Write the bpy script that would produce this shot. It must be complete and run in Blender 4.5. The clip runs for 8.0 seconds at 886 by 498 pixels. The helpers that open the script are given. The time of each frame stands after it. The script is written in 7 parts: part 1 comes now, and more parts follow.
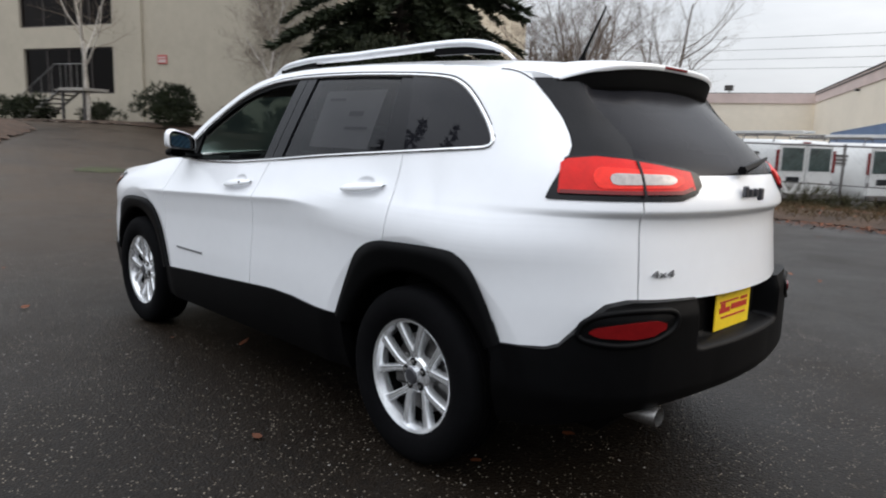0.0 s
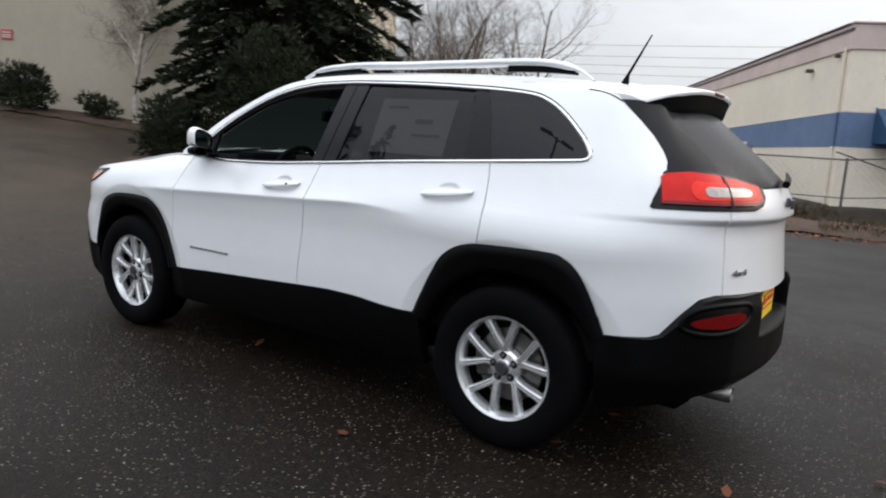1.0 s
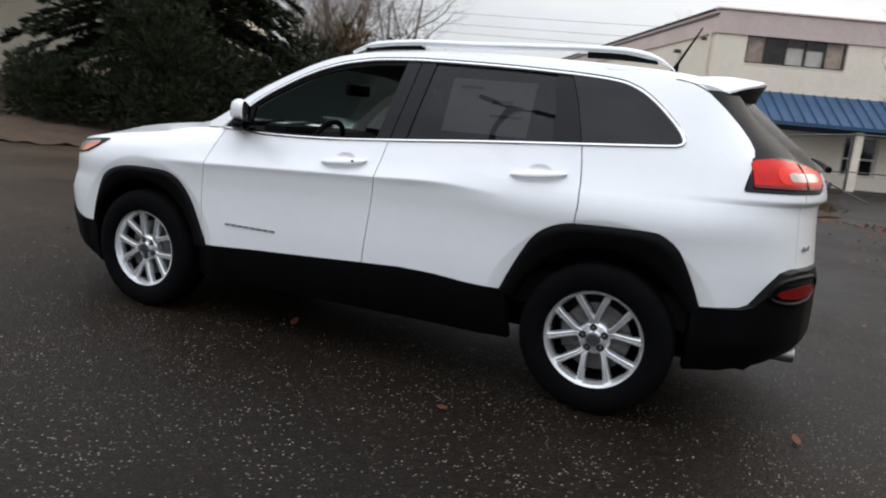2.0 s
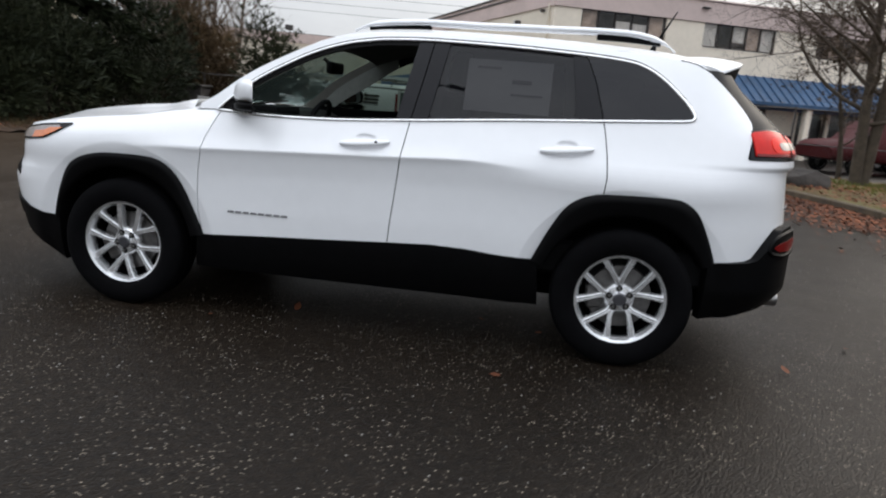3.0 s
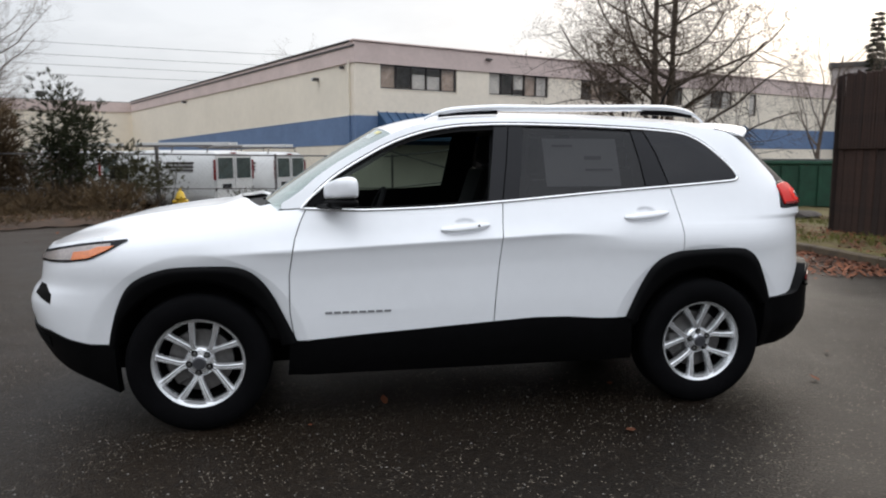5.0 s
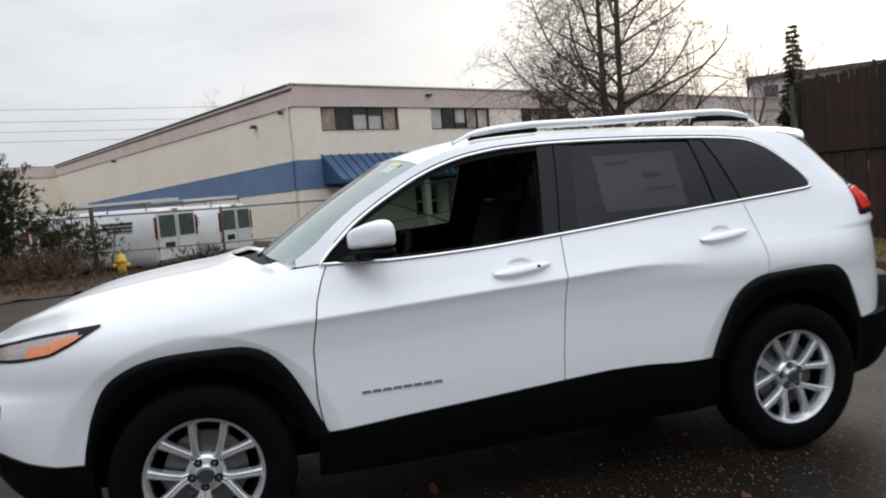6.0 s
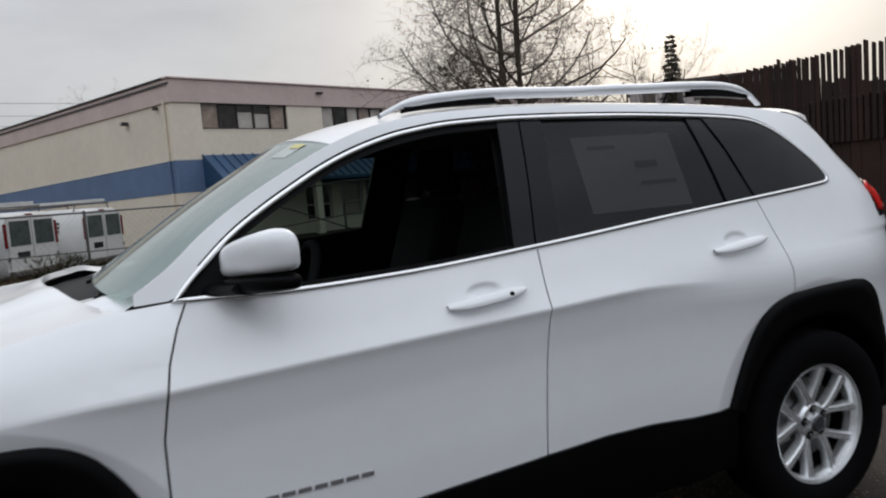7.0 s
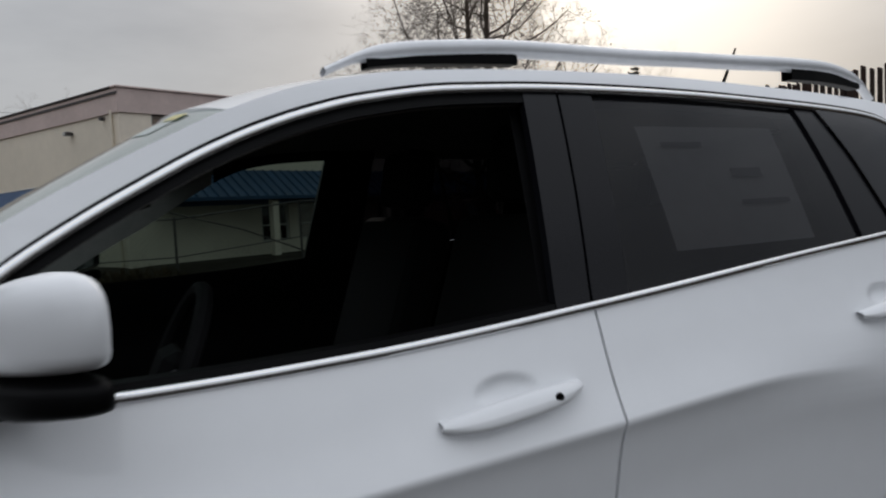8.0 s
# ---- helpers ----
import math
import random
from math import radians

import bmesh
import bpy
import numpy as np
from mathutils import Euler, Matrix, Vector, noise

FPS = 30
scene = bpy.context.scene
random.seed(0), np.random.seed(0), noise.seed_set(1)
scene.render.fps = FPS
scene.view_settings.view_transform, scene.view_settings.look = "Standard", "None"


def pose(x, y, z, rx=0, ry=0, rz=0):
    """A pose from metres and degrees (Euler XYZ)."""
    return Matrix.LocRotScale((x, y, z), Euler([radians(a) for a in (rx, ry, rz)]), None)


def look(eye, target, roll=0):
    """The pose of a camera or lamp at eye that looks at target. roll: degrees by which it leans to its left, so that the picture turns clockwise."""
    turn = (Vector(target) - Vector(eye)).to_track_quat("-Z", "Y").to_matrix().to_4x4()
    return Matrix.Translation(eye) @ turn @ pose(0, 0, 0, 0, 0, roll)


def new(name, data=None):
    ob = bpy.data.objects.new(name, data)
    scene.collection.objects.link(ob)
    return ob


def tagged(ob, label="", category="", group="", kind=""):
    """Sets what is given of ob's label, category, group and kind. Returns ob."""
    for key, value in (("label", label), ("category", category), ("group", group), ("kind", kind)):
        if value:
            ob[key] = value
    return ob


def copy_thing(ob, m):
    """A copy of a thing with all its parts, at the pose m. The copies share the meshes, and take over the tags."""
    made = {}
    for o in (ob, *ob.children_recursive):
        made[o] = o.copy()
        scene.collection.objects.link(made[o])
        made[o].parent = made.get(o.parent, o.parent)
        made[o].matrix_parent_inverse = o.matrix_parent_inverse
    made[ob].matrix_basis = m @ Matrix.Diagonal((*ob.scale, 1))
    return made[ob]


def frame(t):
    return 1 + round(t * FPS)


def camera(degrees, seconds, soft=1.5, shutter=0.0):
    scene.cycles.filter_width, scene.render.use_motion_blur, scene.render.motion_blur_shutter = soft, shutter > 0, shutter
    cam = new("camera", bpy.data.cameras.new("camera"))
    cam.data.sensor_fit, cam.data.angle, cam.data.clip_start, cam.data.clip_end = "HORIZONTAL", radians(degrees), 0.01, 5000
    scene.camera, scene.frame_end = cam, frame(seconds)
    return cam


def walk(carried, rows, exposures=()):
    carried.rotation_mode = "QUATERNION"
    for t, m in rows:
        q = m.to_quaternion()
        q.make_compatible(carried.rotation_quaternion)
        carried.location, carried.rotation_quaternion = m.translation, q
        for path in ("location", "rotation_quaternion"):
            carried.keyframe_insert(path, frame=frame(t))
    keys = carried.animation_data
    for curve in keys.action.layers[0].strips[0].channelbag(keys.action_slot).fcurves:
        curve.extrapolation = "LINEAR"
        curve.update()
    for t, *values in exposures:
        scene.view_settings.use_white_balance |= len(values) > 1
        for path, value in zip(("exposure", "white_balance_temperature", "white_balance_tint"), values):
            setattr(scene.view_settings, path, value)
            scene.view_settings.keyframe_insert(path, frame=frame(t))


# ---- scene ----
SKY = 0.85
cam = camera(65.1, 8.0, soft=2.0, shutter=0.4)
PATH = [
    (0, (3.294, -2.615, 1.269), (1.879, -1.237, 0.956), 1.8),
    (0.5, (3.021, -3.019, 1.271), (1.774, -1.485, 0.965), 3.9),
    (1, (2.696, -3.387, 1.297), (1.597, -1.745, 0.983), 3.5),
    (2.5, (1.385, -4.148, 1.289), (0.867, -2.259, 0.886), 5.5),
    (3, (0.95, -4.324, 1.264), (0.664, -2.39, 0.84), 4.5),
    (3.1, (0.859, -4.364, 1.234), (0.603, -2.428, 0.803), 4.2),
    (3.5, (0.442, -4.427, 1.267), (0.257, -2.487, 0.818), 0.1),
    (4, (0.058, -4.52, 1.368), (0.037, -2.544, 1.059), 1.0),
    (5.5, (-0.948, -4.112, 1.378), (-0.512, -2.175, 1.138), -2.5),
    (6, (-1.027, -3.646, 1.37), (-0.543, -1.713, 1.204), -4.6),
    (6.5, (-0.979, -3.159, 1.347), (-0.429, -1.242, 1.196), -2.3),
    (7, (-0.884, -2.671, 1.348), (-0.105, -0.838, 1.167), -4.6),
    (7.5, (-0.695, -2.231, 1.352), (0.088, -0.397, 1.195), -3.1),
    (8, (-0.558, -1.792, 1.324), (0.332, -0.005, 1.206), -2.9),
]
EXPOSURES = [(0.0, 0.28), (1.0, 0.2), (2.5, 0.15), (4.0, 0.15), (5.5, 0.12), (6.0, 0.0), (7.0, -0.50), (7.5, -0.68), (8.0, -0.86)]
walk(cam, [(t, look(eye, target, roll)) for t, eye, target, roll in PATH], EXPOSURES)

# ---- light ----
SUN_AZ, SUN_EL = radians(48.0), radians(28.0)


def make_world():
    w = bpy.data.worlds.new("overcast")
    scene.world = w
    w.use_nodes = True
    nt = w.node_tree
    nt.nodes.clear()
    nd, ln = nt.nodes.new, nt.links.new
    out = nd("ShaderNodeOutputWorld")
    bg = nd("ShaderNodeBackground")
    sky = nd("ShaderNodeTexSky")
    sky.sky_type = 'NISHITA'
    sky.sun_disc = False
    sky.sun_elevation = SUN_EL
    sky.sun_rotation = math.pi / 2 - SUN_AZ
    sky.dust_density = 6.0
    sky.air_density = 1.0
    tc = nd("ShaderNodeTexCoord")
    mp = nd("ShaderNodeMapping")
    mp.inputs["Scale"].default_value = (1.0, 1.0, 3.2)
    n1 = nd("ShaderNodeTexNoise")
    n1.inputs["Scale"].default_value = 1.6
    n1.inputs["Detail"].default_value = 7.0
    n1.inputs["Roughness"].default_value = 0.55
    ln(tc.outputs["Generated"], mp.inputs["Vector"])
    ln(mp.outputs["Vector"], n1.inputs["Vector"])
    cr = nd("ShaderNodeValToRGB")
    e = cr.color_ramp.elements
    e[0].position, e[0].color = 0.30, (0.49, 0.52, 0.572, 1)
    e[1].position, e[1].color = 0.68, (0.845, 0.87, 0.91, 1)
    ln(n1.outputs["Fac"], cr.inputs["Fac"])
    # thin cloud round the hidden sun
    dot = nd("ShaderNodeVectorMath")
    dot.operation = 'DOT_PRODUCT'
    s = (math.cos(SUN_EL) * math.cos(SUN_AZ), math.cos(SUN_EL) * math.sin(SUN_AZ), math.sin(SUN_EL))
    dot.inputs[1].default_value = s
    ln(tc.outputs["Generated"], dot.inputs[0])
    mr = nd("ShaderNodeMapRange")
    mr.interpolation_type = 'SMOOTHSTEP'
    mr.inputs["From Min"].default_value = 0.89
    mr.inputs["From Max"].default_value = 1.0
    mr.inputs["To Min"].default_value = 0.0
    mr.inputs["To Max"].default_value = 0.9
    ln(dot.outputs["Value"], mr.inputs["Value"])
    glow = nd("ShaderNodeMix")
    glow.data_type = 'RGBA'
    glow.inputs[7].default_value = (1.40, 1.42, 1.44, 1)
    ln(mr.outputs["Result"], glow.inputs[0])
    ln(cr.outputs["Color"], glow.inputs[6])
    add = nd("ShaderNodeMix")
    add.data_type = 'RGBA'
    add.blend_type = 'ADD'
    add.inputs[0].default_value = 0.03
    ln(glow.outputs[2], add.inputs[6])
    ln(sky.outputs["Color"], add.inputs[7])
    # an overcast sky is brighter overhead than at the horizon
    sep = nd("ShaderNodeSeparateXYZ")
    ln(tc.outputs["Generated"], sep.inputs[0])
    zen = nd("ShaderNodeMapRange")
    zen.interpolation_type = 'SMOOTHSTEP'
    zen.inputs["From Min"].default_value = 0.22
    zen.inputs["From Max"].default_value = 0.85
    zen.inputs["To Min"].default_value = 1.0
    zen.inputs["To Max"].default_value = 2.8
    ln(sep.outputs["Z"], zen.inputs["Value"])
    up = nd("ShaderNodeVectorMath")
    up.operation = 'SCALE'
    ln(add.outputs[2], up.inputs[0])
    ln(zen.outputs["Result"], up.inputs["Scale"])
    ln(up.outputs["Vector"], bg.inputs["Color"])
    bg.inputs["Strength"].default_value = SKY
    ln(bg.outputs["Background"], out.inputs["Surface"])


make_world()
sun = new("sun", bpy.data.lights.new("sun", 'SUN'))
sun.data.energy = 0.2
sun.data.angle = radians(30)
sun.data.color = (1.0, 0.96, 0.90)
sun.matrix_world = look((0, 0, 0), (-math.cos(SUN_EL) * math.cos(SUN_AZ), -math.cos(SUN_EL) * math.sin(SUN_AZ), -math.sin(SUN_EL)))


# ---- materials ----
def mat(name, color, rough=0.5, metal=0.0, coat=0.0, vary=0.0, scale=4.0, bump=0.0, bscale=40.0, dark=None, spec=0.5, obj_random=0.0, detail=4.0):
    m = bpy.data.materials.new(name)
    m.use_nodes = True
    nt = m.node_tree
    b = nt.nodes["Principled BSDF"]
    nd, ln = nt.nodes.new, nt.links.new
    b.inputs["Base Color"].default_value = (*color, 1)
    b.inputs["Roughness"].default_value = rough
    b.inputs["Metallic"].default_value = metal
    b.inputs["Coat Weight"].default_value = coat
    b.inputs["Coat Roughness"].default_value = 0.04
    b.inputs["Specular IOR Level"].default_value = spec
    if vary or bump or dark:
        tc = nd("ShaderNodeTexCoord")
    if vary or dark:
        n = nd("ShaderNodeTexNoise")
        n.inputs["Scale"].default_value = scale
        n.inputs["Detail"].default_value = detail
        n.inputs["Roughness"].default_value = 0.6
        ln(tc.outputs["Object"], n.inputs["Vector"])
        n2 = nd("ShaderNodeTexNoise")
        n2.inputs["Scale"].default_value = scale * 9
        n2.inputs["Detail"].default_value = 3
        ln(tc.outputs["Object"], n2.inputs["Vector"])
        mx = nd("ShaderNodeMath")
        mx.operation = 'MULTIPLY_ADD'
        mx.inputs[1].default_value = 0.35
        ln(n2.outputs["Fac"], mx.inputs[0])
        sc = nd("ShaderNodeMath")
        sc.operation = 'MULTIPLY'
        sc.inputs[1].default_value = 0.65
        ln(n.outputs["Fac"], sc.inputs[0])
        ln(sc.outputs[0], mx.inputs[2])
        r = nd("ShaderNodeValToRGB")
        lo = dark if dark else tuple(c * (1 - vary) for c in color)
        hi = color if dark else tuple(min(1, c * (1 + vary)) for c in color)
        r.color_ramp.elements[0].position, r.color_ramp.elements[0].color = 0.36, (*lo, 1)
        r.color_ramp.elements[1].position, r.color_ramp.elements[1].color = 0.64, (*hi, 1)
        ln(mx.outputs[0], r.inputs["Fac"])
        col = r.outputs["Color"]
        if obj_random:
            oi = nd("ShaderNodeObjectInfo")
            hv = nd("ShaderNodeHueSaturation")
            mr = nd("ShaderNodeMapRange")
            mr.inputs["To Min"].default_value = 1 - obj_random
            mr.inputs["To Max"].default_value = 1 + obj_random
            ln(oi.outputs["Random"], mr.inputs["Value"])
            ln(mr.outputs["Result"], hv.inputs["Value"])
            ln(col, hv.inputs["Color"])
            col = hv.outputs["Color"]
        ln(col, b.inputs["Base Color"])
    if bump:
        nb = nd("ShaderNodeTexNoise")
        nb.inputs["Scale"].default_value = bscale
        nb.inputs["Detail"].default_value = 5
        ln(tc.outputs["Object"], nb.inputs["Vector"])
        bp = nd("ShaderNodeBump")
        bp.inputs["Strength"].default_value = bump
        bp.inputs["Distance"].default_value = 0.02
        ln(nb.outputs["Fac"], bp.inputs["Height"])
        ln(bp.outputs["Normal"], b.inputs["Normal"])
    return m


def glass(name, color, rough=0.0, solid=0.0, base=(0.01, 0.01, 0.012), ior=1.34, haze=0.0, gloss=1.0):
    """A thin pane: part clear and tinted, part film (with haze it lets light through), part gloss by Fresnel."""
    m = bpy.data.materials.new(name)
    m.use_nodes = True
    nt = m.node_tree
    nt.nodes.clear()
    nd, ln = nt.nodes.new, nt.links.new
    out = nd("ShaderNodeOutputMaterial")
    tr = nd("ShaderNodeBsdfTransparent")
    tr.inputs["Color"].default_value = (*color, 1)
    gl = nd("ShaderNodeBsdfGlossy")
    gl.inputs["Roughness"].default_value = rough
    gl.inputs["Color"].default_value = (1, 1, 1, 1)
    df = nd("ShaderNodeBsdfDiffuse")
    df.inputs["Color"].default_value = (*base, 1)
    m0 = nd("ShaderNodeMixShader")
    m0.inputs[0].default_value = solid
    ln(tr.outputs[0], m0.inputs[1])
    tl = nd("ShaderNodeBsdfTranslucent")
    tl.inputs["Color"].default_value = (*base, 1)
    film = nd("ShaderNodeMixShader")
    film.inputs[0].default_value = haze
    ln(df.outputs[0], film.inputs[1])
    ln(tl.outputs[0], film.inputs[2])
    ln(film.outputs[0], m0.inputs[2])
    lw = nd("ShaderNodeLayerWeight")
    lw.inputs["Blend"].default_value = 0.5
    p5 = nd("ShaderNodeMath")
    p5.operation = 'POWER'
    p5.inputs[1].default_value = 5.0
    ln(lw.outputs["Facing"], p5.inputs[0])
    f0 = ((ior - 1) / (ior + 1)) ** 2
    fr = nd("ShaderNodeMath")
    fr.operation = 'MULTIPLY_ADD'
    fr.inputs[1].default_value = (1 - f0) * gloss
    fr.inputs[2].default_value = f0
    ln(p5.outputs[0], fr.inputs[0])
    m1 = nd("ShaderNodeMixShader")
    ln(fr.outputs[0], m1.inputs[0])
    ln(m0.outputs[0], m1.inputs[1])
    ln(gl.outputs[0], m1.inputs[2])
    ln(m1.outputs[0], out.inputs["Surface"])
    return m


def asphalt(name, base, chips, wet=0.5, chip_scale=95.0, chip_amount=0.12):
    m = bpy.data.materials.new(name)
    m.use_nodes = True
    nt = m.node_tree
    b = nt.nodes["Principled BSDF"]
    nd, ln = nt.nodes.new, nt.links.new
    tc = nd("ShaderNodeTexCoord")
    big = nd("ShaderNodeTexNoise")
    big.inputs["Scale"].default_value = 0.45
    big.inputs["Detail"].default_value = 6
    big.inputs["Roughness"].default_value = 0.62
    ln(tc.outputs["Object"], big.inputs["Vector"])
    fine = nd("ShaderNodeTexNoise")
    fine.inputs["Scale"].default_value = 22
    fine.inputs["Detail"].default_value = 9
    fine.inputs["Roughness"].default_value = 0.72
    ln(tc.outputs["Object"], fine.inputs["Vector"])
    vo = nd("ShaderNodeTexVoronoi")
    vo.inputs["Scale"].default_value = chip_scale
    ln(tc.outputs["Object"], vo.inputs["Vector"])
    hs = nd("ShaderNodeSeparateColor")
    ln(vo.outputs["Color"], hs.inputs[0])
    # every cell is a stone; a few are pale
    pick = nd("ShaderNodeMapRange")
    pick.inputs["From Min"].default_value = 1 - chip_amount
    pick.inputs["From Max"].default_value = 1 - chip_amount * 0.45
    ln(hs.outputs[0], pick.inputs["Value"])
    near = nd("ShaderNodeMapRange")
    near.inputs["From Min"].default_value = 0.42
    near.inputs["From Max"].default_value = 0.25
    ln(vo.outputs["Distance"], near.inputs["Value"])
    both = nd("ShaderNodeMath")
    both.operation = 'MULTIPLY'
    ln(pick.outputs["Result"], both.inputs[0])
    ln(near.outputs["Result"], both.inputs[1])
    r = nd("ShaderNodeValToRGB")
    r.color_ramp.elements[0].position, r.color_ramp.elements[0].color = 0.33, (*(c * 0.62 for c in base), 1)
    r.color_ramp.elements[1].position, r.color_ramp.elements[1].color = 0.68, (*(c * 1.35 for c in base), 1)
    ln(big.outputs["Fac"], r.inputs["Fac"])
    # the far side's wet sheen, painted as a paler colour with a ragged edge
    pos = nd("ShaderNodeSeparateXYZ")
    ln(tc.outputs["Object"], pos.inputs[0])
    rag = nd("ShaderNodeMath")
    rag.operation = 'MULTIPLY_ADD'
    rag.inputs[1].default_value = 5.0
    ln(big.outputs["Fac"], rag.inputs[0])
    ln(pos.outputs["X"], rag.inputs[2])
    paled = nd("ShaderNodeMapRange")
    paled.inputs["From Min"].default_value = 3.0
    paled.inputs["From Max"].default_value = -7.0
    paled.inputs["To Min"].default_value = 0.75
    paled.inputs["To Max"].default_value = 3.8
    ln(rag.outputs[0], paled.inputs["Value"])
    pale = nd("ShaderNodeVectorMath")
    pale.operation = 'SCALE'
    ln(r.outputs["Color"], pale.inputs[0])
    ln(paled.outputs["Result"], pale.inputs["Scale"])
    f2 = nd("ShaderNodeMix")
    f2.data_type, f2.blend_type = 'RGBA', 'MULTIPLY'
    f2.inputs[0].default_value = 0.75
    fr = nd("ShaderNodeValToRGB")
    fr.color_ramp.elements[0].position, fr.color_ramp.elements[0].color = 0.3, (0.25, 0.24, 0.23, 1)
    fr.color_ramp.elements[1].position, fr.color_ramp.elements[1].color = 0.7, (1.9, 1.82, 1.70, 1)
    ln(fine.outputs["Fac"], fr.inputs["Fac"])
    ln(pale.outputs["Vector"], f2.inputs[6])
    ln(fr.outputs["Color"], f2.inputs[7])
    mx = nd("ShaderNodeMix")
    mx.data_type = 'RGBA'
    # the pale stones lie in loose patches
    pn = nd("ShaderNodeTexNoise")
    pn.inputs["Scale"].default_value = 2.3
    pn.inputs["Detail"].default_value = 5
    ln(tc.outputs["Object"], pn.inputs["Vector"])
    pr = nd("ShaderNodeMapRange")
    pr.inputs["From Min"].default_value = 0.36
    pr.inputs["From Max"].default_value = 0.60
    pr.inputs["To Min"].default_value = 0.22
    ln(pn.outputs["Fac"], pr.inputs["Value"])
    patch = nd("ShaderNodeMath")
    patch.operation = 'MULTIPLY'
    ln(both.outputs[0], patch.inputs[0])
    ln(pr.outputs["Result"], patch.inputs[1])
    ln(patch.outputs[0], mx.inputs[0])
    ln(f2.outputs[2], mx.inputs[6])
    mx.inputs[7].default_value = (*chips, 1)
    ln(mx.outputs[2], b.inputs["Base Color"])
    rr = nd("ShaderNodeMapRange")
    rr.inputs["From Min"].default_value = 0.35
    rr.inputs["From Max"].default_value = 0.65
    rr.inputs["To Min"].default_value = 0.63 - wet * 0.3
    rr.inputs["To Max"].default_value = 0.78 - wet * 0.25
    ln(big.outputs["Fac"], rr.inputs["Value"])
    ln(rr.outputs["Result"], b.inputs["Roughness"])
    b.inputs["Specular IOR Level"].default_value = 0.12
    bp = nd("ShaderNodeBump")
    bp.inputs["Strength"].default_value = 0.5
    bp.inputs["Distance"].default_value = 0.006
    ln(vo.outputs["Distance"], bp.inputs["Height"])
    bp.invert = True
    ln(bp.outputs["Normal"], b.inputs["Normal"])
    return m


M = {}
M["paint"] = mat("white_paint", (0.85, 0.86, 0.875), 0.36, coat=0.7, vary=0.015, scale=2.0)
M["clad"] = mat("black_cladding", (0.0022, 0.0022, 0.0025), 0.5, vary=0.25, scale=20, bump=0.05, bscale=300, spec=0.09)
M["gloss_black"] = mat("gloss_black", (0.006, 0.006, 0.008), 0.25, spec=0.2, vary=0.1, scale=5)
M["cap"] = mat("pillar_cap_black", (0.013, 0.013, 0.014), 0.5, spec=0.14, vary=0.15, scale=12)
M["seam"] = mat("seam_black", (0.003, 0.003, 0.003), 0.9, spec=0.1)
M["chrome"] = mat("satin_chrome", (0.80, 0.80, 0.80), 0.16, metal=1.0, vary=0.04, scale=6)
M["silver"] = mat("silver_rail", (0.80, 0.81, 0.83), 0.33, metal=0.25, vary=0.05, scale=5)
M["alloy"] = mat("alloy", (0.86, 0.87, 0.88), 0.27, metal=0.75, vary=0.06, scale=8)
M["steel"] = mat("brake_steel", (0.17, 0.165, 0.16), 0.42, metal=0.9, vary=0.25, scale=12)
M["rubber"] = mat("tyre_rubber", (0.0025, 0.0025, 0.003), 0.85, vary=0.3, scale=14, bump=0.1, bscale=120, spec=0.08)
M["tint"] = glass("privacy_glass", (0.20, 0.20, 0.21), 0.0, 0.40, (0.012, 0.012, 0.015))
M["tint_dark"] = glass("quarter_glass", (0.08, 0.08, 0.09), 0.0, 0.85, (0.012, 0.012, 0.015))
M["rearglass"] = glass("rear_glass", (0.10, 0.10, 0.11), 0.22, 0.8, (0.014, 0.014, 0.017), 1.24, gloss=0.4)
M["clear"] = glass("clear_glass", (0.17, 0.215, 0.19), 0.0)
# sky mirrored in the windshield is painted as a pale teal film
M["shield"] = glass("windshield_glass", (0.26, 0.34, 0.31), 0.0, 0.40, (0.40, 0.57, 0.53), haze=0.02)
M["trim_dark"] = mat("interior_black", (0.005, 0.005, 0.0055), 0.7, vary=0.2, scale=15, spec=0.12)
M["pillar_pale"] = mat("pillar_lining_grey", (0.42, 0.43, 0.40), 0.7, vary=0.1, scale=30)
M["liner"] = mat("headliner_cloth", (0.22, 0.21, 0.19), 0.9, vary=0.08, scale=30)
M["cloth"] = mat("seat_cloth", (0.002, 0.002, 0.0023), 0.9, vary=0.2, scale=40)
M["red_lens"] = mat("red_lens", (0.62, 0.014, 0.010), 0.30, coat=0.0, spec=0.2, vary=0.12, scale=25)
M["dark_red"] = mat("dark_red_lens", (0.16, 0.005, 0.006), 0.25, spec=0.35, vary=0.15, scale=40)
M["bright_red"] = mat("bright_red_lens", (0.85, 0.035, 0.022), 0.3, coat=0.0, spec=0.2, vary=0.1, scale=60)
M["white_lens"] = mat("clear_lens", (0.34, 0.30, 0.28), 0.25, metal=0.3, coat=0.3, vary=0.2, scale=60)
M["amber"] = mat("amber_lens", (0.66, 0.17, 0.035), 0.15, coat=1.0, vary=0.15, scale=40)
M["yellow"] = mat("yellow_card", (0.88, 0.62, 0.02), 0.5, vary=0.06, scale=20)
M["sticker_grey"] = mat("sticker_grey", (0.44, 0.48, 0.46), 0.4, vary=0.1, scale=30)
M["sticker_yellow"] = mat("sticker_yellow", (0.62, 0.56, 0.20), 0.4, vary=0.1, scale=30)
M["red_ink"] = mat("red_ink", (0.50, 0.03, 0.02), 0.5)
M["exhaust"] = mat("exhaust_steel", (0.28, 0.27, 0.26), 0.4, metal=0.9, vary=0.3, scale=14)
M["badge"] = mat("badge_grey", (0.10, 0.10, 0.11), 0.3, metal=0.6)
M["paper"] = mat("paper", (0.62, 0.62, 0.60), 0.8, vary=0.05, scale=30)
M["ink"] = mat("grey_ink", (0.18, 0.18, 0.19), 0.8)


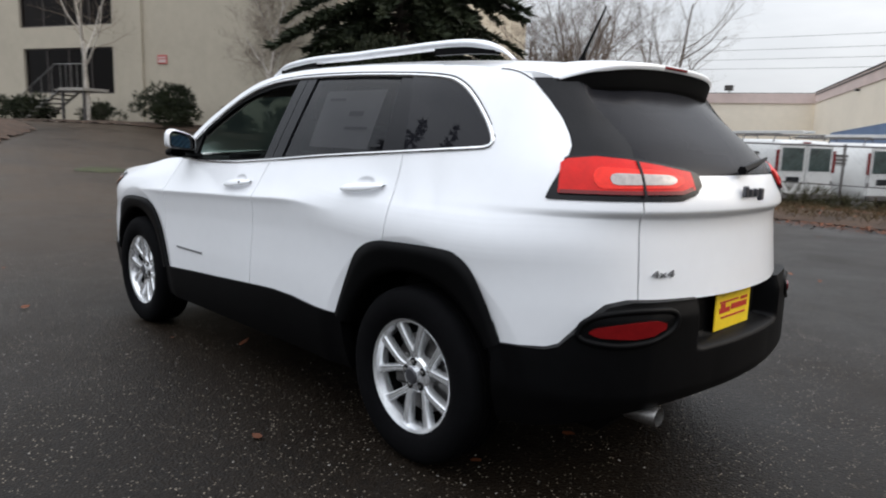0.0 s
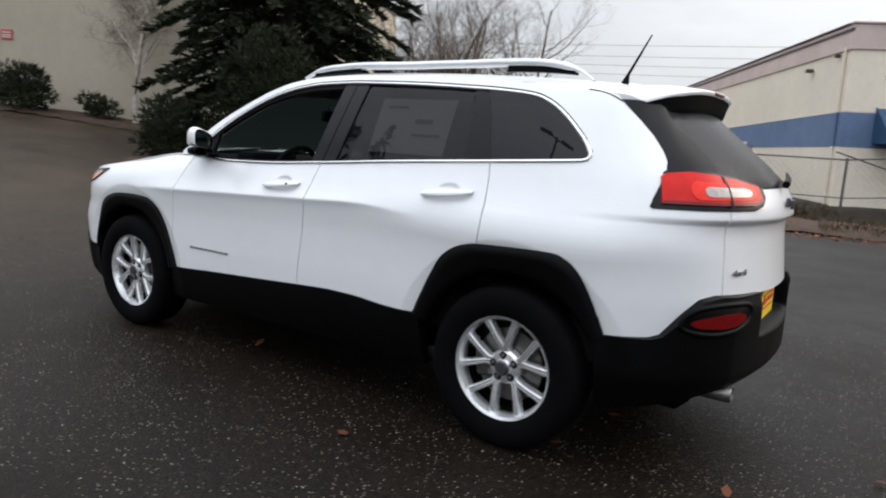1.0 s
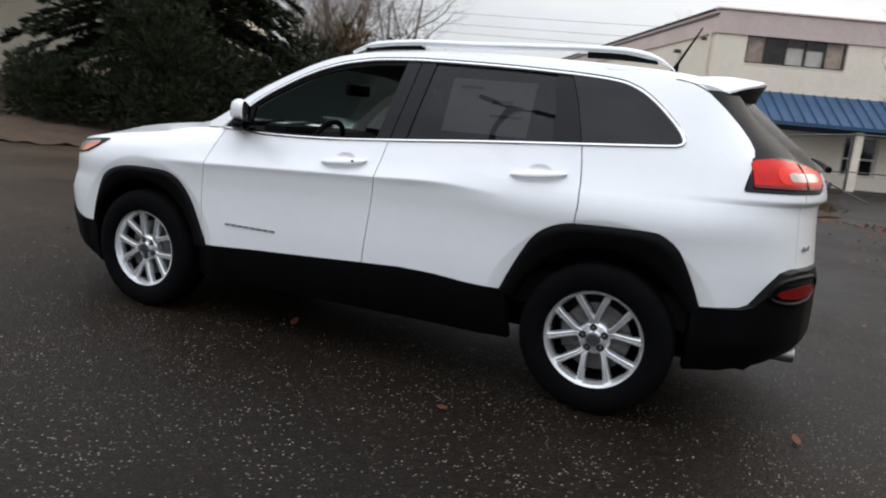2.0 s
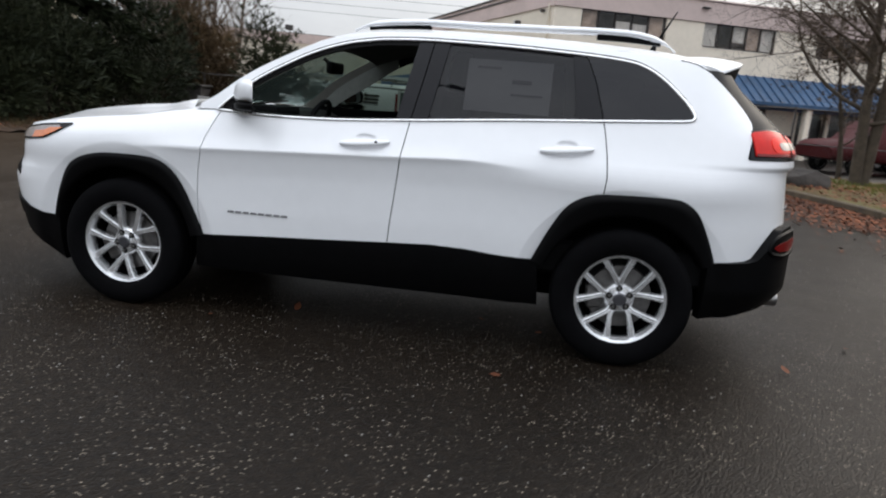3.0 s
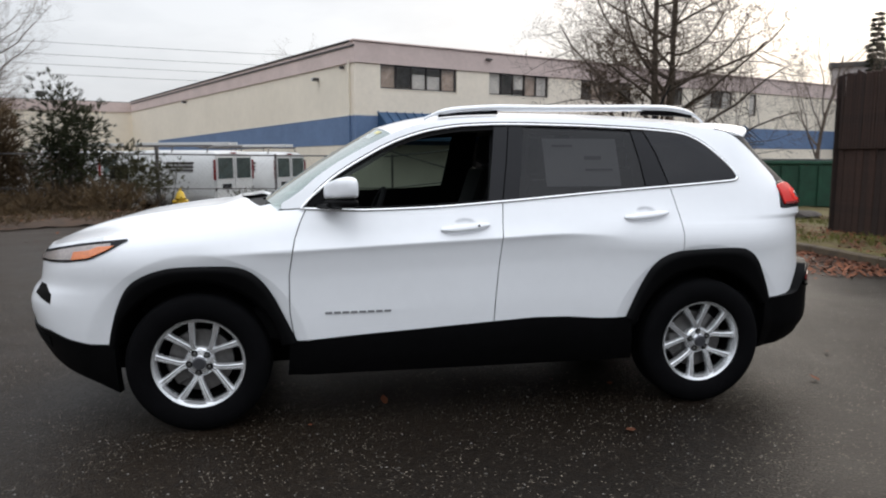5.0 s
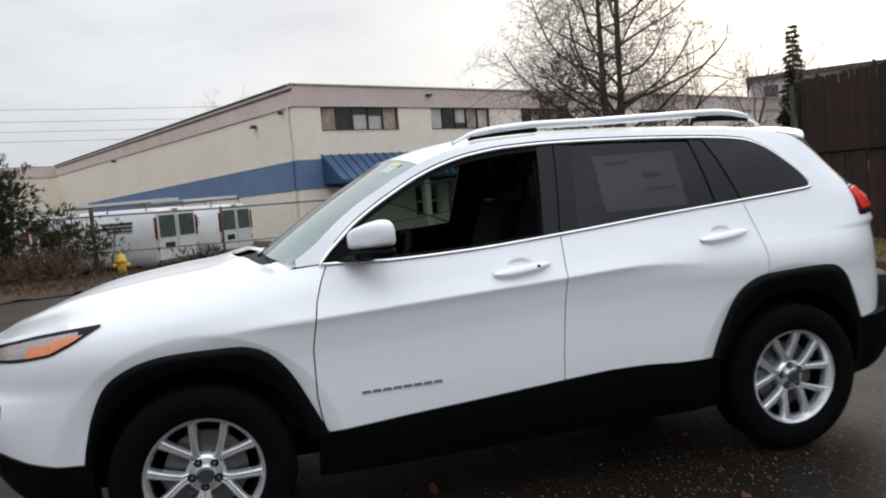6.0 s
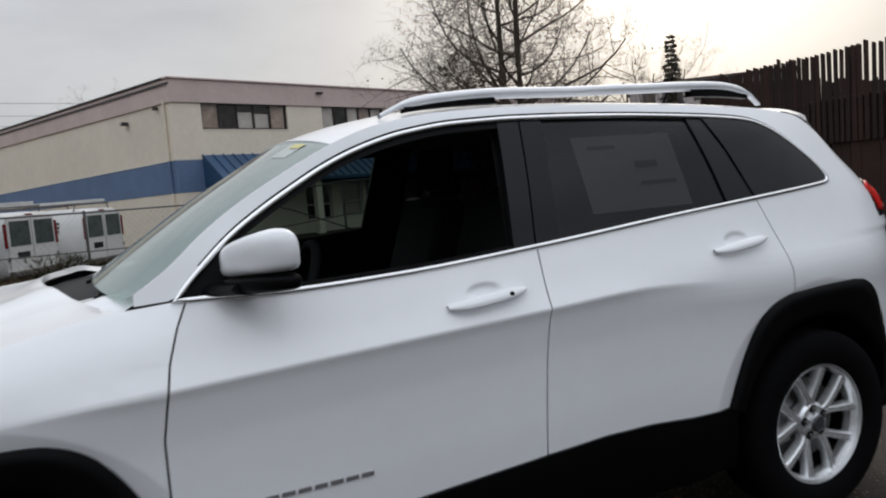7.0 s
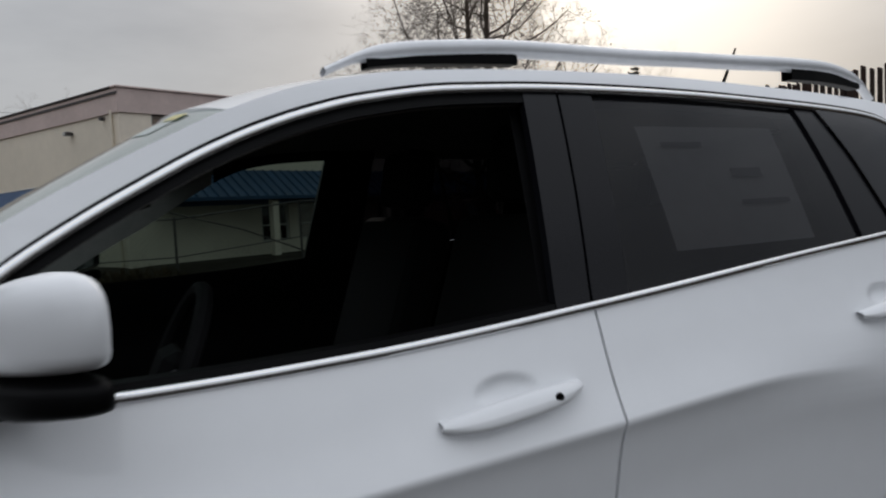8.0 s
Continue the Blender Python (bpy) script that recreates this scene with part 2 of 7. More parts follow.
# ---- mesh helpers ----
def link(name, verts, faces, material, parent=None, label="", smooth=True, sharp_angle=None):
    me = bpy.data.meshes.new(name)
    me.from_pydata([tuple(map(float, v)) for v in verts], [], faces)
    me.materials.append(material)
    if smooth:
        me.polygons.foreach_set("use_smooth", [True] * len(me.polygons))
        if sharp_angle:
            me.set_sharp_from_angle(angle=radians(sharp_angle))
    me.update()
    ob = new(name, me)
    if parent:
        ob.parent = parent
    if label:
        tagged(ob, label=label)
    return ob


def part(name, bm, material, parent=None, label="", smooth=False, sharp=35):
    me = bpy.data.meshes.new(name)
    bmesh.ops.recalc_face_normals(bm, faces=bm.faces)
    bm.to_mesh(me)
    bm.free()
    me.materials.append(material)
    if smooth:
        me.polygons.foreach_set("use_smooth", [True] * len(me.polygons))
        me.set_sharp_from_angle(angle=radians(sharp))
    ob = new(name, me)
    if parent:
        ob.parent = parent
    if label:
        tagged(ob, label=label)
    return ob


def thing(name, label, category, m=None, group="", kind=""):
    ob = new(name)
    ob.empty_display_size = 0.2
    tagged(ob, label, category, group, kind)
    if m is not None:
        ob.matrix_basis = m
    return ob


def add_box(bm, lo, hi, bevel=0.0, m=None, seg=1):
    r = bmesh.ops.create_cube(bm, size=1.0)
    vs = r["verts"]
    lo, hi = Vector(lo), Vector(hi)
    for v in vs:
        v.co = Vector((lo[i] + (v.co[i] + 0.5) * (hi[i] - lo[i]) for i in range(3)))
    if bevel:
        es = list({e for v in vs for e in v.link_edges})
        g = bmesh.ops.bevel(bm, geom=es, offset=bevel, segments=seg, affect='EDGES', profile=0.6)
        vs = list({v for f in g["faces"] for v in f.verts} | {v for v in vs if v.is_valid})
    if m is not None:
        bmesh.ops.transform(bm, matrix=m, verts=vs)
    return vs


def box(name, lo, hi, material, parent=None, label="", bevel=0.0, m=None, seg=1):
    bm = bmesh.new()
    add_box(bm, lo, hi, bevel, m, seg)
    return part(name, bm, material, parent, label)


def tube_data(points, radii, sides=8, caps=True):
    """Vertices and faces of a round tube along points."""
    pts = [Vector(p) for p in points]
    vs, fs = [], []
    up = Vector((0, 0, 1))
    for i, p in enumerate(pts):
        d = (pts[min(i + 1, len(pts) - 1)] - pts[max(i - 1, 0)])
        d = d.normalized() if d.length > 1e-9 else Vector((0, 0, 1))
        a = d.cross(up)
        if a.length < 0.05:
            a = d.cross(Vector((1, 0, 0)))
        a.normalize()
        b = d.cross(a)
        r = radii[i] if isinstance(radii, (list, tuple)) else radii
        for k in range(sides):
            t = 2 * math.pi * k / sides
            vs.append(p + (a * math.cos(t) + b * math.sin(t)) * r)
    for i in range(len(pts) - 1):
        for k in range(sides):
            k2 = (k + 1) % sides
            fs.append((i * sides + k, i * sides + k2, (i + 1) * sides + k2, (i + 1) * sides + k))
    if caps:
        fs.append(tuple(range(sides)))
        fs.append(tuple(reversed(range((len(pts) - 1) * sides, len(pts) * sides))))
    return vs, fs


def tube(name, points, radii, material, parent=None, label="", sides=8):
    vs, fs = tube_data(points, radii, sides)
    return link(name, vs, fs, material, parent, label, sharp_angle=50)


def lathe(name, profile, material, parent=None, label="", steps=48, axis='y', centre=(0, 0, 0), sharp=32, closed=False):
    """profile: (radius, along axis) points."""
    vs, fs = [], []
    n = len(profile)
    for k in range(steps):
        t = 2 * math.pi * k / steps
        for r, h in profile:
            if axis == 'y':
                vs.append((centre[0] + r * math.cos(t), centre[1] + h, centre[2] + r * math.sin(t)))
            else:
                vs.append((centre[0] + r * math.cos(t), centre[1] + r * math.sin(t), centre[2] + h))
    for k in range(steps):
        k2 = (k + 1) % steps
        for i in range(n if closed else n - 1):
            j = (i + 1) % n
            fs.append((k * n + i, k * n + j, k2 * n + j, k2 * n + i))
    return link(name, vs, fs, material, parent, label, sharp_angle=sharp)


def interp(table):
    """A smooth curve through (x, value) pairs."""
    xs = np.array([a for a, _ in table], float)
    ys = np.array([b for _, b in table], float)
    d = np.diff(ys) / np.diff(xs)
    m = np.zeros(len(xs))
    m[1:-1] = np.where(d[1:] * d[:-1] > 0, 2 * d[1:] * d[:-1] / (d[1:] + d[:-1] + 1e-12), 0)
    m[0], m[-1] = d[0], d[-1]

    x = np.union1d(np.linspace(xs[0], xs[-1], 3000), xs)
    i = np.clip(np.searchsorted(xs, x) - 1, 0, len(xs) - 2)
    h = xs[i + 1] - xs[i]
    t = (x - xs[i]) / h
    v = ys[i] * (1 + 2 * t) * (1 - t) ** 2 + m[i] * h * t * (1 - t) ** 2 + ys[i + 1] * t * t * (3 - 2 * t) + m[i + 1] * h * t * t * (t - 1)
    return lambda q: np.interp(q, x, v)


def line(table):
    xs = np.array([a for a, _ in table], float)
    ys = np.array([b for _, b in table], float)
    return lambda x: np.interp(x, xs, ys)


# ---- ground ----
def smooth(a, b, x):
    t = np.clip((np.asarray(x, float) - a) / (b - a), 0, 1)
    return t * t * (3 - 2 * t)


def height(x, y):
    """The lot is level; it climbs to the pale building and falls a little towards the long one."""
    up = 1.44 * smooth(-8.5, -25, x) * (1 - smooth(15, 30, y))
    yard = .36 * smooth(12.5, 17, y) * (1 - smooth(20.5, 24, y)) * (1 - smooth(1, 5, x))
    return up - (.12 * smooth(9, 22, y) + yard) * (1 - smooth(-8.5, -25, x))


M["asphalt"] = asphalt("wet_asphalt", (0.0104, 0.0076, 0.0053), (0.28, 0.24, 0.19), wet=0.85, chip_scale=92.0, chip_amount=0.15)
M["litter"] = mat("leaf_litter", (0.075, 0.040, 0.021), 0.95, dark=(0.024, 0.015, 0.009), scale=3.0, bump=1.0, bscale=25, detail=8)
M["turf"] = mat("mossy_turf", (0.135, 0.125, 0.036), 0.95, dark=(0.075, 0.040, 0.018), scale=1.6, bump=0.8, bscale=30, detail=8)
M["moss"] = mat("moss", (0.050, 0.054, 0.018), 0.95, dark=(0.022, 0.024, 0.012), scale=5.0, bump=0.8, bscale=40)
M["concrete"] = mat("kerb_concrete", (0.30, 0.28, 0.25), 0.9, vary=0.25, scale=3.0, bump=0.4, bscale=60)
M["yellow_kerb"] = mat("worn_kerb_paint", (0.12, 0.088, 0.05), 0.85, dark=(0.05, 0.036, 0.026), scale=6.0, bump=0.4, bscale=60)


def build_ground():
    t = np.linspace(-1, 1, 121)
    c = np.sign(t) * (36 * np.abs(t) + 600 * np.abs(t) ** 7)
    X, Y = np.meshgrid(c, c + 4)
    Z = height(X, Y)
    n = len(c)
    vs = np.stack([X, Y, Z], -1).reshape(-1, 3)
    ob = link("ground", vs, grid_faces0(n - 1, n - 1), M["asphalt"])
    tagged(ob, "dark wet asphalt lot with pale stone chips", "ground", kind="structure")


def grid_faces0(nz, nx):
    w = nx + 1
    return [(j * w + i, j * w + i + 1, (j + 1) * w + i + 1, (j + 1) * w + i) for j in range(nz) for i in range(nx)]


def inside(poly, x, y):
    c = False
    for i in range(len(poly)):
        (x1, y1), (x2, y2) = poly[i], poly[i - 1]
        if (y1 > y) != (y2 > y) and x < (x2 - x1) * (y - y1) / (y2 - y1) + x1:
            c = not c
    return c


def bed(name, poly, step, rise, material, label, category, rough=0.05, edge=0.5):
    """A planted bed: a bumpy sheet over a plan, sunk at its edge."""
    xs, ys = [p[0] for p in poly], [p[1] for p in poly]
    x0, y0 = min(xs) - step, min(ys) - step
    nx, ny = int((max(xs) - x0) / step) + 2, int((max(ys) - y0) / step) + 2
    vs, ids, fs = [], {}, []
    segs = [(np.array(poly[i]), np.array(poly[i - 1])) for i in range(len(poly))]

    def vert(i, j):
        if (i, j) not in ids:
            x, y = x0 + i * step, y0 + j * step
            p = np.array([x, y])
            near = min((np.linalg.norm(p - (a + (b - a) * np.clip((p - a) @ (b - a) / max((b - a) @ (b - a), 1e-9), 0, 1))), tuple(a + (b - a) * np.clip((p - a) @ (b - a) / max((b - a) @ (b - a), 1e-9), 0, 1))) for a, b in segs)
            d = near[0] if inside(poly, x, y) else 0
            if d == 0:
                x, y = near[1]
            k = min(1, d / edge)
            z = float(height(x, y)) + (rise + rough * noise.noise((x * 2.1, y * 2.1, 3)) + rough * .6 * noise.noise((x * 7, y * 7, 1))) * (.12 + .88 * k) + .006
            ids[(i, j)] = len(vs)
            vs.append((x, y, z))
        return ids[(i, j)]
    for j in range(ny):
        for i in range(nx):
            if inside(poly, x0 + (i + .5) * step, y0 + (j + .5) * step):
                fs.append((vert(i, j), vert(i + 1, j), vert(i + 1, j + 1), vert(i, j + 1)))
    ob = link(name, vs, fs, material)
    return tagged(ob, label, category, kind="structure")


NORTH_BED = [(-9.9, 6.2), (-9.2, 7.3), (-8.2, 8.0), (-7.4, 8.7), (-6.1, 9.9), (-5.0, 10.4), (-3.0, 10.65), (-1.3, 10.7), (1.0, 10.5), (3.2, 10.7), (3.9, 11.5), (3.6, 13.4), (0, 14.0), (-3.6, 14.6), (-4.6, 16.6), (-17, 17.6), (-19, 12.5), (-15.4, 9.6), (-14.6, 8.0), (-13.5, 6.4), (-12.5, 5.3), (-11.2, 4.6), (-10.4, 5.1)]
EAST_BED = [(4.9, 10.3), (5.35, 8.9), (5.8, 7.4), (6.0, 6.2), (6.15, 4.6), (6.2, 2.8), (6.3, 0), (6.3, -14), (9.6, -14), (9.6, 5.0), (13.5, 6.5), (15.5, 12.5), (11, 14.0), (6.8, 14.2), (5.0, 12.5)]
build_ground()
bed("planting_bed", NORTH_BED, .30, .10, M["litter"], "leaf-strewn planting bed beside the asphalt", "planting bed", rough=.06)
bed("planting_bed", EAST_BED, .30, .11, M["turf"], "mossy grass island with fallen leaves", "planting bed", rough=.05, edge=.3)


def build_kerb():
    pts = [(4.9, 10.3), (5.35, 8.9), (5.8, 7.4), (6.0, 6.2), (6.15, 4.6), (6.2, 2.8), (6.3, 0), (6.3, -6), (6.3, -14)]
    kerb = thing("kerb", "worn concrete kerb with traces of yellow paint", "kerb", kind="structure")
    cum = np.r_[0, np.cumsum([math.dist(a, b) for a, b in zip(pts, pts[1:])])]
    s = 0.0
    while s < cum[-1] - .2:
        e = min(s + 1.2, cum[-1])
        a = Vector((np.interp(s, cum, [p[0] for p in pts]), np.interp(s, cum, [p[1] for p in pts]), 0))
        b = Vector((np.interp(e, cum, [p[0] for p in pts]), np.interp(e, cum, [p[1] for p in pts]), 0))
        d = (b - a)
        z = float(height(a.x, a.y))
        box("kerb_stone", (.006, -.075, -.10), (d.length - .006, .075, .115), M["yellow_kerb"], kerb, bevel=.018, m=Matrix.Translation((a.x, a.y, z)) @ Matrix.Rotation(math.atan2(d.y, d.x), 4, 'Z'))
        s = e


build_kerb()
bed("moss_patch", [(-13.75, 2.3), (-13.4, 2.25), (-13.2, 2.6), (-13.2, 3.2), (-13.55, 3.55), (-13.9, 3.2), (-14.0, 2.7)], .08, .025, M["moss"], "patch of moss growing through the asphalt", "moss", rough=.02, edge=.2)


# ---- the white sport utility car ----
# Its length runs along x, the nose towards -x; the driver's side faces -y.
RING = [(-2.285, 0), (-2.277, -.25), (-2.240, -.48), (-2.165, -.66), (-2.02, -.80), (-1.77, -.888), (-1.35, -.925), (-.9, -.922), (-.4, -.922), (.2, -.925),
        (.8, -.925), (1.3, -.922), (1.6, -.90), (1.78, -.862), (1.93, -.795), (2.06, -.69), (2.15, -.55), (2.21, -.38), (2.245, -.2), (2.255, 0)]


def dense(ctrl, per=40):
    c = np.array(ctrl, float)
    a = np.vstack([[c[1][0], -c[1][1]], c, [c[-2][0], -c[-2][1]]])
    out = []
    for i in range(1, len(a) - 2):
        for t in np.linspace(0, 1, per, endpoint=False):
            p0, p1, p2, p3 = a[i - 1], a[i], a[i + 1], a[i + 2]
            out.append(0.5 * (2 * p1 + (p2 - p0) * t + (2 * p0 - 5 * p1 + 4 * p2 - p3) * t * t + (3 * p1 - p0 - 3 * p2 + p3) * t ** 3))
    out.append(a[-2])
    return np.array(out)


RP = dense(RING)
RS = np.r_[0, np.cumsum(np.hypot(*np.diff(RP, axis=0).T))]
RT = np.gradient(RP, RS, axis=0)
RT /= np.hypot(*RT.T)[:, None]
UL = float(RS[-1])

crease = interp([(-2.4, .86), (-1.7, .87), (-1.35, .89), (-.88, .912), (.18, .96), (.53, .975), (.86, .955), (1.18, .94), (1.65, .935), (1.95, .95), (2.4, .95)])
under_crease = interp([(-.80, .13), (-.68, .055), (-.55, .020), (-.45, .011), (-.35, .012), (-.25, .016), (-.15, .018), (-.07, .013), (-.03, .008), (0, 0)])
over_crease = interp([(0, 0), (.06, .038), (.12, .070), (.18, .100), (.30, .149), (.40, .192), (.50, .237), (.60, .288), (.64, .318), (.70, .37)])


def ins_side(d):
    return np.where(d < 0, under_crease(d), over_crease(d))


DS = np.linspace(-.9, .8, 1701)
SOFT = sum(ins_side(DS + k) for k in (-.07, -.05, -.03, -.015, 0, .015, .03, .05, .07)) / 9


ins_front = interp([(.15, .16), (.3, .09), (.42, .05), (.54, .004), (.64, -.014), (.70, .006), (.745, .042), (.80, .055), (.86, .065), (.93, .11), (1.0, .18), (1.1, .3), (1.6, .9)])
ins_rear = interp([(.25, .14), (.36, .05), (.45, .0), (.70, .0), (.80, .010), (.92, .024), (.99, .030), (1.025, .027), (1.040, .010), (1.052, .0), (1.09, .006), (1.17, .04), (1.25, .115), (1.35, .235), (1.45, .355), (1.55, .47), (1.65, .6)])


def skin(u, z, off=0.0, cups=True):
    """A point of the left half of the body's skin, by the way round it from the nose and the height."""
    u, z = np.broadcast_arrays(np.asarray(u, float), np.asarray(z, float))
    cx, cy = np.interp(u, RS, RP[:, 0]), np.interp(u, RS, RP[:, 1])
    tx, ty = np.interp(u, RS, RT[:, 0]), np.interp(u, RS, RT[:, 1])
    nx, ny = ty, -tx
    wf, wr = np.clip(-nx, 0, 1) ** 1.5, np.clip(nx, 0, 1) ** 1.5
    dz = z - crease(cx)
    fade = np.clip((cx - .45) / .45, 0, 1) + np.clip((-.95 - cx) / .4, 0, 1)
    soft = np.interp(dz, DS, SOFT)
    side = ins_side(dz) * (1 - fade) + soft * fade
    # the panels turn in towards the wheel arches
    for hx in (-1.35, 1.35):
        side = side + .24 * np.clip(.55 - np.hypot(cx - hx, z - .35), 0, .075)
    if cups:
        for hx, hz in ((0.0, 1.022), (1.008, 1.070)):
            k = np.clip(1 - ((cx - hx) / .064) ** 2 - ((z - hz - .010) / .027) ** 2, 0, 1)
            side = side + .012 * k * k * (3 - 2 * k)
    i = (1 - wf - wr) * side + wf * ins_front(z) + wr * ins_rear(z) - off
    return np.stack([cx - nx * i, cy - ny * i, z + 0 * cx], -1)


def u_at(x, z):
    """The way round at which the skin has that x at that height."""
    x, z = np.broadcast_arrays(np.asarray(x, float), np.asarray(z, float))
    lo, hi = np.zeros(x.shape), np.full(x.shape, UL)
    for _ in range(24):
        mid = (lo + hi) / 2
        less = skin(mid, z)[..., 0] < x
        lo, hi = np.where(less, mid, lo), np.where(less, hi, mid)
    return (lo + hi) / 2


def u_ring(x):
    return np.interp(x, RP[:, 0], RS)


def xedge(table):
    """A panel's edge given as x by height."""
    f = line(sorted(table))
    return lambda z: u_at(f(z), z)


def uedge(u):
    return lambda z: np.full(np.shape(z), float(u))


def zx(f):
    return lambda u, x: f(x)


def zu(table):
    """A limit in height by the ring's x."""
    f = line(table)
    return lambda u, x: f(np.interp(u, RS, RP[:, 0]))


def field(ul, ur, zb, zt, nx, nz, fold_line=None):
    A, B = np.meshgrid(np.linspace(0, 1, nx + 1), np.linspace(0, 1, nz + 1))
    Z = np.full(A.shape, 0.9)
    for _ in range(9):
        lo, hi = ul(Z), ur(Z)
        U = lo + (hi - lo) * A
        X = skin(U, Z)[..., 0]
        b, t = zb(U, X), zt(U, X)
        t = np.maximum(t, b + 0.0005)
        Z = b + (t - b) * B
        if fold_line is not None:
            # one row of points lies on the crease
            m = np.clip(fold_line(X), b + .002, t - .002)
            k = round(.6 * nz) / nz
            Z = np.where(B <= k, b + (m - b) * B / k, m + (t - m) * (B - k) / (1 - k))
    return U, Z


def grid_faces(nz, nx, flip=False):
    f = []
    w = nx + 1
    for j in range(nz):
        for i in range(nx):
            q = (j * w + i, j * w + i + 1, (j + 1) * w + i + 1, (j + 1) * w + i)
            f.append(q[::-1] if flip else q)
    return f


def skin_normals(U, Z):
    e = .005
    a = skin(U + e, Z) - skin(U - e, Z)
    b = skin(U, Z + e) - skin(U, Z - e)
    n = np.cross(a, b)
    return n / (np.linalg.norm(n, axis=-1)[..., None] + 1e-12)


def sheet(name, G, S, material, parent, label="", flip=False, N=None):
    """A grid of points with a rim folded in towards the grid S."""
    nz, nx = G.shape[0] - 1, G.shape[1] - 1
    vs = G.reshape(-1, 3)
    fs = grid_faces(nz, nx, flip)
    if S is not None:
        w = nx + 1
        ring = [(0, i) for i in range(w)] + [(j, nx) for j in range(1, nz + 1)] + [(nz, i) for i in range(nx - 1, -1, -1)] + [(j, 0) for j in range(nz - 1, 0, -1)]
        base = len(vs)
        top = [G[j, i] for j, i in ring]
        low = [S[j, i] for j, i in ring]
        vs = np.vstack([vs, top, low])
        n = len(ring)
        for k in range(n):
            k2 = (k + 1) % n
            q = (base + k, base + n + k, base + n + k2, base + k2)
            fs.append(q[::-1] if flip else q)
    ob = link(name, vs, fs, material, parent, label)
    if N is not None:
        full = np.zeros((len(vs), 3))
        full[:N.shape[0] * N.shape[1]] = N.reshape(-1, 3)
        ob.data.normals_split_custom_set_from_vertices([tuple(map(float, n)) for n in full])
    return ob


MIRROR = np.array([1, -1, 1])


def panel(name, parent, material, ul, ur, zb, zt, nx, nz, off=0.0, fold=0.016, label="", sides=(1, -1), exact=None, fold_line=None):
    U, Z = field(ul, ur, zb, zt, nx, nz, fold_line)
    exact = material is M["paint"] if exact is None else exact
    o = off(U, Z) if callable(off) else off
    G, S = skin(U, Z, o), skin(U, Z, o - fold) if fold else None
    N = skin_normals(U, Z) if exact else None
    if name == "fender":
        # the top rolls over into the hood
        k = .5 * smooth(.70, 1.0, np.linspace(0, 1, nz + 1))[:, None, None]
        N = N * (1 - k) + np.array([-.12, -.25, 1.0]) * k
        N /= np.linalg.norm(N, axis=-1)[..., None]
    made = []
    for s in sides:
        if s == 1:
            made.append(sheet(name, G, S, material, parent, label, N=N))
        else:
            made.append(sheet(name, G * MIRROR, None if S is None else S * MIRROR, material, parent, label, True, None if N is None else N * MIRROR))
    return made


def panel_across(name, parent, material, ul, ur, zb, zt, nx, nz, off=0.0, fold=0.016, label="", rear=True):
    """A panel that runs round the end of the car from one side to the other."""
    U, Z = field(ul, ur, zb, zt, nx, nz)
    o = off(U, Z) if callable(off) else off
    G, S = skin(U, Z, o), skin(U, Z, o - fold)
    N = skin_normals(U, Z)
    if material is not M["paint"]:
        N = None
    elif rear:
        N = np.concatenate([N, (N * MIRROR)[:, -2::-1]], 1)
    else:
        N = np.concatenate([(N * MIRROR)[:, :0:-1], N], 1)
    if rear:
        G = np.concatenate([G, (G * MIRROR)[:, -2::-1]], 1)
        S = np.concatenate([S, (S * MIRROR)[:, -2::-1]], 1)
    else:
        G = np.concatenate([(G * MIRROR)[:, :0:-1], G], 1)
        S = np.concatenate([(S * MIRROR)[:, :0:-1], S], 1)
    return sheet(name, G, S, material, parent, label, N=N)


def ribbon(name, parent, material, us, zs, width, off, dome, label="", sides=(1, -1), closed=False):
    """A domed strip along a line on the skin."""
    us, zs = np.asarray(us, float), np.asarray(zs, float)
    p0, p1 = skin(us, zs), skin(us, zs, 0.01)
    n = (p1 - p0) / 0.01
    if closed:
        t = np.roll(p0, -1, 0) - np.roll(p0, 1, 0)
    else:
        t = np.gradient(p0, axis=0)
    t /= np.linalg.norm(t, axis=1)[:, None] + 1e-9
    b = np.cross(n, t)
    b /= np.linalg.norm(b, axis=1)[:, None] + 1e-9
    rows = []
    for w, h in ((-.5, -.004), (-.5, .35), (-.3, .85), (0, 1.0), (.3, .85), (.5, .35), (.5, -.004)):
        rows.append(p0 + b * width * w + n * (off + dome * h))
    G = np.stack(rows)
    if closed:
        G = np.concatenate([G, G[:, :1]], 1)
    made = []
    for s in sides:
        made.append(sheet(name, G if s == 1 else G * MIRROR, None, material, parent, label, s == -1))
    return made


HUB_F, HUB_R, HUB_Z = -1.35, 1.35, 0.35
ARCH_F = [(-1.765, .455), (-1.745, .55), (-1.715, .65), (-1.665, .745), (-1.60, .795), (-1.52, .825), (-1.42, .84), (-1.21, .842), (-1.12, .828), (-1.05, .785), (-.985, .70), (-.93, .59), (-.865, .448)]
ARCH_R = [(.89, .508), (.925, .59), (.975, .695), (1.03, .785), (1.09, .835), (1.16, .862), (1.25, .872), (1.52, .878), (1.60, .86), (1.66, .81), (1.71, .72), (1.745, .64), (1.77, .575)]


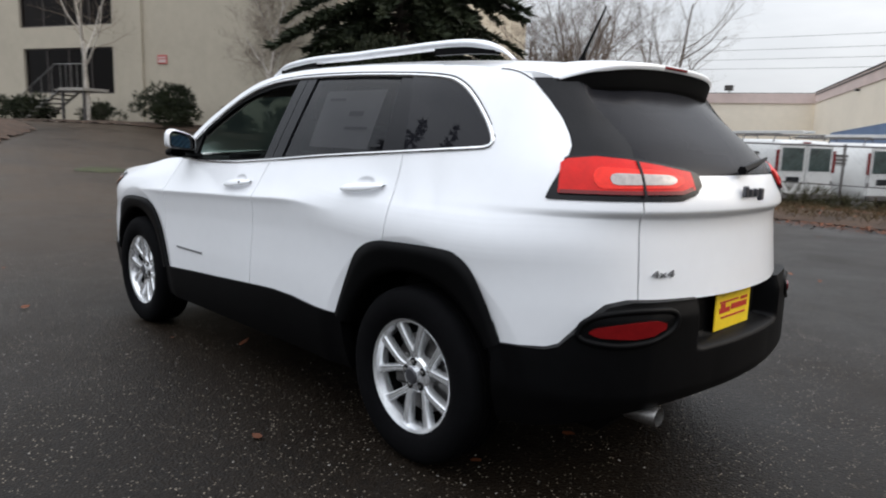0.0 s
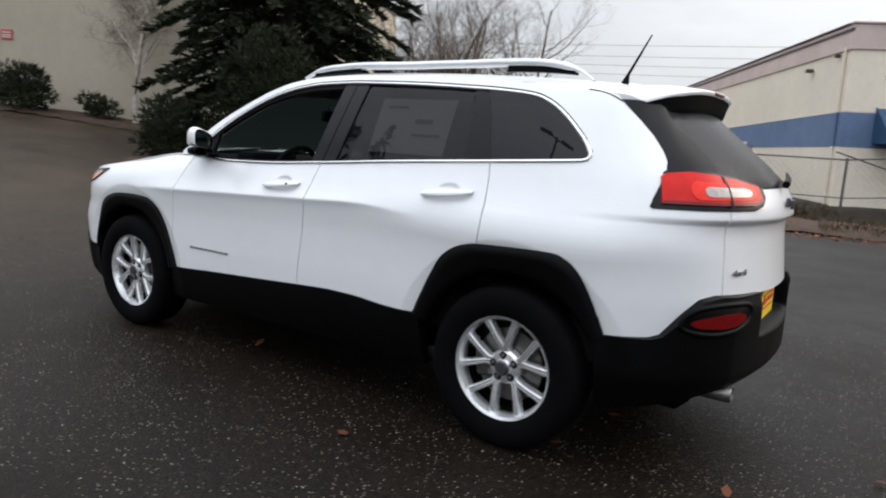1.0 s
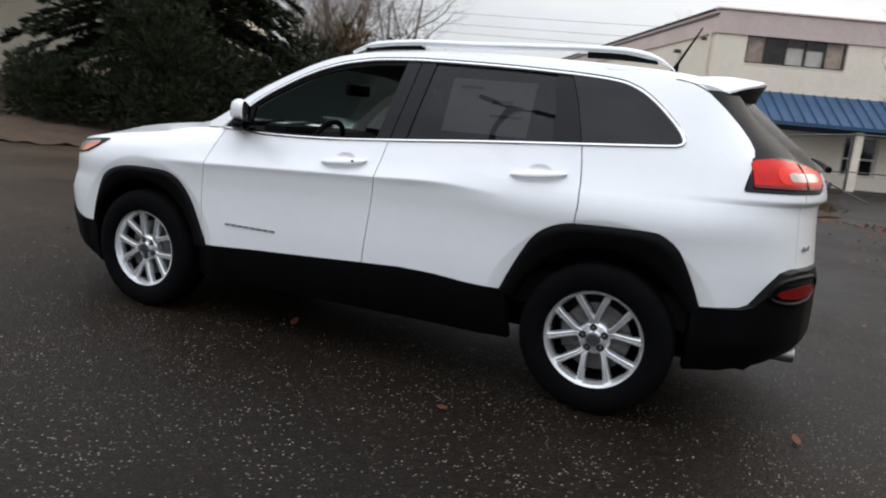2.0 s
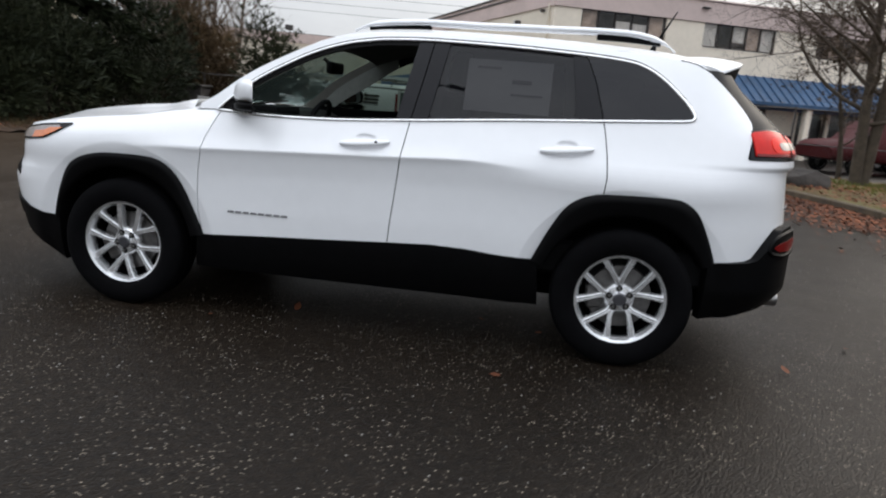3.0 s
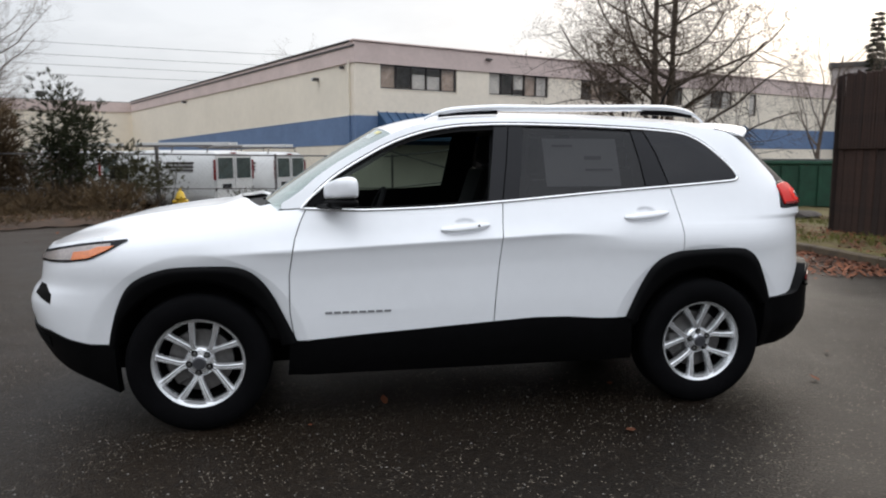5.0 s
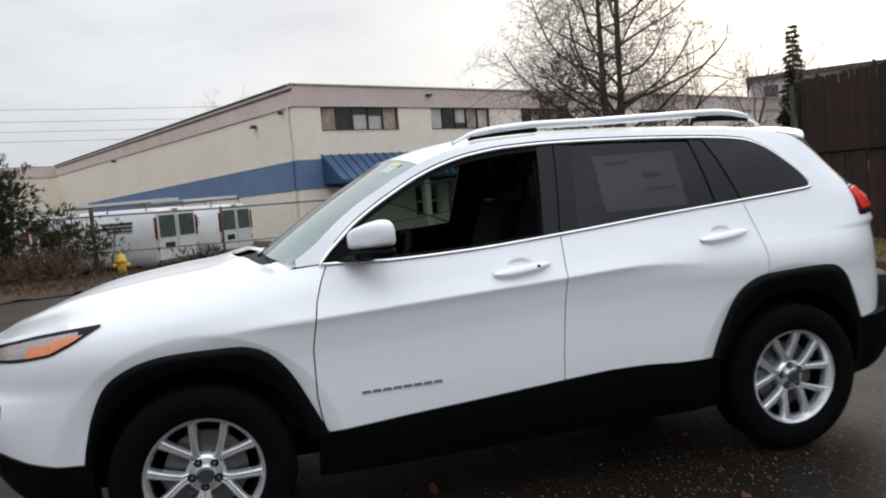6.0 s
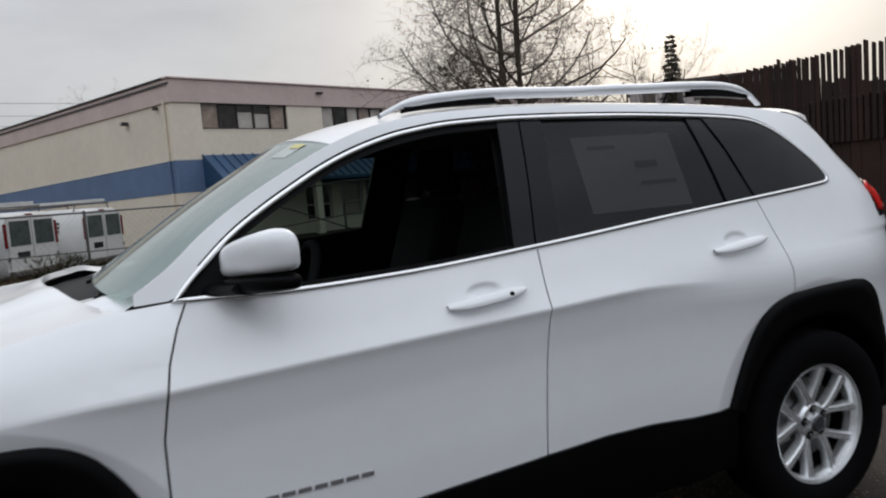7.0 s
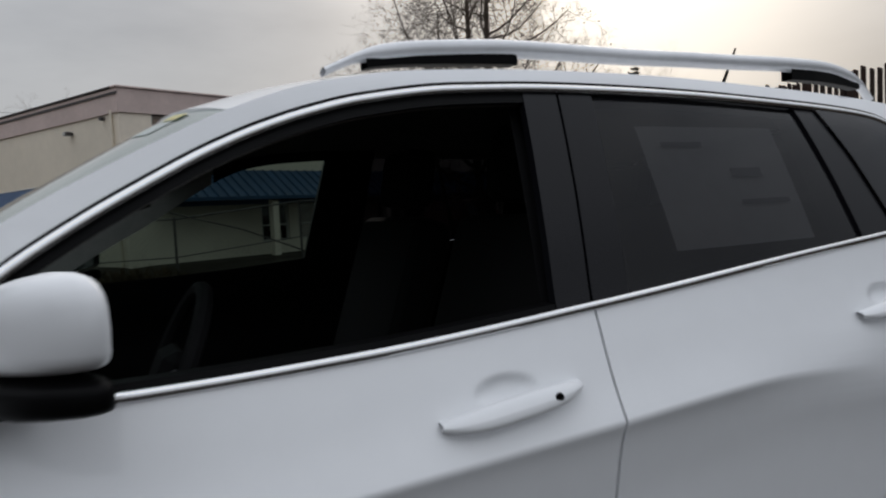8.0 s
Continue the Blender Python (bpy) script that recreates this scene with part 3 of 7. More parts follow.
def rounded(pts, per=6):
    """A finer, rounded version of a line of points."""
    a = np.array([pts[0]] + pts + [pts[-1]], float)
    out = []
    for i in range(1, len(a) - 2):
        for t in np.linspace(0, 1, per, endpoint=False):
            out.append(tuple(.5 * (2 * a[i] + (a[i + 1] - a[i - 1]) * t + (2 * a[i - 1] - 5 * a[i] + 4 * a[i + 1] - a[i + 2]) * t * t + (3 * a[i] - a[i - 1] - 3 * a[i + 1] + a[i + 2]) * t ** 3)))
    return out + [pts[-1]]


ARCH_F, ARCH_R = rounded(ARCH_F), rounded(ARCH_R)
SILL = [(-.865, .448), (-.53, .472), (-.23, .490), (.15, .515), (.37, .528), (.55, .526), (.72, .512), (.89, .508)]
white_low = line([(-2.3, .53)] + [(-2.15, .522), (-2.07, .515), (-1.97, .480), (-1.85, .458)] + ARCH_F + SILL[1:-1] + ARCH_R)
belt = interp([(-1.0, 1.105), (-.82, 1.112), (-.54, 1.103), (-.24, 1.110), (.22, 1.140), (.66, 1.176), (1.17, 1.212), (1.45, 1.232), (1.62, 1.245)])
CHROME_TOP = [(-.835, 1.115), (-.78, 1.170), (-.68, 1.259), (-.58, 1.326), (-.49, 1.378), (-.40, 1.426), (-.31, 1.465), (-.22, 1.495), (-.13, 1.517), (.05, 1.541), (.28, 1.549), (.66, 1.544), (1.02, 1.530),
              (1.20, 1.517), (1.30, 1.503), (1.38, 1.473), (1.45, 1.428), (1.52, 1.368), (1.575, 1.312), (1.598, 1.275)]
dlo = interp(CHROME_TOP + [(1.606, 1.25)])
roof_edge = interp([(-1.0, 1.108), (-.95, 1.13), (-.85, 1.192), (-.75, 1.275), (-.65, 1.344), (-.55, 1.401), (-.45, 1.453), (-.36, 1.496), (-.2, 1.550), (0, 1.581), (.28, 1.592), (.66, 1.589), (1.02, 1.577), (1.3, 1.56), (1.5, 1.54), (1.7, 1.505)])
fender_top = interp([(-2.3, .90), (-2.12, .925), (-1.95, .958), (-1.75, .992), (-1.5, 1.025), (-1.25, 1.055), (-1.0, 1.10), (-.82, 1.112)])
GAP_F = [(.44, -.868), (.50, -.885), (.60, -.898), (.79, -.896), (.97, -.865), (1.05, -.838), (1.12, -.805)]
GAP_M = [(.50, .150), (.62, .158), (.84, .180), (1.02, .200), (1.15, .215), (1.35, .252), (1.56, .285)]
GAP_R = [(.86, 1.205), (.95, 1.212), (1.05, 1.203), (1.15, 1.186), (1.21, 1.172), (1.4, 1.116), (1.54, 1.055)]
D_LINE = [(1.05, 1.868), (1.09, 1.872), (1.12, 1.876), (1.18, 1.890), (1.22, 1.895), (1.26, 1.888), (1.30, 1.862), (1.36, 1.810), (1.42, 1.748), (1.485, 1.672), (1.56, 1.60)]


def shift(table, d):
    return [(a, b + d) for a, b in table]


def bumper_off(U, Z, pocket=True):
    """How far the rear bumper stands out from the skin."""
    c = np.interp(U, RS, RP[:, 0])
    k = np.clip((c - 1.8) / .25, 0, 1)
    y = np.abs(np.interp(U, RS, RP[:, 1]))
    flat = np.clip((c - 2.15) / .09, 0, 1)
    o = .014 + .042 * k * k * (3 - 2 * k) * (1 - .75 * flat) - .012 * np.clip((Z - .70) / .05, 0, 1)
    dent = np.clip((.345 - y) / .03, 0, 1) * np.clip((Z - .575) / .02, 0, 1)
    return o - .090 * dent * pocket


def build_car():
    car = thing("car", "white sport utility car with black cladding and silver roof rails, wet", "car", pose(0, 0, 0))
    w = M["paint"]
    g = 0.0028
    low, bt = zx(white_low), zx(lambda x: belt(x) - 0.002)
    # side panels
    panel("fender", car, w, xedge([(.3, -1.778), (1.2, -1.778)]), xedge(shift(GAP_F, -g)), low, zx(fender_top), 120, 40, fold_line=crease)
    doors = panel("front_door", car, w, xedge(shift(GAP_F, g)), xedge(shift(GAP_M, -g)), low, bt, 120, 84, fold_line=crease)
    rdoors = panel("rear_door", car, w, xedge(shift(GAP_M, g)), xedge(shift(GAP_R, -g)), low, bt, 120, 84, fold_line=crease)
    quarter_low = zu([(1.15, .86)] + ARCH_R[32:] + [(1.93, .588), (1.965, .602), (2.03, .69), (2.075, .742), (2.12, .757), (2.26, .748)])
    seam_u = u_ring(2.138)

    ledge = 1.0865
    panel("quarter_panel", car, w, xedge(shift(GAP_R, g)), uedge(seam_u - .003), quarter_low, lambda u, x: ledge + 0 * x, 120, 80, fold_line=crease)
    panel("quarter_panel", car, w, xedge(shift(GAP_R, g)), lambda z: u_at(1.605, z), lambda u, x: ledge + 0 * x, bt, 40, 12)
    # pillars above the belt: the rear roof pillar and the band over the windows
    tip = interp([(1.20, 1.6), (1.275, 1.606), (1.312, 1.585), (1.368, 1.53), (1.428, 1.46), (1.473, 1.39), (1.50, 1.31), (1.52, 1.18)])
    panel("roof_pillar", car, w, lambda z: u_at(np.where(z < 1.275, 1.605, tip(z) + .004), z), xedge(D_LINE), zx(lambda x: np.where(x < 1.604, dlo(x) + .004, ledge)), zx(lambda x: np.minimum(roof_edge(x), 1.56)), 60, 60, fold=0.01)
    panel("roof_side", car, w, xedge([(1.0, -.93), (1.6, -.93)]), xedge([(1.3, 1.21), (1.6, 1.21)]), zx(lambda x: np.where(x < -.835, belt(x), dlo(x)) + .004), zx(roof_edge), 110, 8, fold=0.01)
    # gate, bumpers
    panel_across("tailgate", car, w, uedge(seam_u + .003), uedge(UL), quarter_low, zu([(2.1, 1.166), (2.3, 1.172)]), 40, 70)
    panel_across("front_fascia", car, w, uedge(0), xedge([(.3, -1.778), (1.2, -1.778)]), low, zx(fender_top), 50, 26, rear=False)

    panel_across("rear_bumper", car, M["clad"], xedge([(.2, 1.742), (.8, 1.742)]), uedge(UL), zu([(1.7, .27), (1.9, .295), (2.05, .345), (2.15, .385), (2.26, .405)]),
                 lambda u, x: np.where(x < 1.775, line(ARCH_R)(x), quarter_low(u, x)) + .004, 110, 40, off=bumper_off, fold=0.06, label="black plastic rear bumper")
    panel_across("front_valance", car, M["clad"], uedge(0), xedge([(.1, -1.74), (.8, -1.74)]), zu([(-2.3, .47), (-2.2, .45), (-2.1, .385), (-2.0, .33), (-1.88, .28), (-1.75, .20)]), zx(lambda x: white_low(np.minimum(x, -1.766)) + .004), 50, 18, off=.012, fold=0.05, rear=False,
                 label="black plastic lower front bumper")
    panel("sill_cladding", car, M["clad"], xedge([(.1, -.93), (.45, -.90), (.8, -.90)]), xedge([(.1, .96), (.5, .92), (.8, .92)]), zx(lambda x: .268 + 0 * x),
          zx(lambda x: np.interp(x, [a for a, _ in SILL], [b for _, b in SILL]) + .004), 60, 18, off=.012, fold=0.05)
    # wheel arch flares with the liner behind
    for hub, arch in ((HUB_F, ARCH_F), (HUB_R, ARCH_R)):
        a = np.array(arch)
        s = np.r_[0, np.cumsum(np.hypot(*np.diff(a, axis=0).T))]
        t = np.linspace(0, s[-1], 90)
        ox, oz = np.interp(t, s, a[:, 0]), np.interp(t, s, a[:, 1])
        d = np.stack([ox - hub, oz - HUB_Z], 1)
        r = np.hypot(*d.T)
        rows = []
        for k, o in ((0.006, .004), (-.004, .018), (.35, .024), (.8, .020), (1.0, .010), (1.0, -.03), (.92, -.10), (.85, -.30)):
            rr = r + (np.minimum(.415, r - .03) - r) * k
            x, z = hub + d[:, 0] / r * rr, HUB_Z + d[:, 1] / r * rr
            # the skin is taken at the arch's own height so that the flare keeps its line
            p = skin(u_at(x, np.maximum(z, .40)), np.maximum(z, .40), o)
            p[:, 2] = z
            rows.append(p)
        G = np.stack(rows)
        sheet("arch_flare", G, None, M["clad"], car, "black plastic wheel arch trim", True)
        sheet("arch_flare", G * MIRROR, None, M["clad"], car, "black plastic wheel arch trim", False)
    # dark inner shell and underbody close the gaps
    panel("inner_shell", car, M["seam"], uedge(0.02), uedge(UL - .02), lambda u, x: np.where(x > 1.9, .775, np.maximum(white_low(np.minimum(x, 1.76)), .46) + .012), lambda u, x: np.where(x < -.82, fender_top(x) - .01, np.where(x < 1.9, belt(x) - .01, 1.12)), 120, 10, off=-.024, fold=0)
    bm = bmesh.new()
    add_box(bm, (-2.0, -.60, .25), (2.05, .60, .56), .05)
    add_box(bm, (-.80, -.84, .27), (.83, .84, .50), .03)
    add_box(bm, (-2.0, -.62, .52), (-1.0, .62, .86), .05)
    add_box(bm, (1.0, -.62, .52), (2.0, .62, .80), .05)
    part("underbody", bm, M["seam"], car)
    # hood: chords across between the fender tops
    nu, nw = 60, 28
    uu = np.linspace(0.0, float(u_at(-.955, 1.10)), nu + 1)
    zt = fender_top(np.interp(uu, RS, RP[:, 0]))
    zt = fender_top(skin(uu, zt)[:, 0])
    E = skin(uu, zt)
    wv = np.linspace(-1, 1, nw + 1)
    bulge = interp([(-2.3, .0), (-2.15, .018), (-2.0, .048), (-1.8, .066), (-1.5, .072), (-1.2, .052), (-.95, .026)])
    G = np.zeros((nw + 1, nu + 1, 3))
    # the rear edge of the hood bows towards the nose in the middle
    back = np.clip((E[:, 0] + 1.6) / .65, 0, 1) ** 2
    for j, v in enumerate(wv):
        cup = 1 - abs(v) ** 2.6
        G[j, :, 0] = E[:, 0] - .26 * back * (1 - v * v)
        G[j, :, 1] = E[:, 1] * (-v) * -1
        G[j, :, 2] = E[:, 2] + bulge(G[j, :, 0]) * cup - .004 + .012 * np.exp(-((abs(v) - .55) / .12) ** 2) * np.clip((E[:, 0] + 2.2) * 3, 0, 1)
    S = G - np.array([0, 0, .02])
    # its edges roll over into the fenders
    N = np.cross(np.gradient(G, axis=1), np.gradient(G, axis=0))
    N /= np.linalg.norm(N, axis=-1)[..., None] + 1e-12
    N *= np.sign(N[nw // 2, nu // 2, 2])
    NE = skin_normals(uu, zt)
    for j, v in enumerate(wv):
        k = .5 * float(smooth(.62, 1.0, abs(v)))
        N[j] = N[j] * (1 - k) + NE * np.array([1, -np.sign(v), 1]) * k
    N /= np.linalg.norm(N, axis=-1)[..., None] + 1e-12
    sheet("hood", G, S, w, car, flip=True, N=N)
    # cowl and windscreen
    nv, nw = 26, 28
    ex = np.linspace(-.955, -.35, nv + 1)
    ez = roof_edge(ex)
    ES = skin(u_at(ex, ez), ez, -.004)
    cx, cz = np.linspace(-1.06, -.41, nv + 1), interp([(0, 1.140), (.5, 1.358), (1, 1.547)])(np.linspace(0, 1, nv + 1))
    G = np.zeros((nw + 1, nv + 1, 3))
    for j, v in enumerate(np.linspace(-1, 1, nw + 1)):
        k = 1 - abs(v) ** 2.2
        G[j, :, 0] = ES[:, 0] + (cx - ES[:, 0]) * k
        G[j, :, 1] = ES[:, 1] * -v * -1
        G[j, :, 2] = ES[:, 2] + (cz - ES[:, 2]) * k
    shield = sheet("windshield", G, None, M["shield"], car, "clear windshield with a sticker", True)
    shield.visible_shadow = False
    # sticker inside the top corner of the glass
    for nm, j0, j1, i0, i1, mt, lift in (("windshield_sticker", 22, 26, 22, 25, "sticker_grey", .001), ("sticker_bar", 23, 26, 24, 25, "sticker_yellow", .0025)):
        sub = G[j0:j1, i0:i1 + 1] + np.array([-lift * .5, 0, lift])
        sheet(nm, sub, None, M[mt], car, "pale sticker on the windshield" if lift < .002 else "", True)
    # dark cowl between hood and glass
    cow = []
    for v in np.linspace(-1, 1, 25):
        k = 1 - v * v
        xh, xg = -.955 - .26 * k, -.955 - .10 * (1 - abs(v) ** 2.2)
        zh, zg = 1.095 + .036 * (1 - abs(v) ** 2.6), 1.108 + .020 * (1 - abs(v) ** 2.2)
        cow.append([(xh - .03, .80 * v, zh - .04), (xh + .012, .80 * v, zh - .022), ((xh + xg) / 2, .80 * v, (zh + zg) / 2 - .026), (xg, .80 * v, zg - .006), (xg + .05, .80 * v, zg + .005)])
    sheet("cowl", np.array(cow), None, M["clad"], car, "black plastic cowl", True)
    for s in (1, -1):
        rows = []
        for v in np.linspace(.58, 1.0, 13):
            k = 1 - v * v
            xh, xg = -.955 - .26 * k, -.955 - .10 * (1 - v ** 2.2)
            zh, zg = 1.095 + .036 * (1 - v ** 2.6), 1.108 + .020 * (1 - v ** 2.2)
            up = .026 * float(smooth(.58, .80, v))
            rows.append([(xh + (xg + .07 - xh) * q - .03 * (1 - q), -s * .80 * v, (zh - .016) * (1 - q) + (zg + .012) * q + up * math.sin(math.pi * (.12 + .76 * q)) - .012) for q in np.linspace(0, 1, 9)])
        sheet("fender_corner", np.array(rows), None, w, car, "", s == 1)
    for y0, y1 in ((-.60, .02), (-.05, .55)):
        g0, g1 = (-.955 - .105 * (1 - abs(y / .8) ** 2.2) for y in (y0, y1))
        tube("wiper", [(g0 - .02, y0, 1.120), (g1 + .03, y1, 1.160)], .008, M["clad"], car, sides=6)
    # roof
    nx_, nw = 60, 26
    rx = np.linspace(-.36, 1.60, nx_ + 1)
    rz = roof_edge(rx)
    RE = skin(u_at(rx, rz), rz)
    rise = interp([(-.36, .049), (0, .048), (.6, .05), (1.2, .055), (1.6, .065)])
    G = np.zeros((nw + 1, nx_ + 1, 3))
    bow = np.clip((-.05 - rx) / .31, 0, 1) ** 2
    for j, v in enumerate(np.linspace(-1, 1, nw + 1)):
        k = 1 - abs(v) ** 2.6
        G[j, :, 0] = RE[:, 0] - .06 * bow * (1 - v * v)
        G[j, :, 1] = RE[:, 1] * v
        G[j, :, 2] = RE[:, 2] + rise(rx) * k
    sheet("roof", G, G - np.array([0, 0, .02]), w, car, flip=True)
    L_ = G - np.array([0, 0, .045])
    L_[:, :, 1] *= .97
    sheet("headliner", L_, None, M["liner"], car, "pale cloth headliner")
    sx = np.array([1.52, 1.56, 1.60, 1.635, 1.668])
    sz = np.array([1.536, 1.531, 1.522, 1.507, 1.489])
    ribbon("spoiler_seam", car, M["seam"], u_at(sx, sz), sz, .006, .001, .001)
    build_car_windows(car)
    build_car_rear(car)
    build_car_front(car)
    build_car_trim(car, doors, rdoors)
    build_car_wheels(car)
    build_car_cabin(car)
    return car


def build_car_windows(car):
    top = zx(lambda x: dlo(x) - .006)
    bot = zx(lambda x: belt(x) + .006)
    F_REAR = [(1.0, .12), (1.14, .138), (1.35, .172), (1.56, .205)]
    R_FRONT = [(1.0, .29), (1.15, .300), (1.35, .335), (1.56, .368)]
    R_REAR = [(1.0, 1.045), (1.20, 1.036), (1.35, 1.020), (1.54, .988)]
    gb = M["gloss_black"]
    panel("pillar_trim", car, gb, xedge(F_REAR), xedge(shift(GAP_M, -.003)), bot, top, 6, 30, off=-.004, fold=.02)
    panel("pillar_trim", car, gb, xedge(shift(GAP_M, .003)), xedge(R_FRONT), bot, top, 6, 30, off=-.004, fold=.02)
    panel("pillar_trim", car, gb, xedge(R_REAR), xedge(shift(GAP_R, -.002)), bot, top, 10, 30, off=-.004, fold=.02)
    panel("mirror_sail", car, M["clad"], xedge([(1.0, -.83), (1.6, -.83)]), xedge([(1.0, -.66), (1.6, -.66)]), bot, top, 12, 14, off=-.006, fold=.02)
    panel("window_frame", car, M["clad"], xedge([(1.0, -.66), (1.6, -.66)]), xedge(F_REAR), zx(lambda x: dlo(x) - .028), top, 50, 3, off=-.006, fold=.03)
    panel("window_seal", car, M["clad"], xedge([(1.0, -.68), (1.6, -.68)]), xedge(F_REAR), bot, zx(lambda x: belt(x) + .016), 50, 2, off=-.006, fold=.03)
    for o in panel("rear_window", car, M["tint"], xedge(R_FRONT), xedge(R_REAR), bot, top, 40, 24, off=-.012, fold=0, label="dark tinted rear door window"):
        o.visible_shadow = False
        if o.data.vertices[0].co.y > 0:
            o.data.materials[0] = M["tint_dark"]
    for o in panel("quarter_window", car, M["tint_dark"], xedge(shift(GAP_R, .003)), lambda z: u_at(1.60, z), bot, top, 40, 24, off=.0025, fold=0, label="dark tinted quarter window"):
        o.visible_shadow = False
    # the far front window is up, the driver's one is wound down
    for o in panel("front_window", car, M["clear"], xedge([(1.0, -.66), (1.6, -.66)]), xedge(F_REAR), bot, top, 40, 24, off=-.014, fold=0, sides=(-1,), label="clear front passenger window"):
        o.visible_shadow = False
    # window sheet stuck inside the rear door glass
    for name, (x0, x1), (z0, z1), m in (("price_sheet", (.47, .90), (1.215, 1.475), M["paper"]), ("sheet_box", (.70, .80), (1.36, 1.38), M["ink"]), ("sheet_box", (.70, .86), (1.30, 1.31), M["ink"]), ("sheet_box", (.52, .64), (1.43, 1.44), M["ink"])):
        panel(name, car, m, xedge([(1.0, x0), (1.6, x0)]), xedge([(1.0, x1), (1.6, x1)]), lambda u, x, a=z0: a + 0 * x, lambda u, x, b=z1: b + 0 * x, 12, 10, off=-.030 if name == "price_sheet" else -.026, fold=0, sides=(1,))
    # bright strip round the side windows
    cx = np.linspace(-.835, 1.575, 110)
    zt = dlo(cx)
    tail_x = np.array([1.590, 1.601, 1.605, 1.598, 1.580, 1.555])
    tail_z = np.array([1.292, 1.275, 1.262, 1.250, 1.243, 1.240])
    bx = np.linspace(1.53, -.80, 100)
    px, pz = np.r_[cx, tail_x, bx], np.r_[zt, tail_z, belt(bx)]
    ribbon("window_trim", car, M["chrome"], u_at(px, pz), pz, .017, .000, .008, "bright chrome strip round the side windows", closed=True)
    # dark rubber beside the strip
    ribbon("roof_seal", car, M["seam"], u_at(cx[3:], zt[3:] + .012), zt[3:] + .012, .006, .001, .002)


def build_car_rear(car):
    gb = M["gloss_black"]
    # dark glass upper part of the tailgate, wrapped to the roof pillars
    top = lambda u, x: 1.500 + 0 * x
    U, Z = field(xedge(shift(D_LINE, .003)), uedge(UL), zu([(1.7, 1.09), (1.93, 1.09), (2.12, 1.10), (2.20, 1.17), (2.3, 1.176)]), top, 72, 44)
    G, S = skin(U, Z, -.006), skin(U, Z, -.03)
    G = np.concatenate([G, (G * MIRROR)[:, -2::-1]], 1)
    S = np.concatenate([S, (S * MIRROR)[:, -2::-1]], 1)
    sheet("rear_window", G, S, M["rearglass"], car, "dark tinted rear window wrapped into the pillars")
    # satin caps on the pillars beside the glass
    left = xedge(shift(D_LINE, .003))
    panel("pillar_cap", car, M["cap"], left, lambda z: left(z) + .27, zu([(1.7, 1.09), (1.93, 1.09), (2.12, 1.10), (2.20, 1.17), (2.3, 1.176)]), lambda u, x: 1.498 + 0 * x, 8, 30, off=-.0025, fold=.003, label="satin black pillar cap")
    # tail lamps
    lamp_low, lamp_top = [(1.80, 1.098), (1.93, 1.096), (2.10, 1.098), (2.195, 1.100), (2.214, 1.118), (2.223, 1.150)], [(1.80, 1.14), (1.90, 1.185), (1.96, 1.222), (2.05, 1.232), (2.12, 1.225), (2.175, 1.208), (2.214, 1.186), (2.223, 1.168)]
    for s in (1, -1):
        lamp = panel("tail_lamp", car, gb, xedge([(1.05, 1.876), (1.11, 1.880), (1.2, 1.892), (1.26, 1.87)]), uedge(u_ring(2.223)), zu(shift(lamp_low, -.012)), zu(shift(lamp_top, .006)), 40, 14, off=.004, fold=.03, sides=(s,), label="tail lamp in a black housing")[0]
        panel("lens", lamp, M["red_lens"], uedge(u_ring(1.938)), uedge(u_ring(2.212)), zu(shift(lamp_low, .010)), zu(shift(lamp_top, -.003)), 40, 14, off=.012, fold=.01, sides=(s,), label="red lens")
        panel("reversing_lens", lamp, M["white_lens"], uedge(u_ring(2.075)), uedge(u_ring(2.190)), zu([(2.075, 1.154), (2.080, 1.143), (2.09, 1.139), (2.178, 1.142), (2.186, 1.146), (2.190, 1.155)]), zu([(2.075, 1.162), (2.080, 1.173), (2.09, 1.177), (2.178, 1.175), (2.186, 1.171), (2.190, 1.162)]), 30, 6, off=.0175, fold=.008, sides=(s,), label="clear reversing lens")
        panel("light_guide", lamp, M["bright_red"], uedge(u_ring(2.035)), uedge(u_ring(2.200)), zu([(2.035, 1.150), (2.045, 1.132), (2.06, 1.126), (2.186, 1.131), (2.200, 1.150)]), zu([(2.035, 1.172), (2.045, 1.190), (2.06, 1.196), (2.175, 1.188), (2.200, 1.166)]), 30, 6, off=.0148, fold=.006, sides=(s,), label="bright red light guide")
        panel("lens_skirt", lamp, M["dark_red"], uedge(u_ring(1.941)), uedge(u_ring(2.209)), zu(shift(lamp_low, .010)), zu(shift(lamp_low, .022)), 40, 4, off=.0140, fold=.006, sides=(s,), label="dark red lower edge")
        panel("lens_gap", lamp, gb, uedge(u_ring(2.136)), uedge(u_ring(2.1405)), zu(shift(lamp_low, .004)), zu(shift(lamp_top, -.002)), 2, 8, off=.0185, fold=.004, sides=(s,))
        # the reflector low in the bumper
        panel("reflector", car, M["dark_red"], uedge(u_ring(2.035)), uedge(u_ring(2.168)), zu([(2.035, .664), (2.045, .654), (2.06, .648), (2.12, .642), (2.15, .650), (2.168, .672)]), zu([(2.035, .668), (2.05, .680), (2.08, .689), (2.12, .698), (2.155, .702), (2.168, .692)]), 30, 8, off=.060, fold=.012, sides=(s,), label="dark red rear reflector")
        # a raised brow and lip round the reflector
        bz = np.array([(2.010, .655), (2.020, .690), (2.05, .716), (2.10, .730), (2.15, .733), (2.180, .726), (2.188, .700), (2.180, .662), (2.15, .632), (2.10, .620), (2.05, .628), (2.02, .640)])
        bz = np.array(rounded([tuple(p) for p in bz] + [tuple(bz[0])], 4))[:-1]
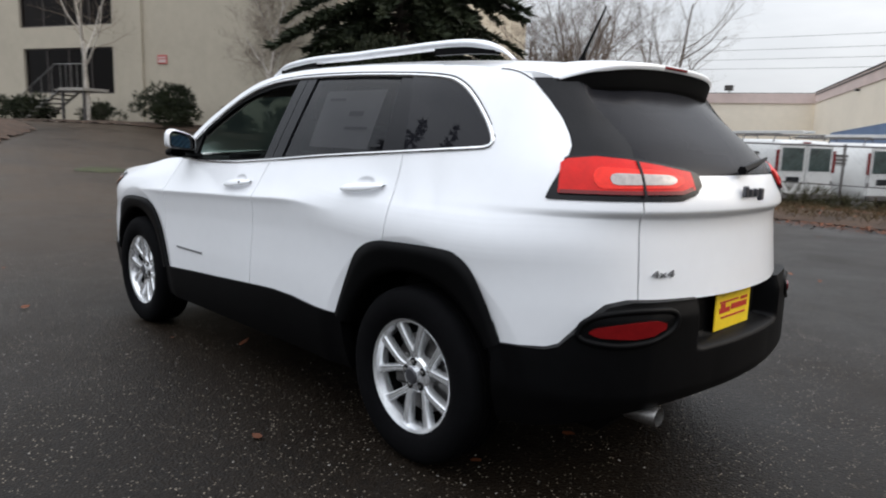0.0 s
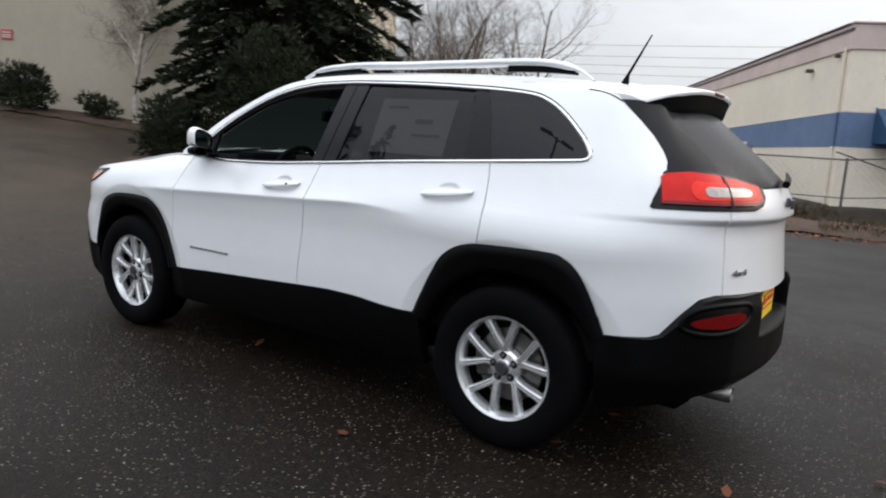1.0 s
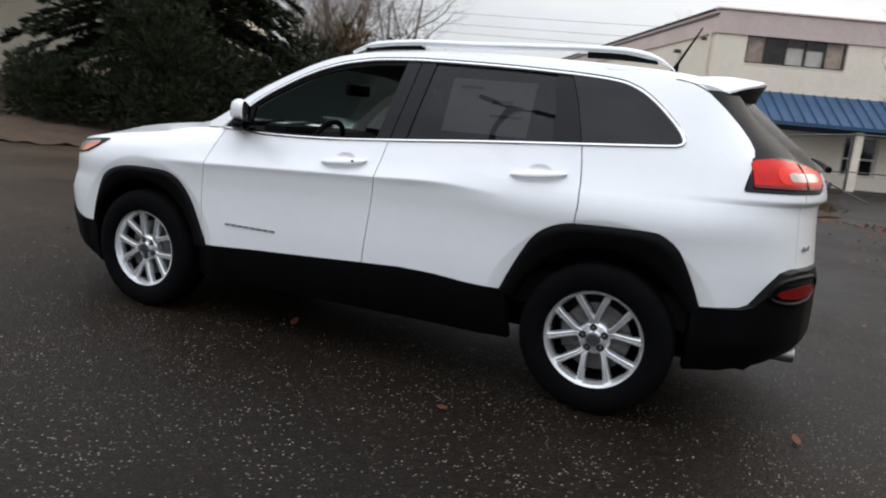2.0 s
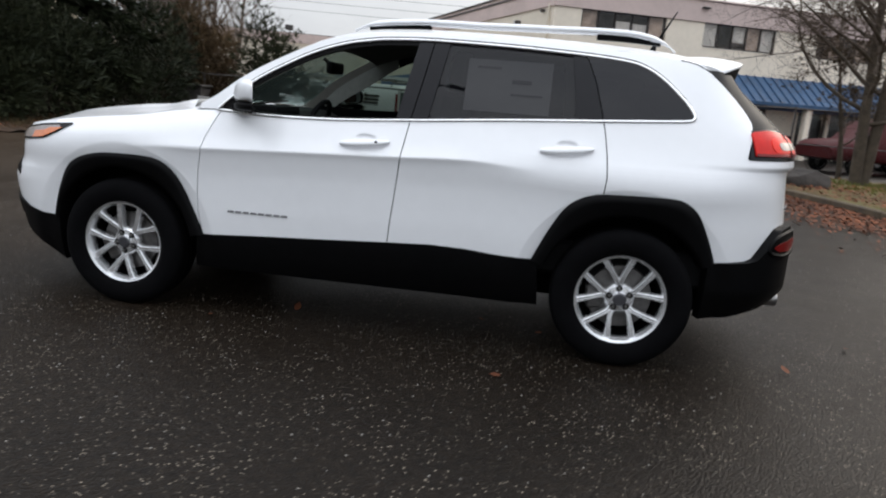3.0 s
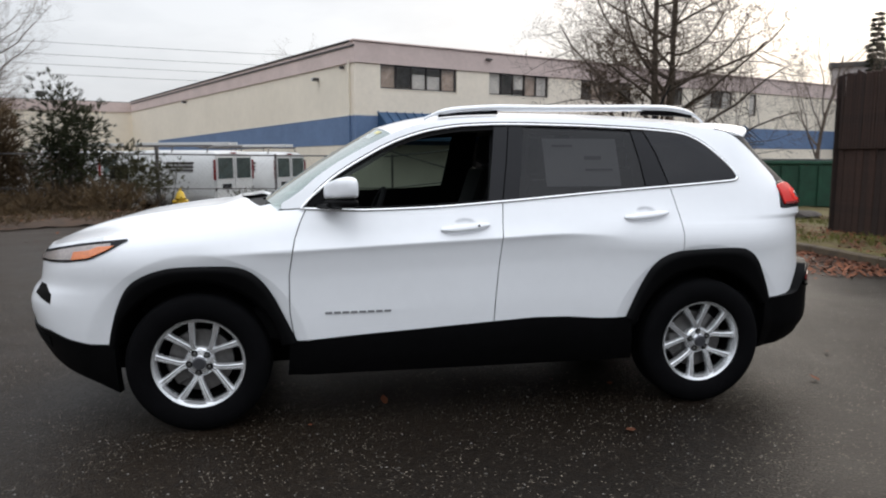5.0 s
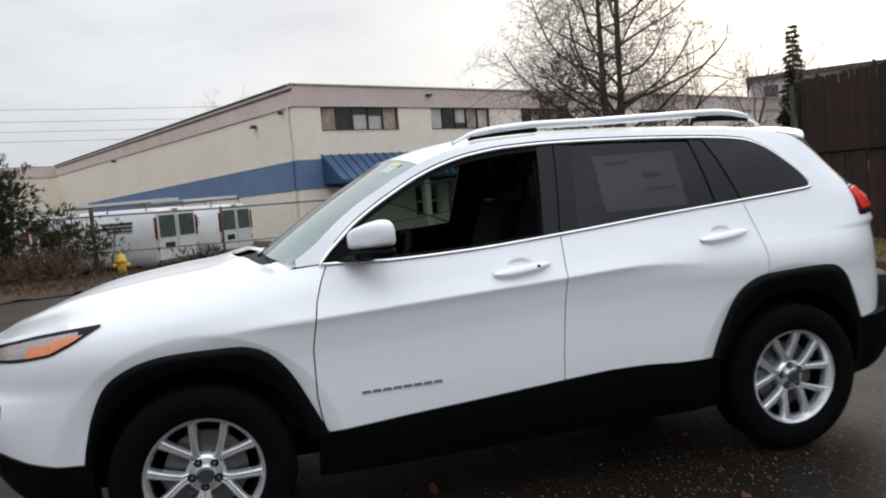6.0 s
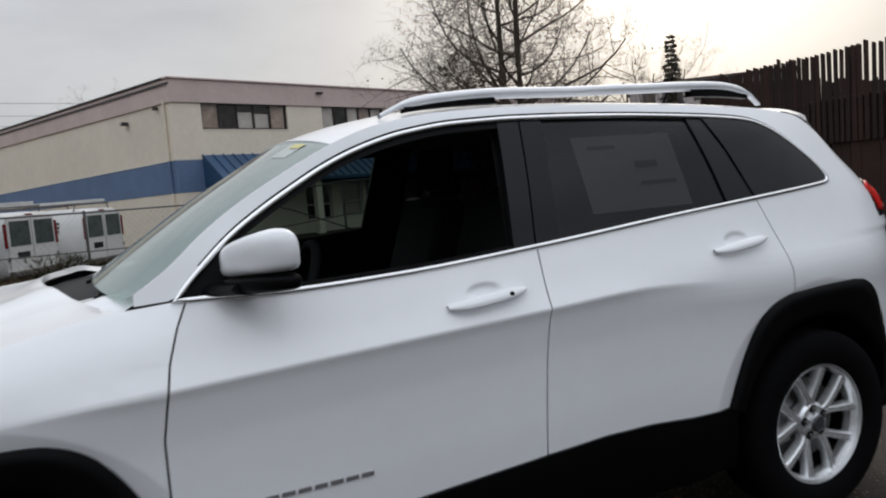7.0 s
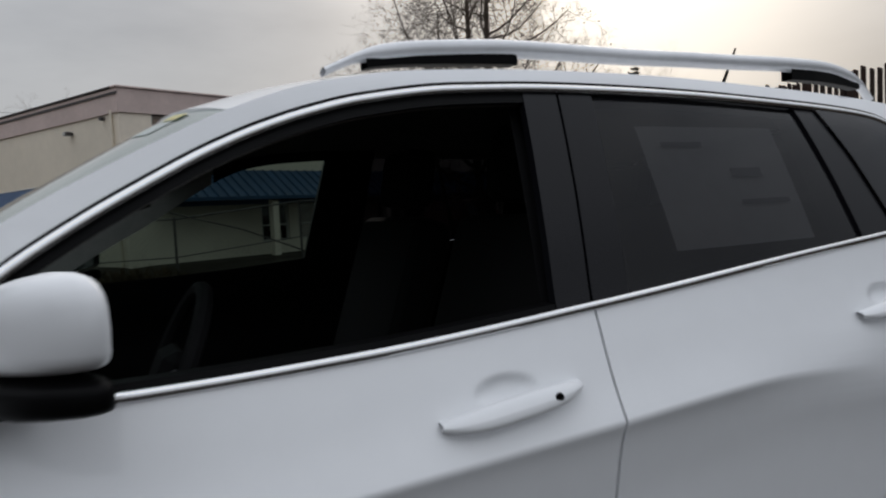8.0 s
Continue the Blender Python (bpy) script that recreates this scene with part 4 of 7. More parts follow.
        ribbon("reflector_surround", car, M["clad"], u_ring(bz[:, 0]), bz[:, 1], .022, bumper_off(u_ring(bz[:, 0]), bz[:, 1], False)[:, None] - .004, .014, "black raised rim", sides=(s,), closed=True)
    # number plate pocket with a yellow dealer card
    plate = box("plate", (2.206, -.150, .592), (2.212, .150, .738), M["yellow"], car, "yellow dealer plate with red script marks", bevel=.002)
    for k, (y0, y1, z, h) in enumerate(((-.12, -.03, .672, .020), (-.02, .12, .678, .022), (-.10, .11, .645, .008), (-.12, .04, .704, .008), (.06, .12, .702, .012), (-.11, -.07, .690, .018))):
        box("script_mark", (2.2125, y0, z - .005 - h / 2), (2.214, y1, z - .005 + h / 2), M["red_ink"], plate, bevel=.0005, m=None)
    # spoiler over the rear window
    nw, ns = 60, 12
    top, low = [], []
    for v in np.linspace(-1, 1, nw + 1):
        x0 = 1.585
        z0 = float(roof_edge(1.6)) + .065 * (1 - abs(v) ** 2.6)
        y0 = .600 * v
        xe = 1.895 - .16 * abs(v) ** 4
        ze = 1.578 - .036 * v * v - .045 * abs(v) ** 6
        ye = .555 * v
        row, under = [], []
        for s in np.linspace(0, 1, ns + 1):
            x, y = x0 + (xe - x0) * s, y0 + (ye - y0) * s
            z = z0 + (ze - z0) * s + .012 * math.sin(math.pi * s)
            row.append((x, y, z))
        top.append(row)
        for s, drop in ((0, .022), (.04, .050), (.08, .082), (.14, .104), (.25, .114), (.5, .118), (.8, .120), (1, .122)):
            under.append((xe - .006 + (1.66 - xe) * s, ye * 1.03, ze - drop * (1 - .35 * abs(v) ** 5)))
        low.append(under)
    T, Lw = np.array(top), np.array(low)
    edge = np.stack([T[:, -1], T[:, -1] + np.array([.006, 0, -.010]), T[:, -1] + np.array([-.002, 0, -.022])], 1)
    sp = sheet("spoiler", np.concatenate([T, edge[:, 1:]], 1), None, M["paint"], car, "white roof spoiler", True)
    sheet("spoiler_underside", Lw, None, M["seam"], sp, "black underside", True)
    for v, i in ((-1, 0), (1, nw)):
        a, b = T[i], Lw[i]
        pts = [tuple(p) for p in a] + [tuple(p) for p in edge[i][1:]] + [tuple(p) for p in b[1:]]
        link("spoiler_end", pts, [tuple(range(len(pts)))], M["paint"], sp, smooth=False)
    # high brake light
    box("brake_light", (1.885, -.09, 1.562), (1.902, .09, 1.574), M["dark_red"], car, "red high brake light", bevel=.003)
    # rear wiper
    tube("rear_wiper", [(2.238, -.10, 1.190), (2.222, .06, 1.212), (2.186, .24, 1.232)], [.017, .012, .006], M["clad"], car, "black rear wiper", 6)
    # badges: plain shapes for the maker's mark, letters for the drive
    for k, (y0, y1, z0, z1) in enumerate(((-.10, -.075, 1.095, 1.135), (-.06, -.03, 1.095, 1.125), (-.015, .015, 1.095, 1.125), (.03, .06, 1.08, 1.125))):
        box("badge_bar", (2.246, y0, z0), (2.262, y1, z1), M["badge"], car, bevel=.004)
    fc = bpy.data.curves.new("drive_badge", 'FONT')
    fc.body = "4x4"
    fc.size, fc.extrude, fc.align_x = .034, .003, 'CENTER'
    fc.space_character = 1.15
    fc.materials.append(M["letters"])
    t = new("drive_badge", fc)
    u = u_ring(2.178)
    a, b = skin(u - .02, .845), skin(u + .02, .845)
    ang = math.degrees(math.atan2(b[1] - a[1], b[0] - a[0]))
    p = skin(u, .832, .004)
    t.matrix_basis = pose(*p, 90, 0, ang) @ Matrix.Diagonal((1.7, 1, 1, 1))
    t.parent = car
    # exhaust tip under the bumper
    lathe("exhaust_tip", [(.024, 0), (.030, .0), (.030, .09), (.027, .10), (.023, .05)], M["exhaust"], car, "dull steel exhaust tip", 20, 'y', (0, 0, 0)).matrix_basis = pose(2.08, -.49, .348, 0, 10, -90) @ Matrix.Scale(1.2, 4)
    # antenna
    tube("antenna", [(1.445, 0, 1.615), (1.458, 0, 1.660), (1.556, 0, 1.846)], [.022, .008, .0035], M["clad"], car, "black roof antenna", 8)


def build_car_front(car):
    low = [(-2.2, .850), (-2.10, .858), (-1.96, .864), (-1.84, .880), (-1.76, .915), (-1.665, .970)]
    top = [(-2.2, .890), (-2.10, .910), (-2.0, .934), (-1.9, .953), (-1.8, .966), (-1.665, .978)]
    lf, tf = line(low), line(top)
    for s in (1, -1):
        h = panel("headlight", car, M["gloss_black"], uedge(u_ring(-2.262)), xedge([(.8, -1.662), (1.1, -1.662)]), zx(lf), zx(tf), 40, 10, off=.005, fold=.03, sides=(s,), label="slim headlight in a dark housing")[0]
        panel("lens", h, M["white_lens"], uedge(u_ring(-2.245)), xedge([(.8, -1.74), (1.1, -1.74)]), zx(lambda x: lf(x) + .012), zx(lambda x: tf(x) - .012), 30, 8, off=.0085, fold=.01, sides=(s,), label="clear lens")
        panel("indicator", h, M["amber"], xedge([(.8, -1.95), (1.1, -1.87)]), xedge([(.8, -1.76), (.98, -1.715)]), zx(lambda x: lf(x) + .010), zx(lambda x: np.minimum(lf(x) + .046, tf(x) - .024)), 20, 8, off=.0115, fold=.008, sides=(s,), label="amber indicator")
        panel("fog_slot", car, M["clad"], uedge(u_ring(-2.165)), uedge(u_ring(-2.06)), zu([(-2.3, .70), (-2.15, .692), (-2.06, .655)]), zu([(-2.3, .745), (-2.12, .745), (-2.06, .70)]), 8, 8, off=.004, fold=.01, sides=(s,))
        panel("side_vent", car, M["seam"], uedge(u_ring(-2.24)), uedge(u_ring(-2.08)), zu([(-2.3, .475), (-2.1, .44), (-2.0, .40)]), zu([(-2.3, .515), (-2.1, .50), (-2.0, .45)]), 10, 8, off=.016, fold=.01, sides=(s,))
    # slots of the grille
    for k in range(7):
        y = (k - 3) * .135
        box("grille_slot", (-2.262 + .09 * (y / .5) ** 2, y - .04, .74), (-2.215 + .09 * (y / .5) ** 2, y + .04, .85), M["gloss_black"], car, bevel=.012)


def build_car_trim(car, doors, rdoors):
    # the roof arches up under the rear of the rails
    crown = interp([(-.3, 0), (.45, 0), (.80, .010), (1.10, .028), (1.30, .040), (1.50, .046)])
    # roof rails
    for s in (1, -1):
        xs = np.linspace(-.17, 1.50, 60)
        base = roof_edge(np.clip(xs, -.3, 1.6)) + .030 + crown(xs)
        lift = interp([(-.17, .0), (-.06, .026), (.05, .032), (.3, .036), (1.0, .037), (1.25, .035), (1.36, .026), (1.44, .004), (1.50, -.034)])(xs)
        yy = s * -np.interp(xs, [-.17, .2, 1.2, 1.5], [.560, .560, .545, .515])
        rail = []
        for x, y, b, l in zip(xs, yy, base, lift):
            taper = min(1.0, max(.45, (x + .17) / .12), max(.25, (1.50 - x) / .12))
            w, h = .025 * (.5 + .5 * taper), .019 * taper
            ring = [(x, y + w * math.cos(t) * (1 if abs(math.cos(t)) < .8 else .95), b + l - h * .7 + h * math.sin(t)) for t in np.linspace(0, 2 * math.pi, 13)]
            rail.append(ring)
        r = sheet("roof_rail", np.array(rail), None, M["silver"], car, "silver roof rail on black feet", s == 1)
        for x0, x1 in ((-.09, .24), (1.10, 1.42)):
            bm = bmesh.new()
            n = 10
            vs = []
            for k in range(n + 1):
                x = x0 + (x1 - x0) * k / n
                zb = float(roof_edge(x)) + .018 + float(crown(x)) * .8
                l = float(interp([(-.17, .0), (-.06, .026), (.05, .032), (.3, .036), (1.0, .037), (1.25, .035), (1.36, .026), (1.44, .004), (1.50, -.034)])(x))
                zt = zb + .012 + max(0.0, l - .010) * (1.0 if k not in (n, ) or x0 > 0 else .2)
                y = s * -float(np.interp(x, [-.17, .2, 1.2, 1.5], [.560, .560, .545, .515]))
                vs.append([bm.verts.new((x, y + dy, z)) for dy in (-.016, .016) for z in (zb, zt)])
            for a, b in zip(vs, vs[1:]):
                for i, j in ((0, 1), (1, 3), (3, 2), (2, 0)):
                    bm.faces.new((a[i], a[j], b[j], b[i]))
            part("rail_foot", bm, M["clad"], r, "black foot")
    # door handles with the cup behind
    for objs, cx, cz in ((doors, 0.0, 1.022), (rdoors, 1.008, 1.070)):
        for ob, s in zip(objs, (1, -1)):
            xs = np.linspace(cx - .128, cx + .128, 25)
            t = (xs - cx) / .128
            zs = cz - .006 + .012 * t
            u = u_at(xs, zs)
            out = .006 + .022 * (1 - np.abs(t) ** 4)
            hh = .006 + .0105 * (1 - np.abs(t) ** 3)
            rows = []
            for a in np.linspace(0, 2 * math.pi, 15):
                p = skin(u, zs + hh * math.sin(a), 0, False)
                q = skin(u, zs + hh * math.sin(a), .01, False)
                n = (q - p) / .01
                rows.append(p + n * (out + .011 * math.cos(a))[:, None])
            G = np.stack(rows)
            h = sheet("handle", G if s == 1 else G * MIRROR, None, M["paint"], ob, "white pull handle", s == -1)
            if cx < .5 and s == 1:
                p = skin(u_at(cx + .066, cz), cz, .039, False)
                lathe("lock", [(.0, 0), (.007, 0), (.008, .003)], M["seam"], h, "", 14, 'y').matrix_basis = pose(p[0], p[1], p[2], 0, 0, 0)
    # model lettering as plain bars on the front doors
    for ob, s in zip(doors, (1, -1)):
        for k in range(8):
            x0 = -.722 + k * .0425
            U, Z = field(xedge([(.4, x0), (.8, x0)]), xedge([(.4, x0 + .034), (.8, x0 + .034)]), zx(lambda x: .587 + .006 * (x + .7) + 0 * x), zx(lambda x: .598 + .006 * (x + .7) + 0 * x), 3, 2)
            G, S = skin(U, Z, .004), skin(U, Z, -.002)
            sheet("letter_bar", G if s == 1 else G * MIRROR, S if s == 1 else S * MIRROR, M["letters"], ob, "", s == -1)
    # door mirrors
    for s in (1, -1):
        lo = [(.0, .004), (.001, .22), (.007, .54), (.019, .79), (.039, .93), (.062, 1.0), (.080, .98), (.091, .92), (.095, .85)]
        rows = []
        n = 28
        for dx, sc in lo:
            ring = []
            for k in range(n + 1):
                a = 2 * math.pi * k / n
                ca, sa = math.cos(a), math.sin(a)
                px = math.copysign(abs(ca) ** (.60 if sa > 0 else .38), ca) * .112 * sc
                if sa > 0:
                    pz = abs(sa) ** .80 * .057 * sc * (1 - .24 * px / .112)
                else:
                    pz = -abs(sa) ** .38 * .048 * sc ** .45
                # the outer end is swept back
                ring.append((-.694 + dx - .50 * px, -.912 + px, 1.212 + pz + .010 * (-px / .1)))
            rows.append(ring)
        G = np.array(rows)
        mir = sheet("door_mirror", G if s == 1 else G * MIRROR, None, M["paint"], car, "white door mirror on a black foot", s == 1)
        cap = G[-1] * np.array([1, 1, 1])
        inner = cap.mean(0) + (cap - cap.mean(0)) * .82 - np.array([.012, 0, 0])
        C = np.stack([cap, inner])
        sheet("mirror_frame", C if s == 1 else C * MIRROR, None, M["clad"], mir, "black rim", s == 1)
        # the glass is turned a little outwards
        inner = inner - np.array([.016, 0, 0])
        mid = inner.mean(0)
        inner = np.stack([inner[:, 0] + .10 * (inner[:, 1] - mid[1]) - .05 * (inner[:, 2] - mid[2]), inner[:, 1], inner[:, 2]], -1)
        pts = inner[:-1] * (1 if s == 1 else MIRROR)
        link("mirror_glass", [tuple(p) for p in pts], [tuple(range(len(pts)))], M["mirror"], mir, "mirror glass", smooth=False)
        # black lower shell and arm
        B = np.array(rows)
        B[..., 2] = 1.150 + (B[..., 2] - 1.212) * np.where(B[..., 2] > 1.212, .30, .62)
        B[..., 1] = -.912 + (B[..., 1] + .912) * .96
        sheet("mirror_shell", B if s == 1 else B * MIRROR, None, M["clad"], mir, "black lower shell", s == 1)
        arm = [(-.70, -.78 * s, 1.128), (-.69, -.84 * s, 1.130), (-.668, -.91 * s, 1.142)]
        vs, fs = tube_data(arm, [.040, .030, .034], 10)
        vs = [(v[0] * 1 + (v[0] + .69) * .8, v[1], 1.128 + (v[2] - 1.128) * .55) for v in vs]
        link("mirror_arm", vs, fs, M["clad"], mir, "black arm", sharp_angle=50)


def build_car_wheels(car):
    R = .352
    tyre = [(.222, -.085), (.232, -.098), (.262, -.110), (.300, -.113), (.326, -.106), (.342, -.094), (R - .003, -.080), (R, -.060), (R, -.046), (R - .009, -.044), (R - .009, -.036), (R, -.034), (R, -.006), (R - .009, -.005),
            (R - .009, .005), (R, .006), (R, .034), (R - .009, .036), (R - .009, .044), (R, .046), (R, .060), (R - .003, .080), (.342, .094), (.326, .106), (.300, .113), (.262, .110), (.232, .098), (.222, .085)]
    rim = [(.205, -.060), (.214, -.086), (.226, -.092), (.230, -.088), (.226, -.078), (.214, -.070), (.204, .02), (.200, .08), (.222, .088)]
    first = None
    for x in (HUB_F, HUB_R):
        for s in (1, -1):
            m = pose(x, -.793 * s, HUB_Z, 0, (-7 if x > 0 else -27.5) * s, 0 if s == 1 else 180)
            if first:
                wh = copy_thing(first, m)
                wh.parent = car
                continue
            wh = new("wheel")
            wh.parent = car
            tagged(wh, label="alloy wheel with ten spokes and a black tyre")
            wh.matrix_basis = m
            first = wh
            lathe("tyre", tyre, M["rubber"], wh, "black rubber tyre", 72, closed=True)
            lathe("rim", rim, M["alloy"], wh, "silver alloy rim", 72)
            lathe("barrel", [(.203, -.03), (.198, .06), (.10, .085), (.0, .085)], M["seam"], wh, "", 40)
            lathe("brake_disc", [(.06, -.012), (.158, -.012), (.160, -.008), (.160, .012), (.06, .012)], M["steel"], wh, "steel brake disc", 48)
            box("brake_caliper", (-.165, -.03, -.06), (-.085, .045, .07), M["steel"], wh, bevel=.012)
            # hub with the wheel nuts
            lathe("hub", [(.0, -.083), (.030, -.082), (.034, -.078), (.036, -.066), (.064, -.062), (.074, -.052), (.077, -.020), (.05, .0)], M["alloy"], wh, "", 40)
            lathe("centre_cap", [(.0, -.0875), (.026, -.0868), (.034, -.081)], M["badge"], wh, "dark centre cap", 30)
            for k in range(5):
                a = 2 * math.pi * k / 5 + math.pi / 2
                cx_, cz_ = .052 * math.cos(a), .052 * math.sin(a)
                lathe("nut_recess", [(.0, -.0645), (.0155, -.0650), (.0170, -.0630)], M["seam"], wh, "", 14).location = (cx_, -.001, cz_)
                lathe("wheel_nut", [(.0, -.074), (.006, -.0735), (.008, -.071), (.008, -.062)], M["steel"], wh, "", 8).location = (cx_, 0, cz_)
            # five V pairs: each two spokes leave one stem and part towards the rim
            for k in range(5):
                a0 = 2 * math.pi * k / 5 + math.pi / 2
                ax, tn = Vector((math.cos(a0), 0, math.sin(a0))), Vector((-math.sin(a0), 0, math.cos(a0)))
                for sg in (-1, 1):
                    n = 14
                    rows = []
                    for i in range(n + 1):
                        t = i / n
                        r = .048 + (.209 - .048) * t
                        lat = .0085 + .0665 * max(0.0, (r - .086) / .123) ** 1.05
                        wd = .0130 - .0016 * math.sin(math.pi * min(1, t * 1.1)) + .0026 * t ** 3
                        yf = -.058 - .020 * t ** 1.4 - .005 * math.sin(math.pi * t)
                        ctr = ax * r + tn * sg * lat + Vector((0, yf, 0))
                        side = (tn - ax * sg * (.42 if r > .085 else .1)).normalized()
                        prof = ((-1.30, .036), (-1.12, .007), (-.80, 0), (-.30, .0028), (.30, .0028), (.80, 0), (1.12, .007), (1.30, .036))
                        rows.append([tuple(ctr + side * wd * q + Vector((0, d, 0))) for q, d in prof])
                    sheet("spoke", np.array(rows), None, M["alloy"], wh)
                # the web between the two at their root
                rows = []
                for i in range(6):
                    r = .050 + .050 * i / 5
                    yf = -.056 - .0025 * i / 5 + .010 * (i / 5) ** 3
                    rows.append([tuple(ax * r + tn * q + Vector((0, yf, 0))) for q in (-.019, -.01, 0, .01, .019)])
                sheet("web", np.array(rows), None, M["alloy"], wh)
    return first


def build_car_cabin(car):
    d, c = M["trim_dark"], M["cloth"]
    box("cabin_floor", (-1.1, -.78, .42), (1.9, .78, .60), d, car, bevel=.02)
    # dashboard
    bm = bmesh.new()
    prof = [(-1.10, .60), (-1.10, 1.075), (-.95, 1.122), (-.72, 1.108), (-.62, 1.055), (-.60, .94), (-.68, .80), (-.80, .62)]
    a = [bm.verts.new((x, -.70, z)) for x, z in prof]
    b = [bm.verts.new((x, .70, z)) for x, z in prof]
    bm.faces.new(a)
    bm.faces.new(b[::-1])
    for i in range(len(prof)):
        j = (i + 1) % len(prof)
        bm.faces.new((a[j], a[i], b[i], b[j]))
    part("dashboard", bm, d, car, "black dashboard")
    box("instrument_hood", (-.76, -.56, 1.05), (-.60, -.20, 1.15), d, car, bevel=.03, seg=2)
    # steering wheel
    wheel = lathe("steering_wheel", [(.170 + .016 * math.cos(t), .016 * math.sin(t)) for t in np.linspace(0, 2 * math.pi, 9)[:-1]], d, car, "black steering wheel", 40, 'y', closed=True)
    wheel.matrix_basis = pose(-.45, -.38, 1.035, 0, 0, 90) @ pose(0, 0, 0, 24, 0, 0)
    box("airbag_pad", (-.07, -.02, -.06), (.07, .03, .05), d, wheel, bevel=.02)
    for x0, x1, z0, z1 in ((-.165, -.05, -.02, .02), (.05, .165, -.02, .02), (-.02, .02, -.165, -.04)):
        box("wheel_spoke", (x0, -.008, z0), (x1, .01, z1), M["badge"], wheel, bevel=.004)
    # seats
    def seat(x, y, w, deep=.50):
        st = new("seat")
        st.parent = car
        tagged(st, label="black cloth seat with a headrest")
        bm = bmesh.new()
        add_box(bm, (x - deep, y - w / 2, .62), (x + .05, y + w / 2, .78), .05, seg=3)
        part("cushion", bm, c, st, smooth=True)
        bm = bmesh.new()
        add_box(bm, (-.07, y - w / 2, 0), (.07, y + w / 2, .60), .05, pose(x + .02, 0, .72, 0, 18, 0), 3)
        part("backrest", bm, c, st, smooth=True)
        for hy in ((y,) if w < .8 else (y - .36, y + .36)):
            bm = bmesh.new()
            add_box(bm, (-.05, hy - .13, .0), (.05, hy + .13, .19), .04, pose(x + .20, 0, 1.33 if w < .8 else 1.26, 0, 10, 0), 3)
            part("headrest", bm, c, st, smooth=True)
    seat(.18, -.37, .50)
    seat(.18, .37, .50)
    seat(1.10, 0, 1.30)
    box("console", (-.65, -.12, .60), (.2, .12, .82), d, car, bevel=.03)
    # inner sides
    panel("door_trim", car, d, xedge([(.4, -.85), (1.2, -.80)]), xedge([(.4, 1.75), (1.2, 1.75)]), lambda u, x: np.maximum(.62, white_low(x) + .02), zx(lambda x: belt(x) + .008), 40, 8, off=-.075, fold=0)
    panel("pillar_lining", car, M["liner"], xedge([(1.0, -.93), (1.6, -.93)]), xedge([(1.3, 1.6), (1.6, 1.6)]), zx(lambda x: np.where(x < -.835, belt(x), dlo(np.minimum(x, 1.4))) - .03), zx(roof_edge), 80, 4, off=-.045, fold=0)
    panel("pillar_lining", car, d, xedge([(1.0, .12), (1.6, .20)]), xedge([(1.0, .34), (1.6, .38)]), zx(lambda x: belt(x)), zx(lambda x: dlo(x)), 4, 12, off=-.05, fold=0)
    panel("pillar_lining", car, d, xedge([(1.0, 1.00), (1.6, .95)]), xedge([(1.0, 1.22), (1.6, 1.05)]), zx(lambda x: belt(x)), zx(lambda x: dlo(x)), 4, 12, off=-.05, fold=0)
    panel("door_trim", car, d, xedge([(.4, -.85), (1.3, -.80)]), xedge([(.4, .3), (1.3, .3)]), zx(lambda x: belt(x) - .02), zx(lambda x: belt(x) + .030), 30, 4, off=-.060, fold=0, sides=(-1,))
    low_rail = zx(lambda x: np.maximum(belt(x), dlo(x) - .035 - .075 * smooth(-.05, -.45, x)))
    panel("pillar_lining", car, M["pillar_pale"], xedge([(1.0, -.80), (1.6, -.80)]), xedge([(1.0, -.20), (1.6, -.20)]), low_rail, zx(lambda x: dlo(x)), 30, 3, off=-.055, fold=0, sides=(-1,), label="pale grey pillar lining")
    panel("pillar_lining", car, d, xedge([(1.0, -.196), (1.6, -.196)]), xedge([(1.3, .20), (1.6, .20)]), low_rail, zx(lambda x: dlo(x)), 16, 3, off=-.055, fold=0, sides=(-1,))
    # inside mirror
    bm = bmesh.new()
    add_box(bm, (-.48, -.13, 1.355), (-.44, .13, 1.43), .02, seg=2)
    part("inside_mirror", bm, d, car, "black rear-view mirror", smooth=True)
    tube("mirror_stalk", [(-.47, 0, 1.40), (-.535, 0, 1.448)], .012, d, car, sides=6)
M["letters"] = mat("grey_letters", (0.25, 0.25, 0.26), 0.35, metal=0.5)
M["mirror"] = mat("mirror_glass", (0.86, 0.87, 0.88), 0.02, metal=1.0)
build_car()


# ---- the long two-storey building ----
M["stucco"] = mat("cream_stucco", (0.86, 0.77, 0.64), 0.9, vary=0.07, scale=0.6, bump=0.06, bscale=60, detail=8)
M["stucco_side"] = mat("cream_stucco_side", (0.83, 0.75, 0.62), 0.9, vary=0.05, scale=0.3, bump=0.03, bscale=60, detail=8)
M["pink"] = mat("faded_pink_fascia", (0.64, 0.515, 0.475), 0.85, vary=0.08, scale=0.8, bump=0.1, bscale=40)
M["blue"] = mat("blue_wall_paint", (0.125, 0.195, 0.33), 0.7, vary=0.12, scale=0.7, bump=0.1, bscale=50)
M["awning"] = mat("blue_metal_awning", (0.026, 0.074, 0.155), 0.5, vary=0.22, scale=1.5)
M["metal_dark"] = mat("dark_metal", (0.05, 0.045, 0.042), 0.6, vary=0.2, scale=5)
M["frame_dark"] = mat("bronze_frame", (0.045, 0.035, 0.03), 0.5, vary=0.15, scale=6)
M["frame_white"] = mat("white_frame", (0.62, 0.60, 0.56), 0.6, vary=0.08, scale=4)
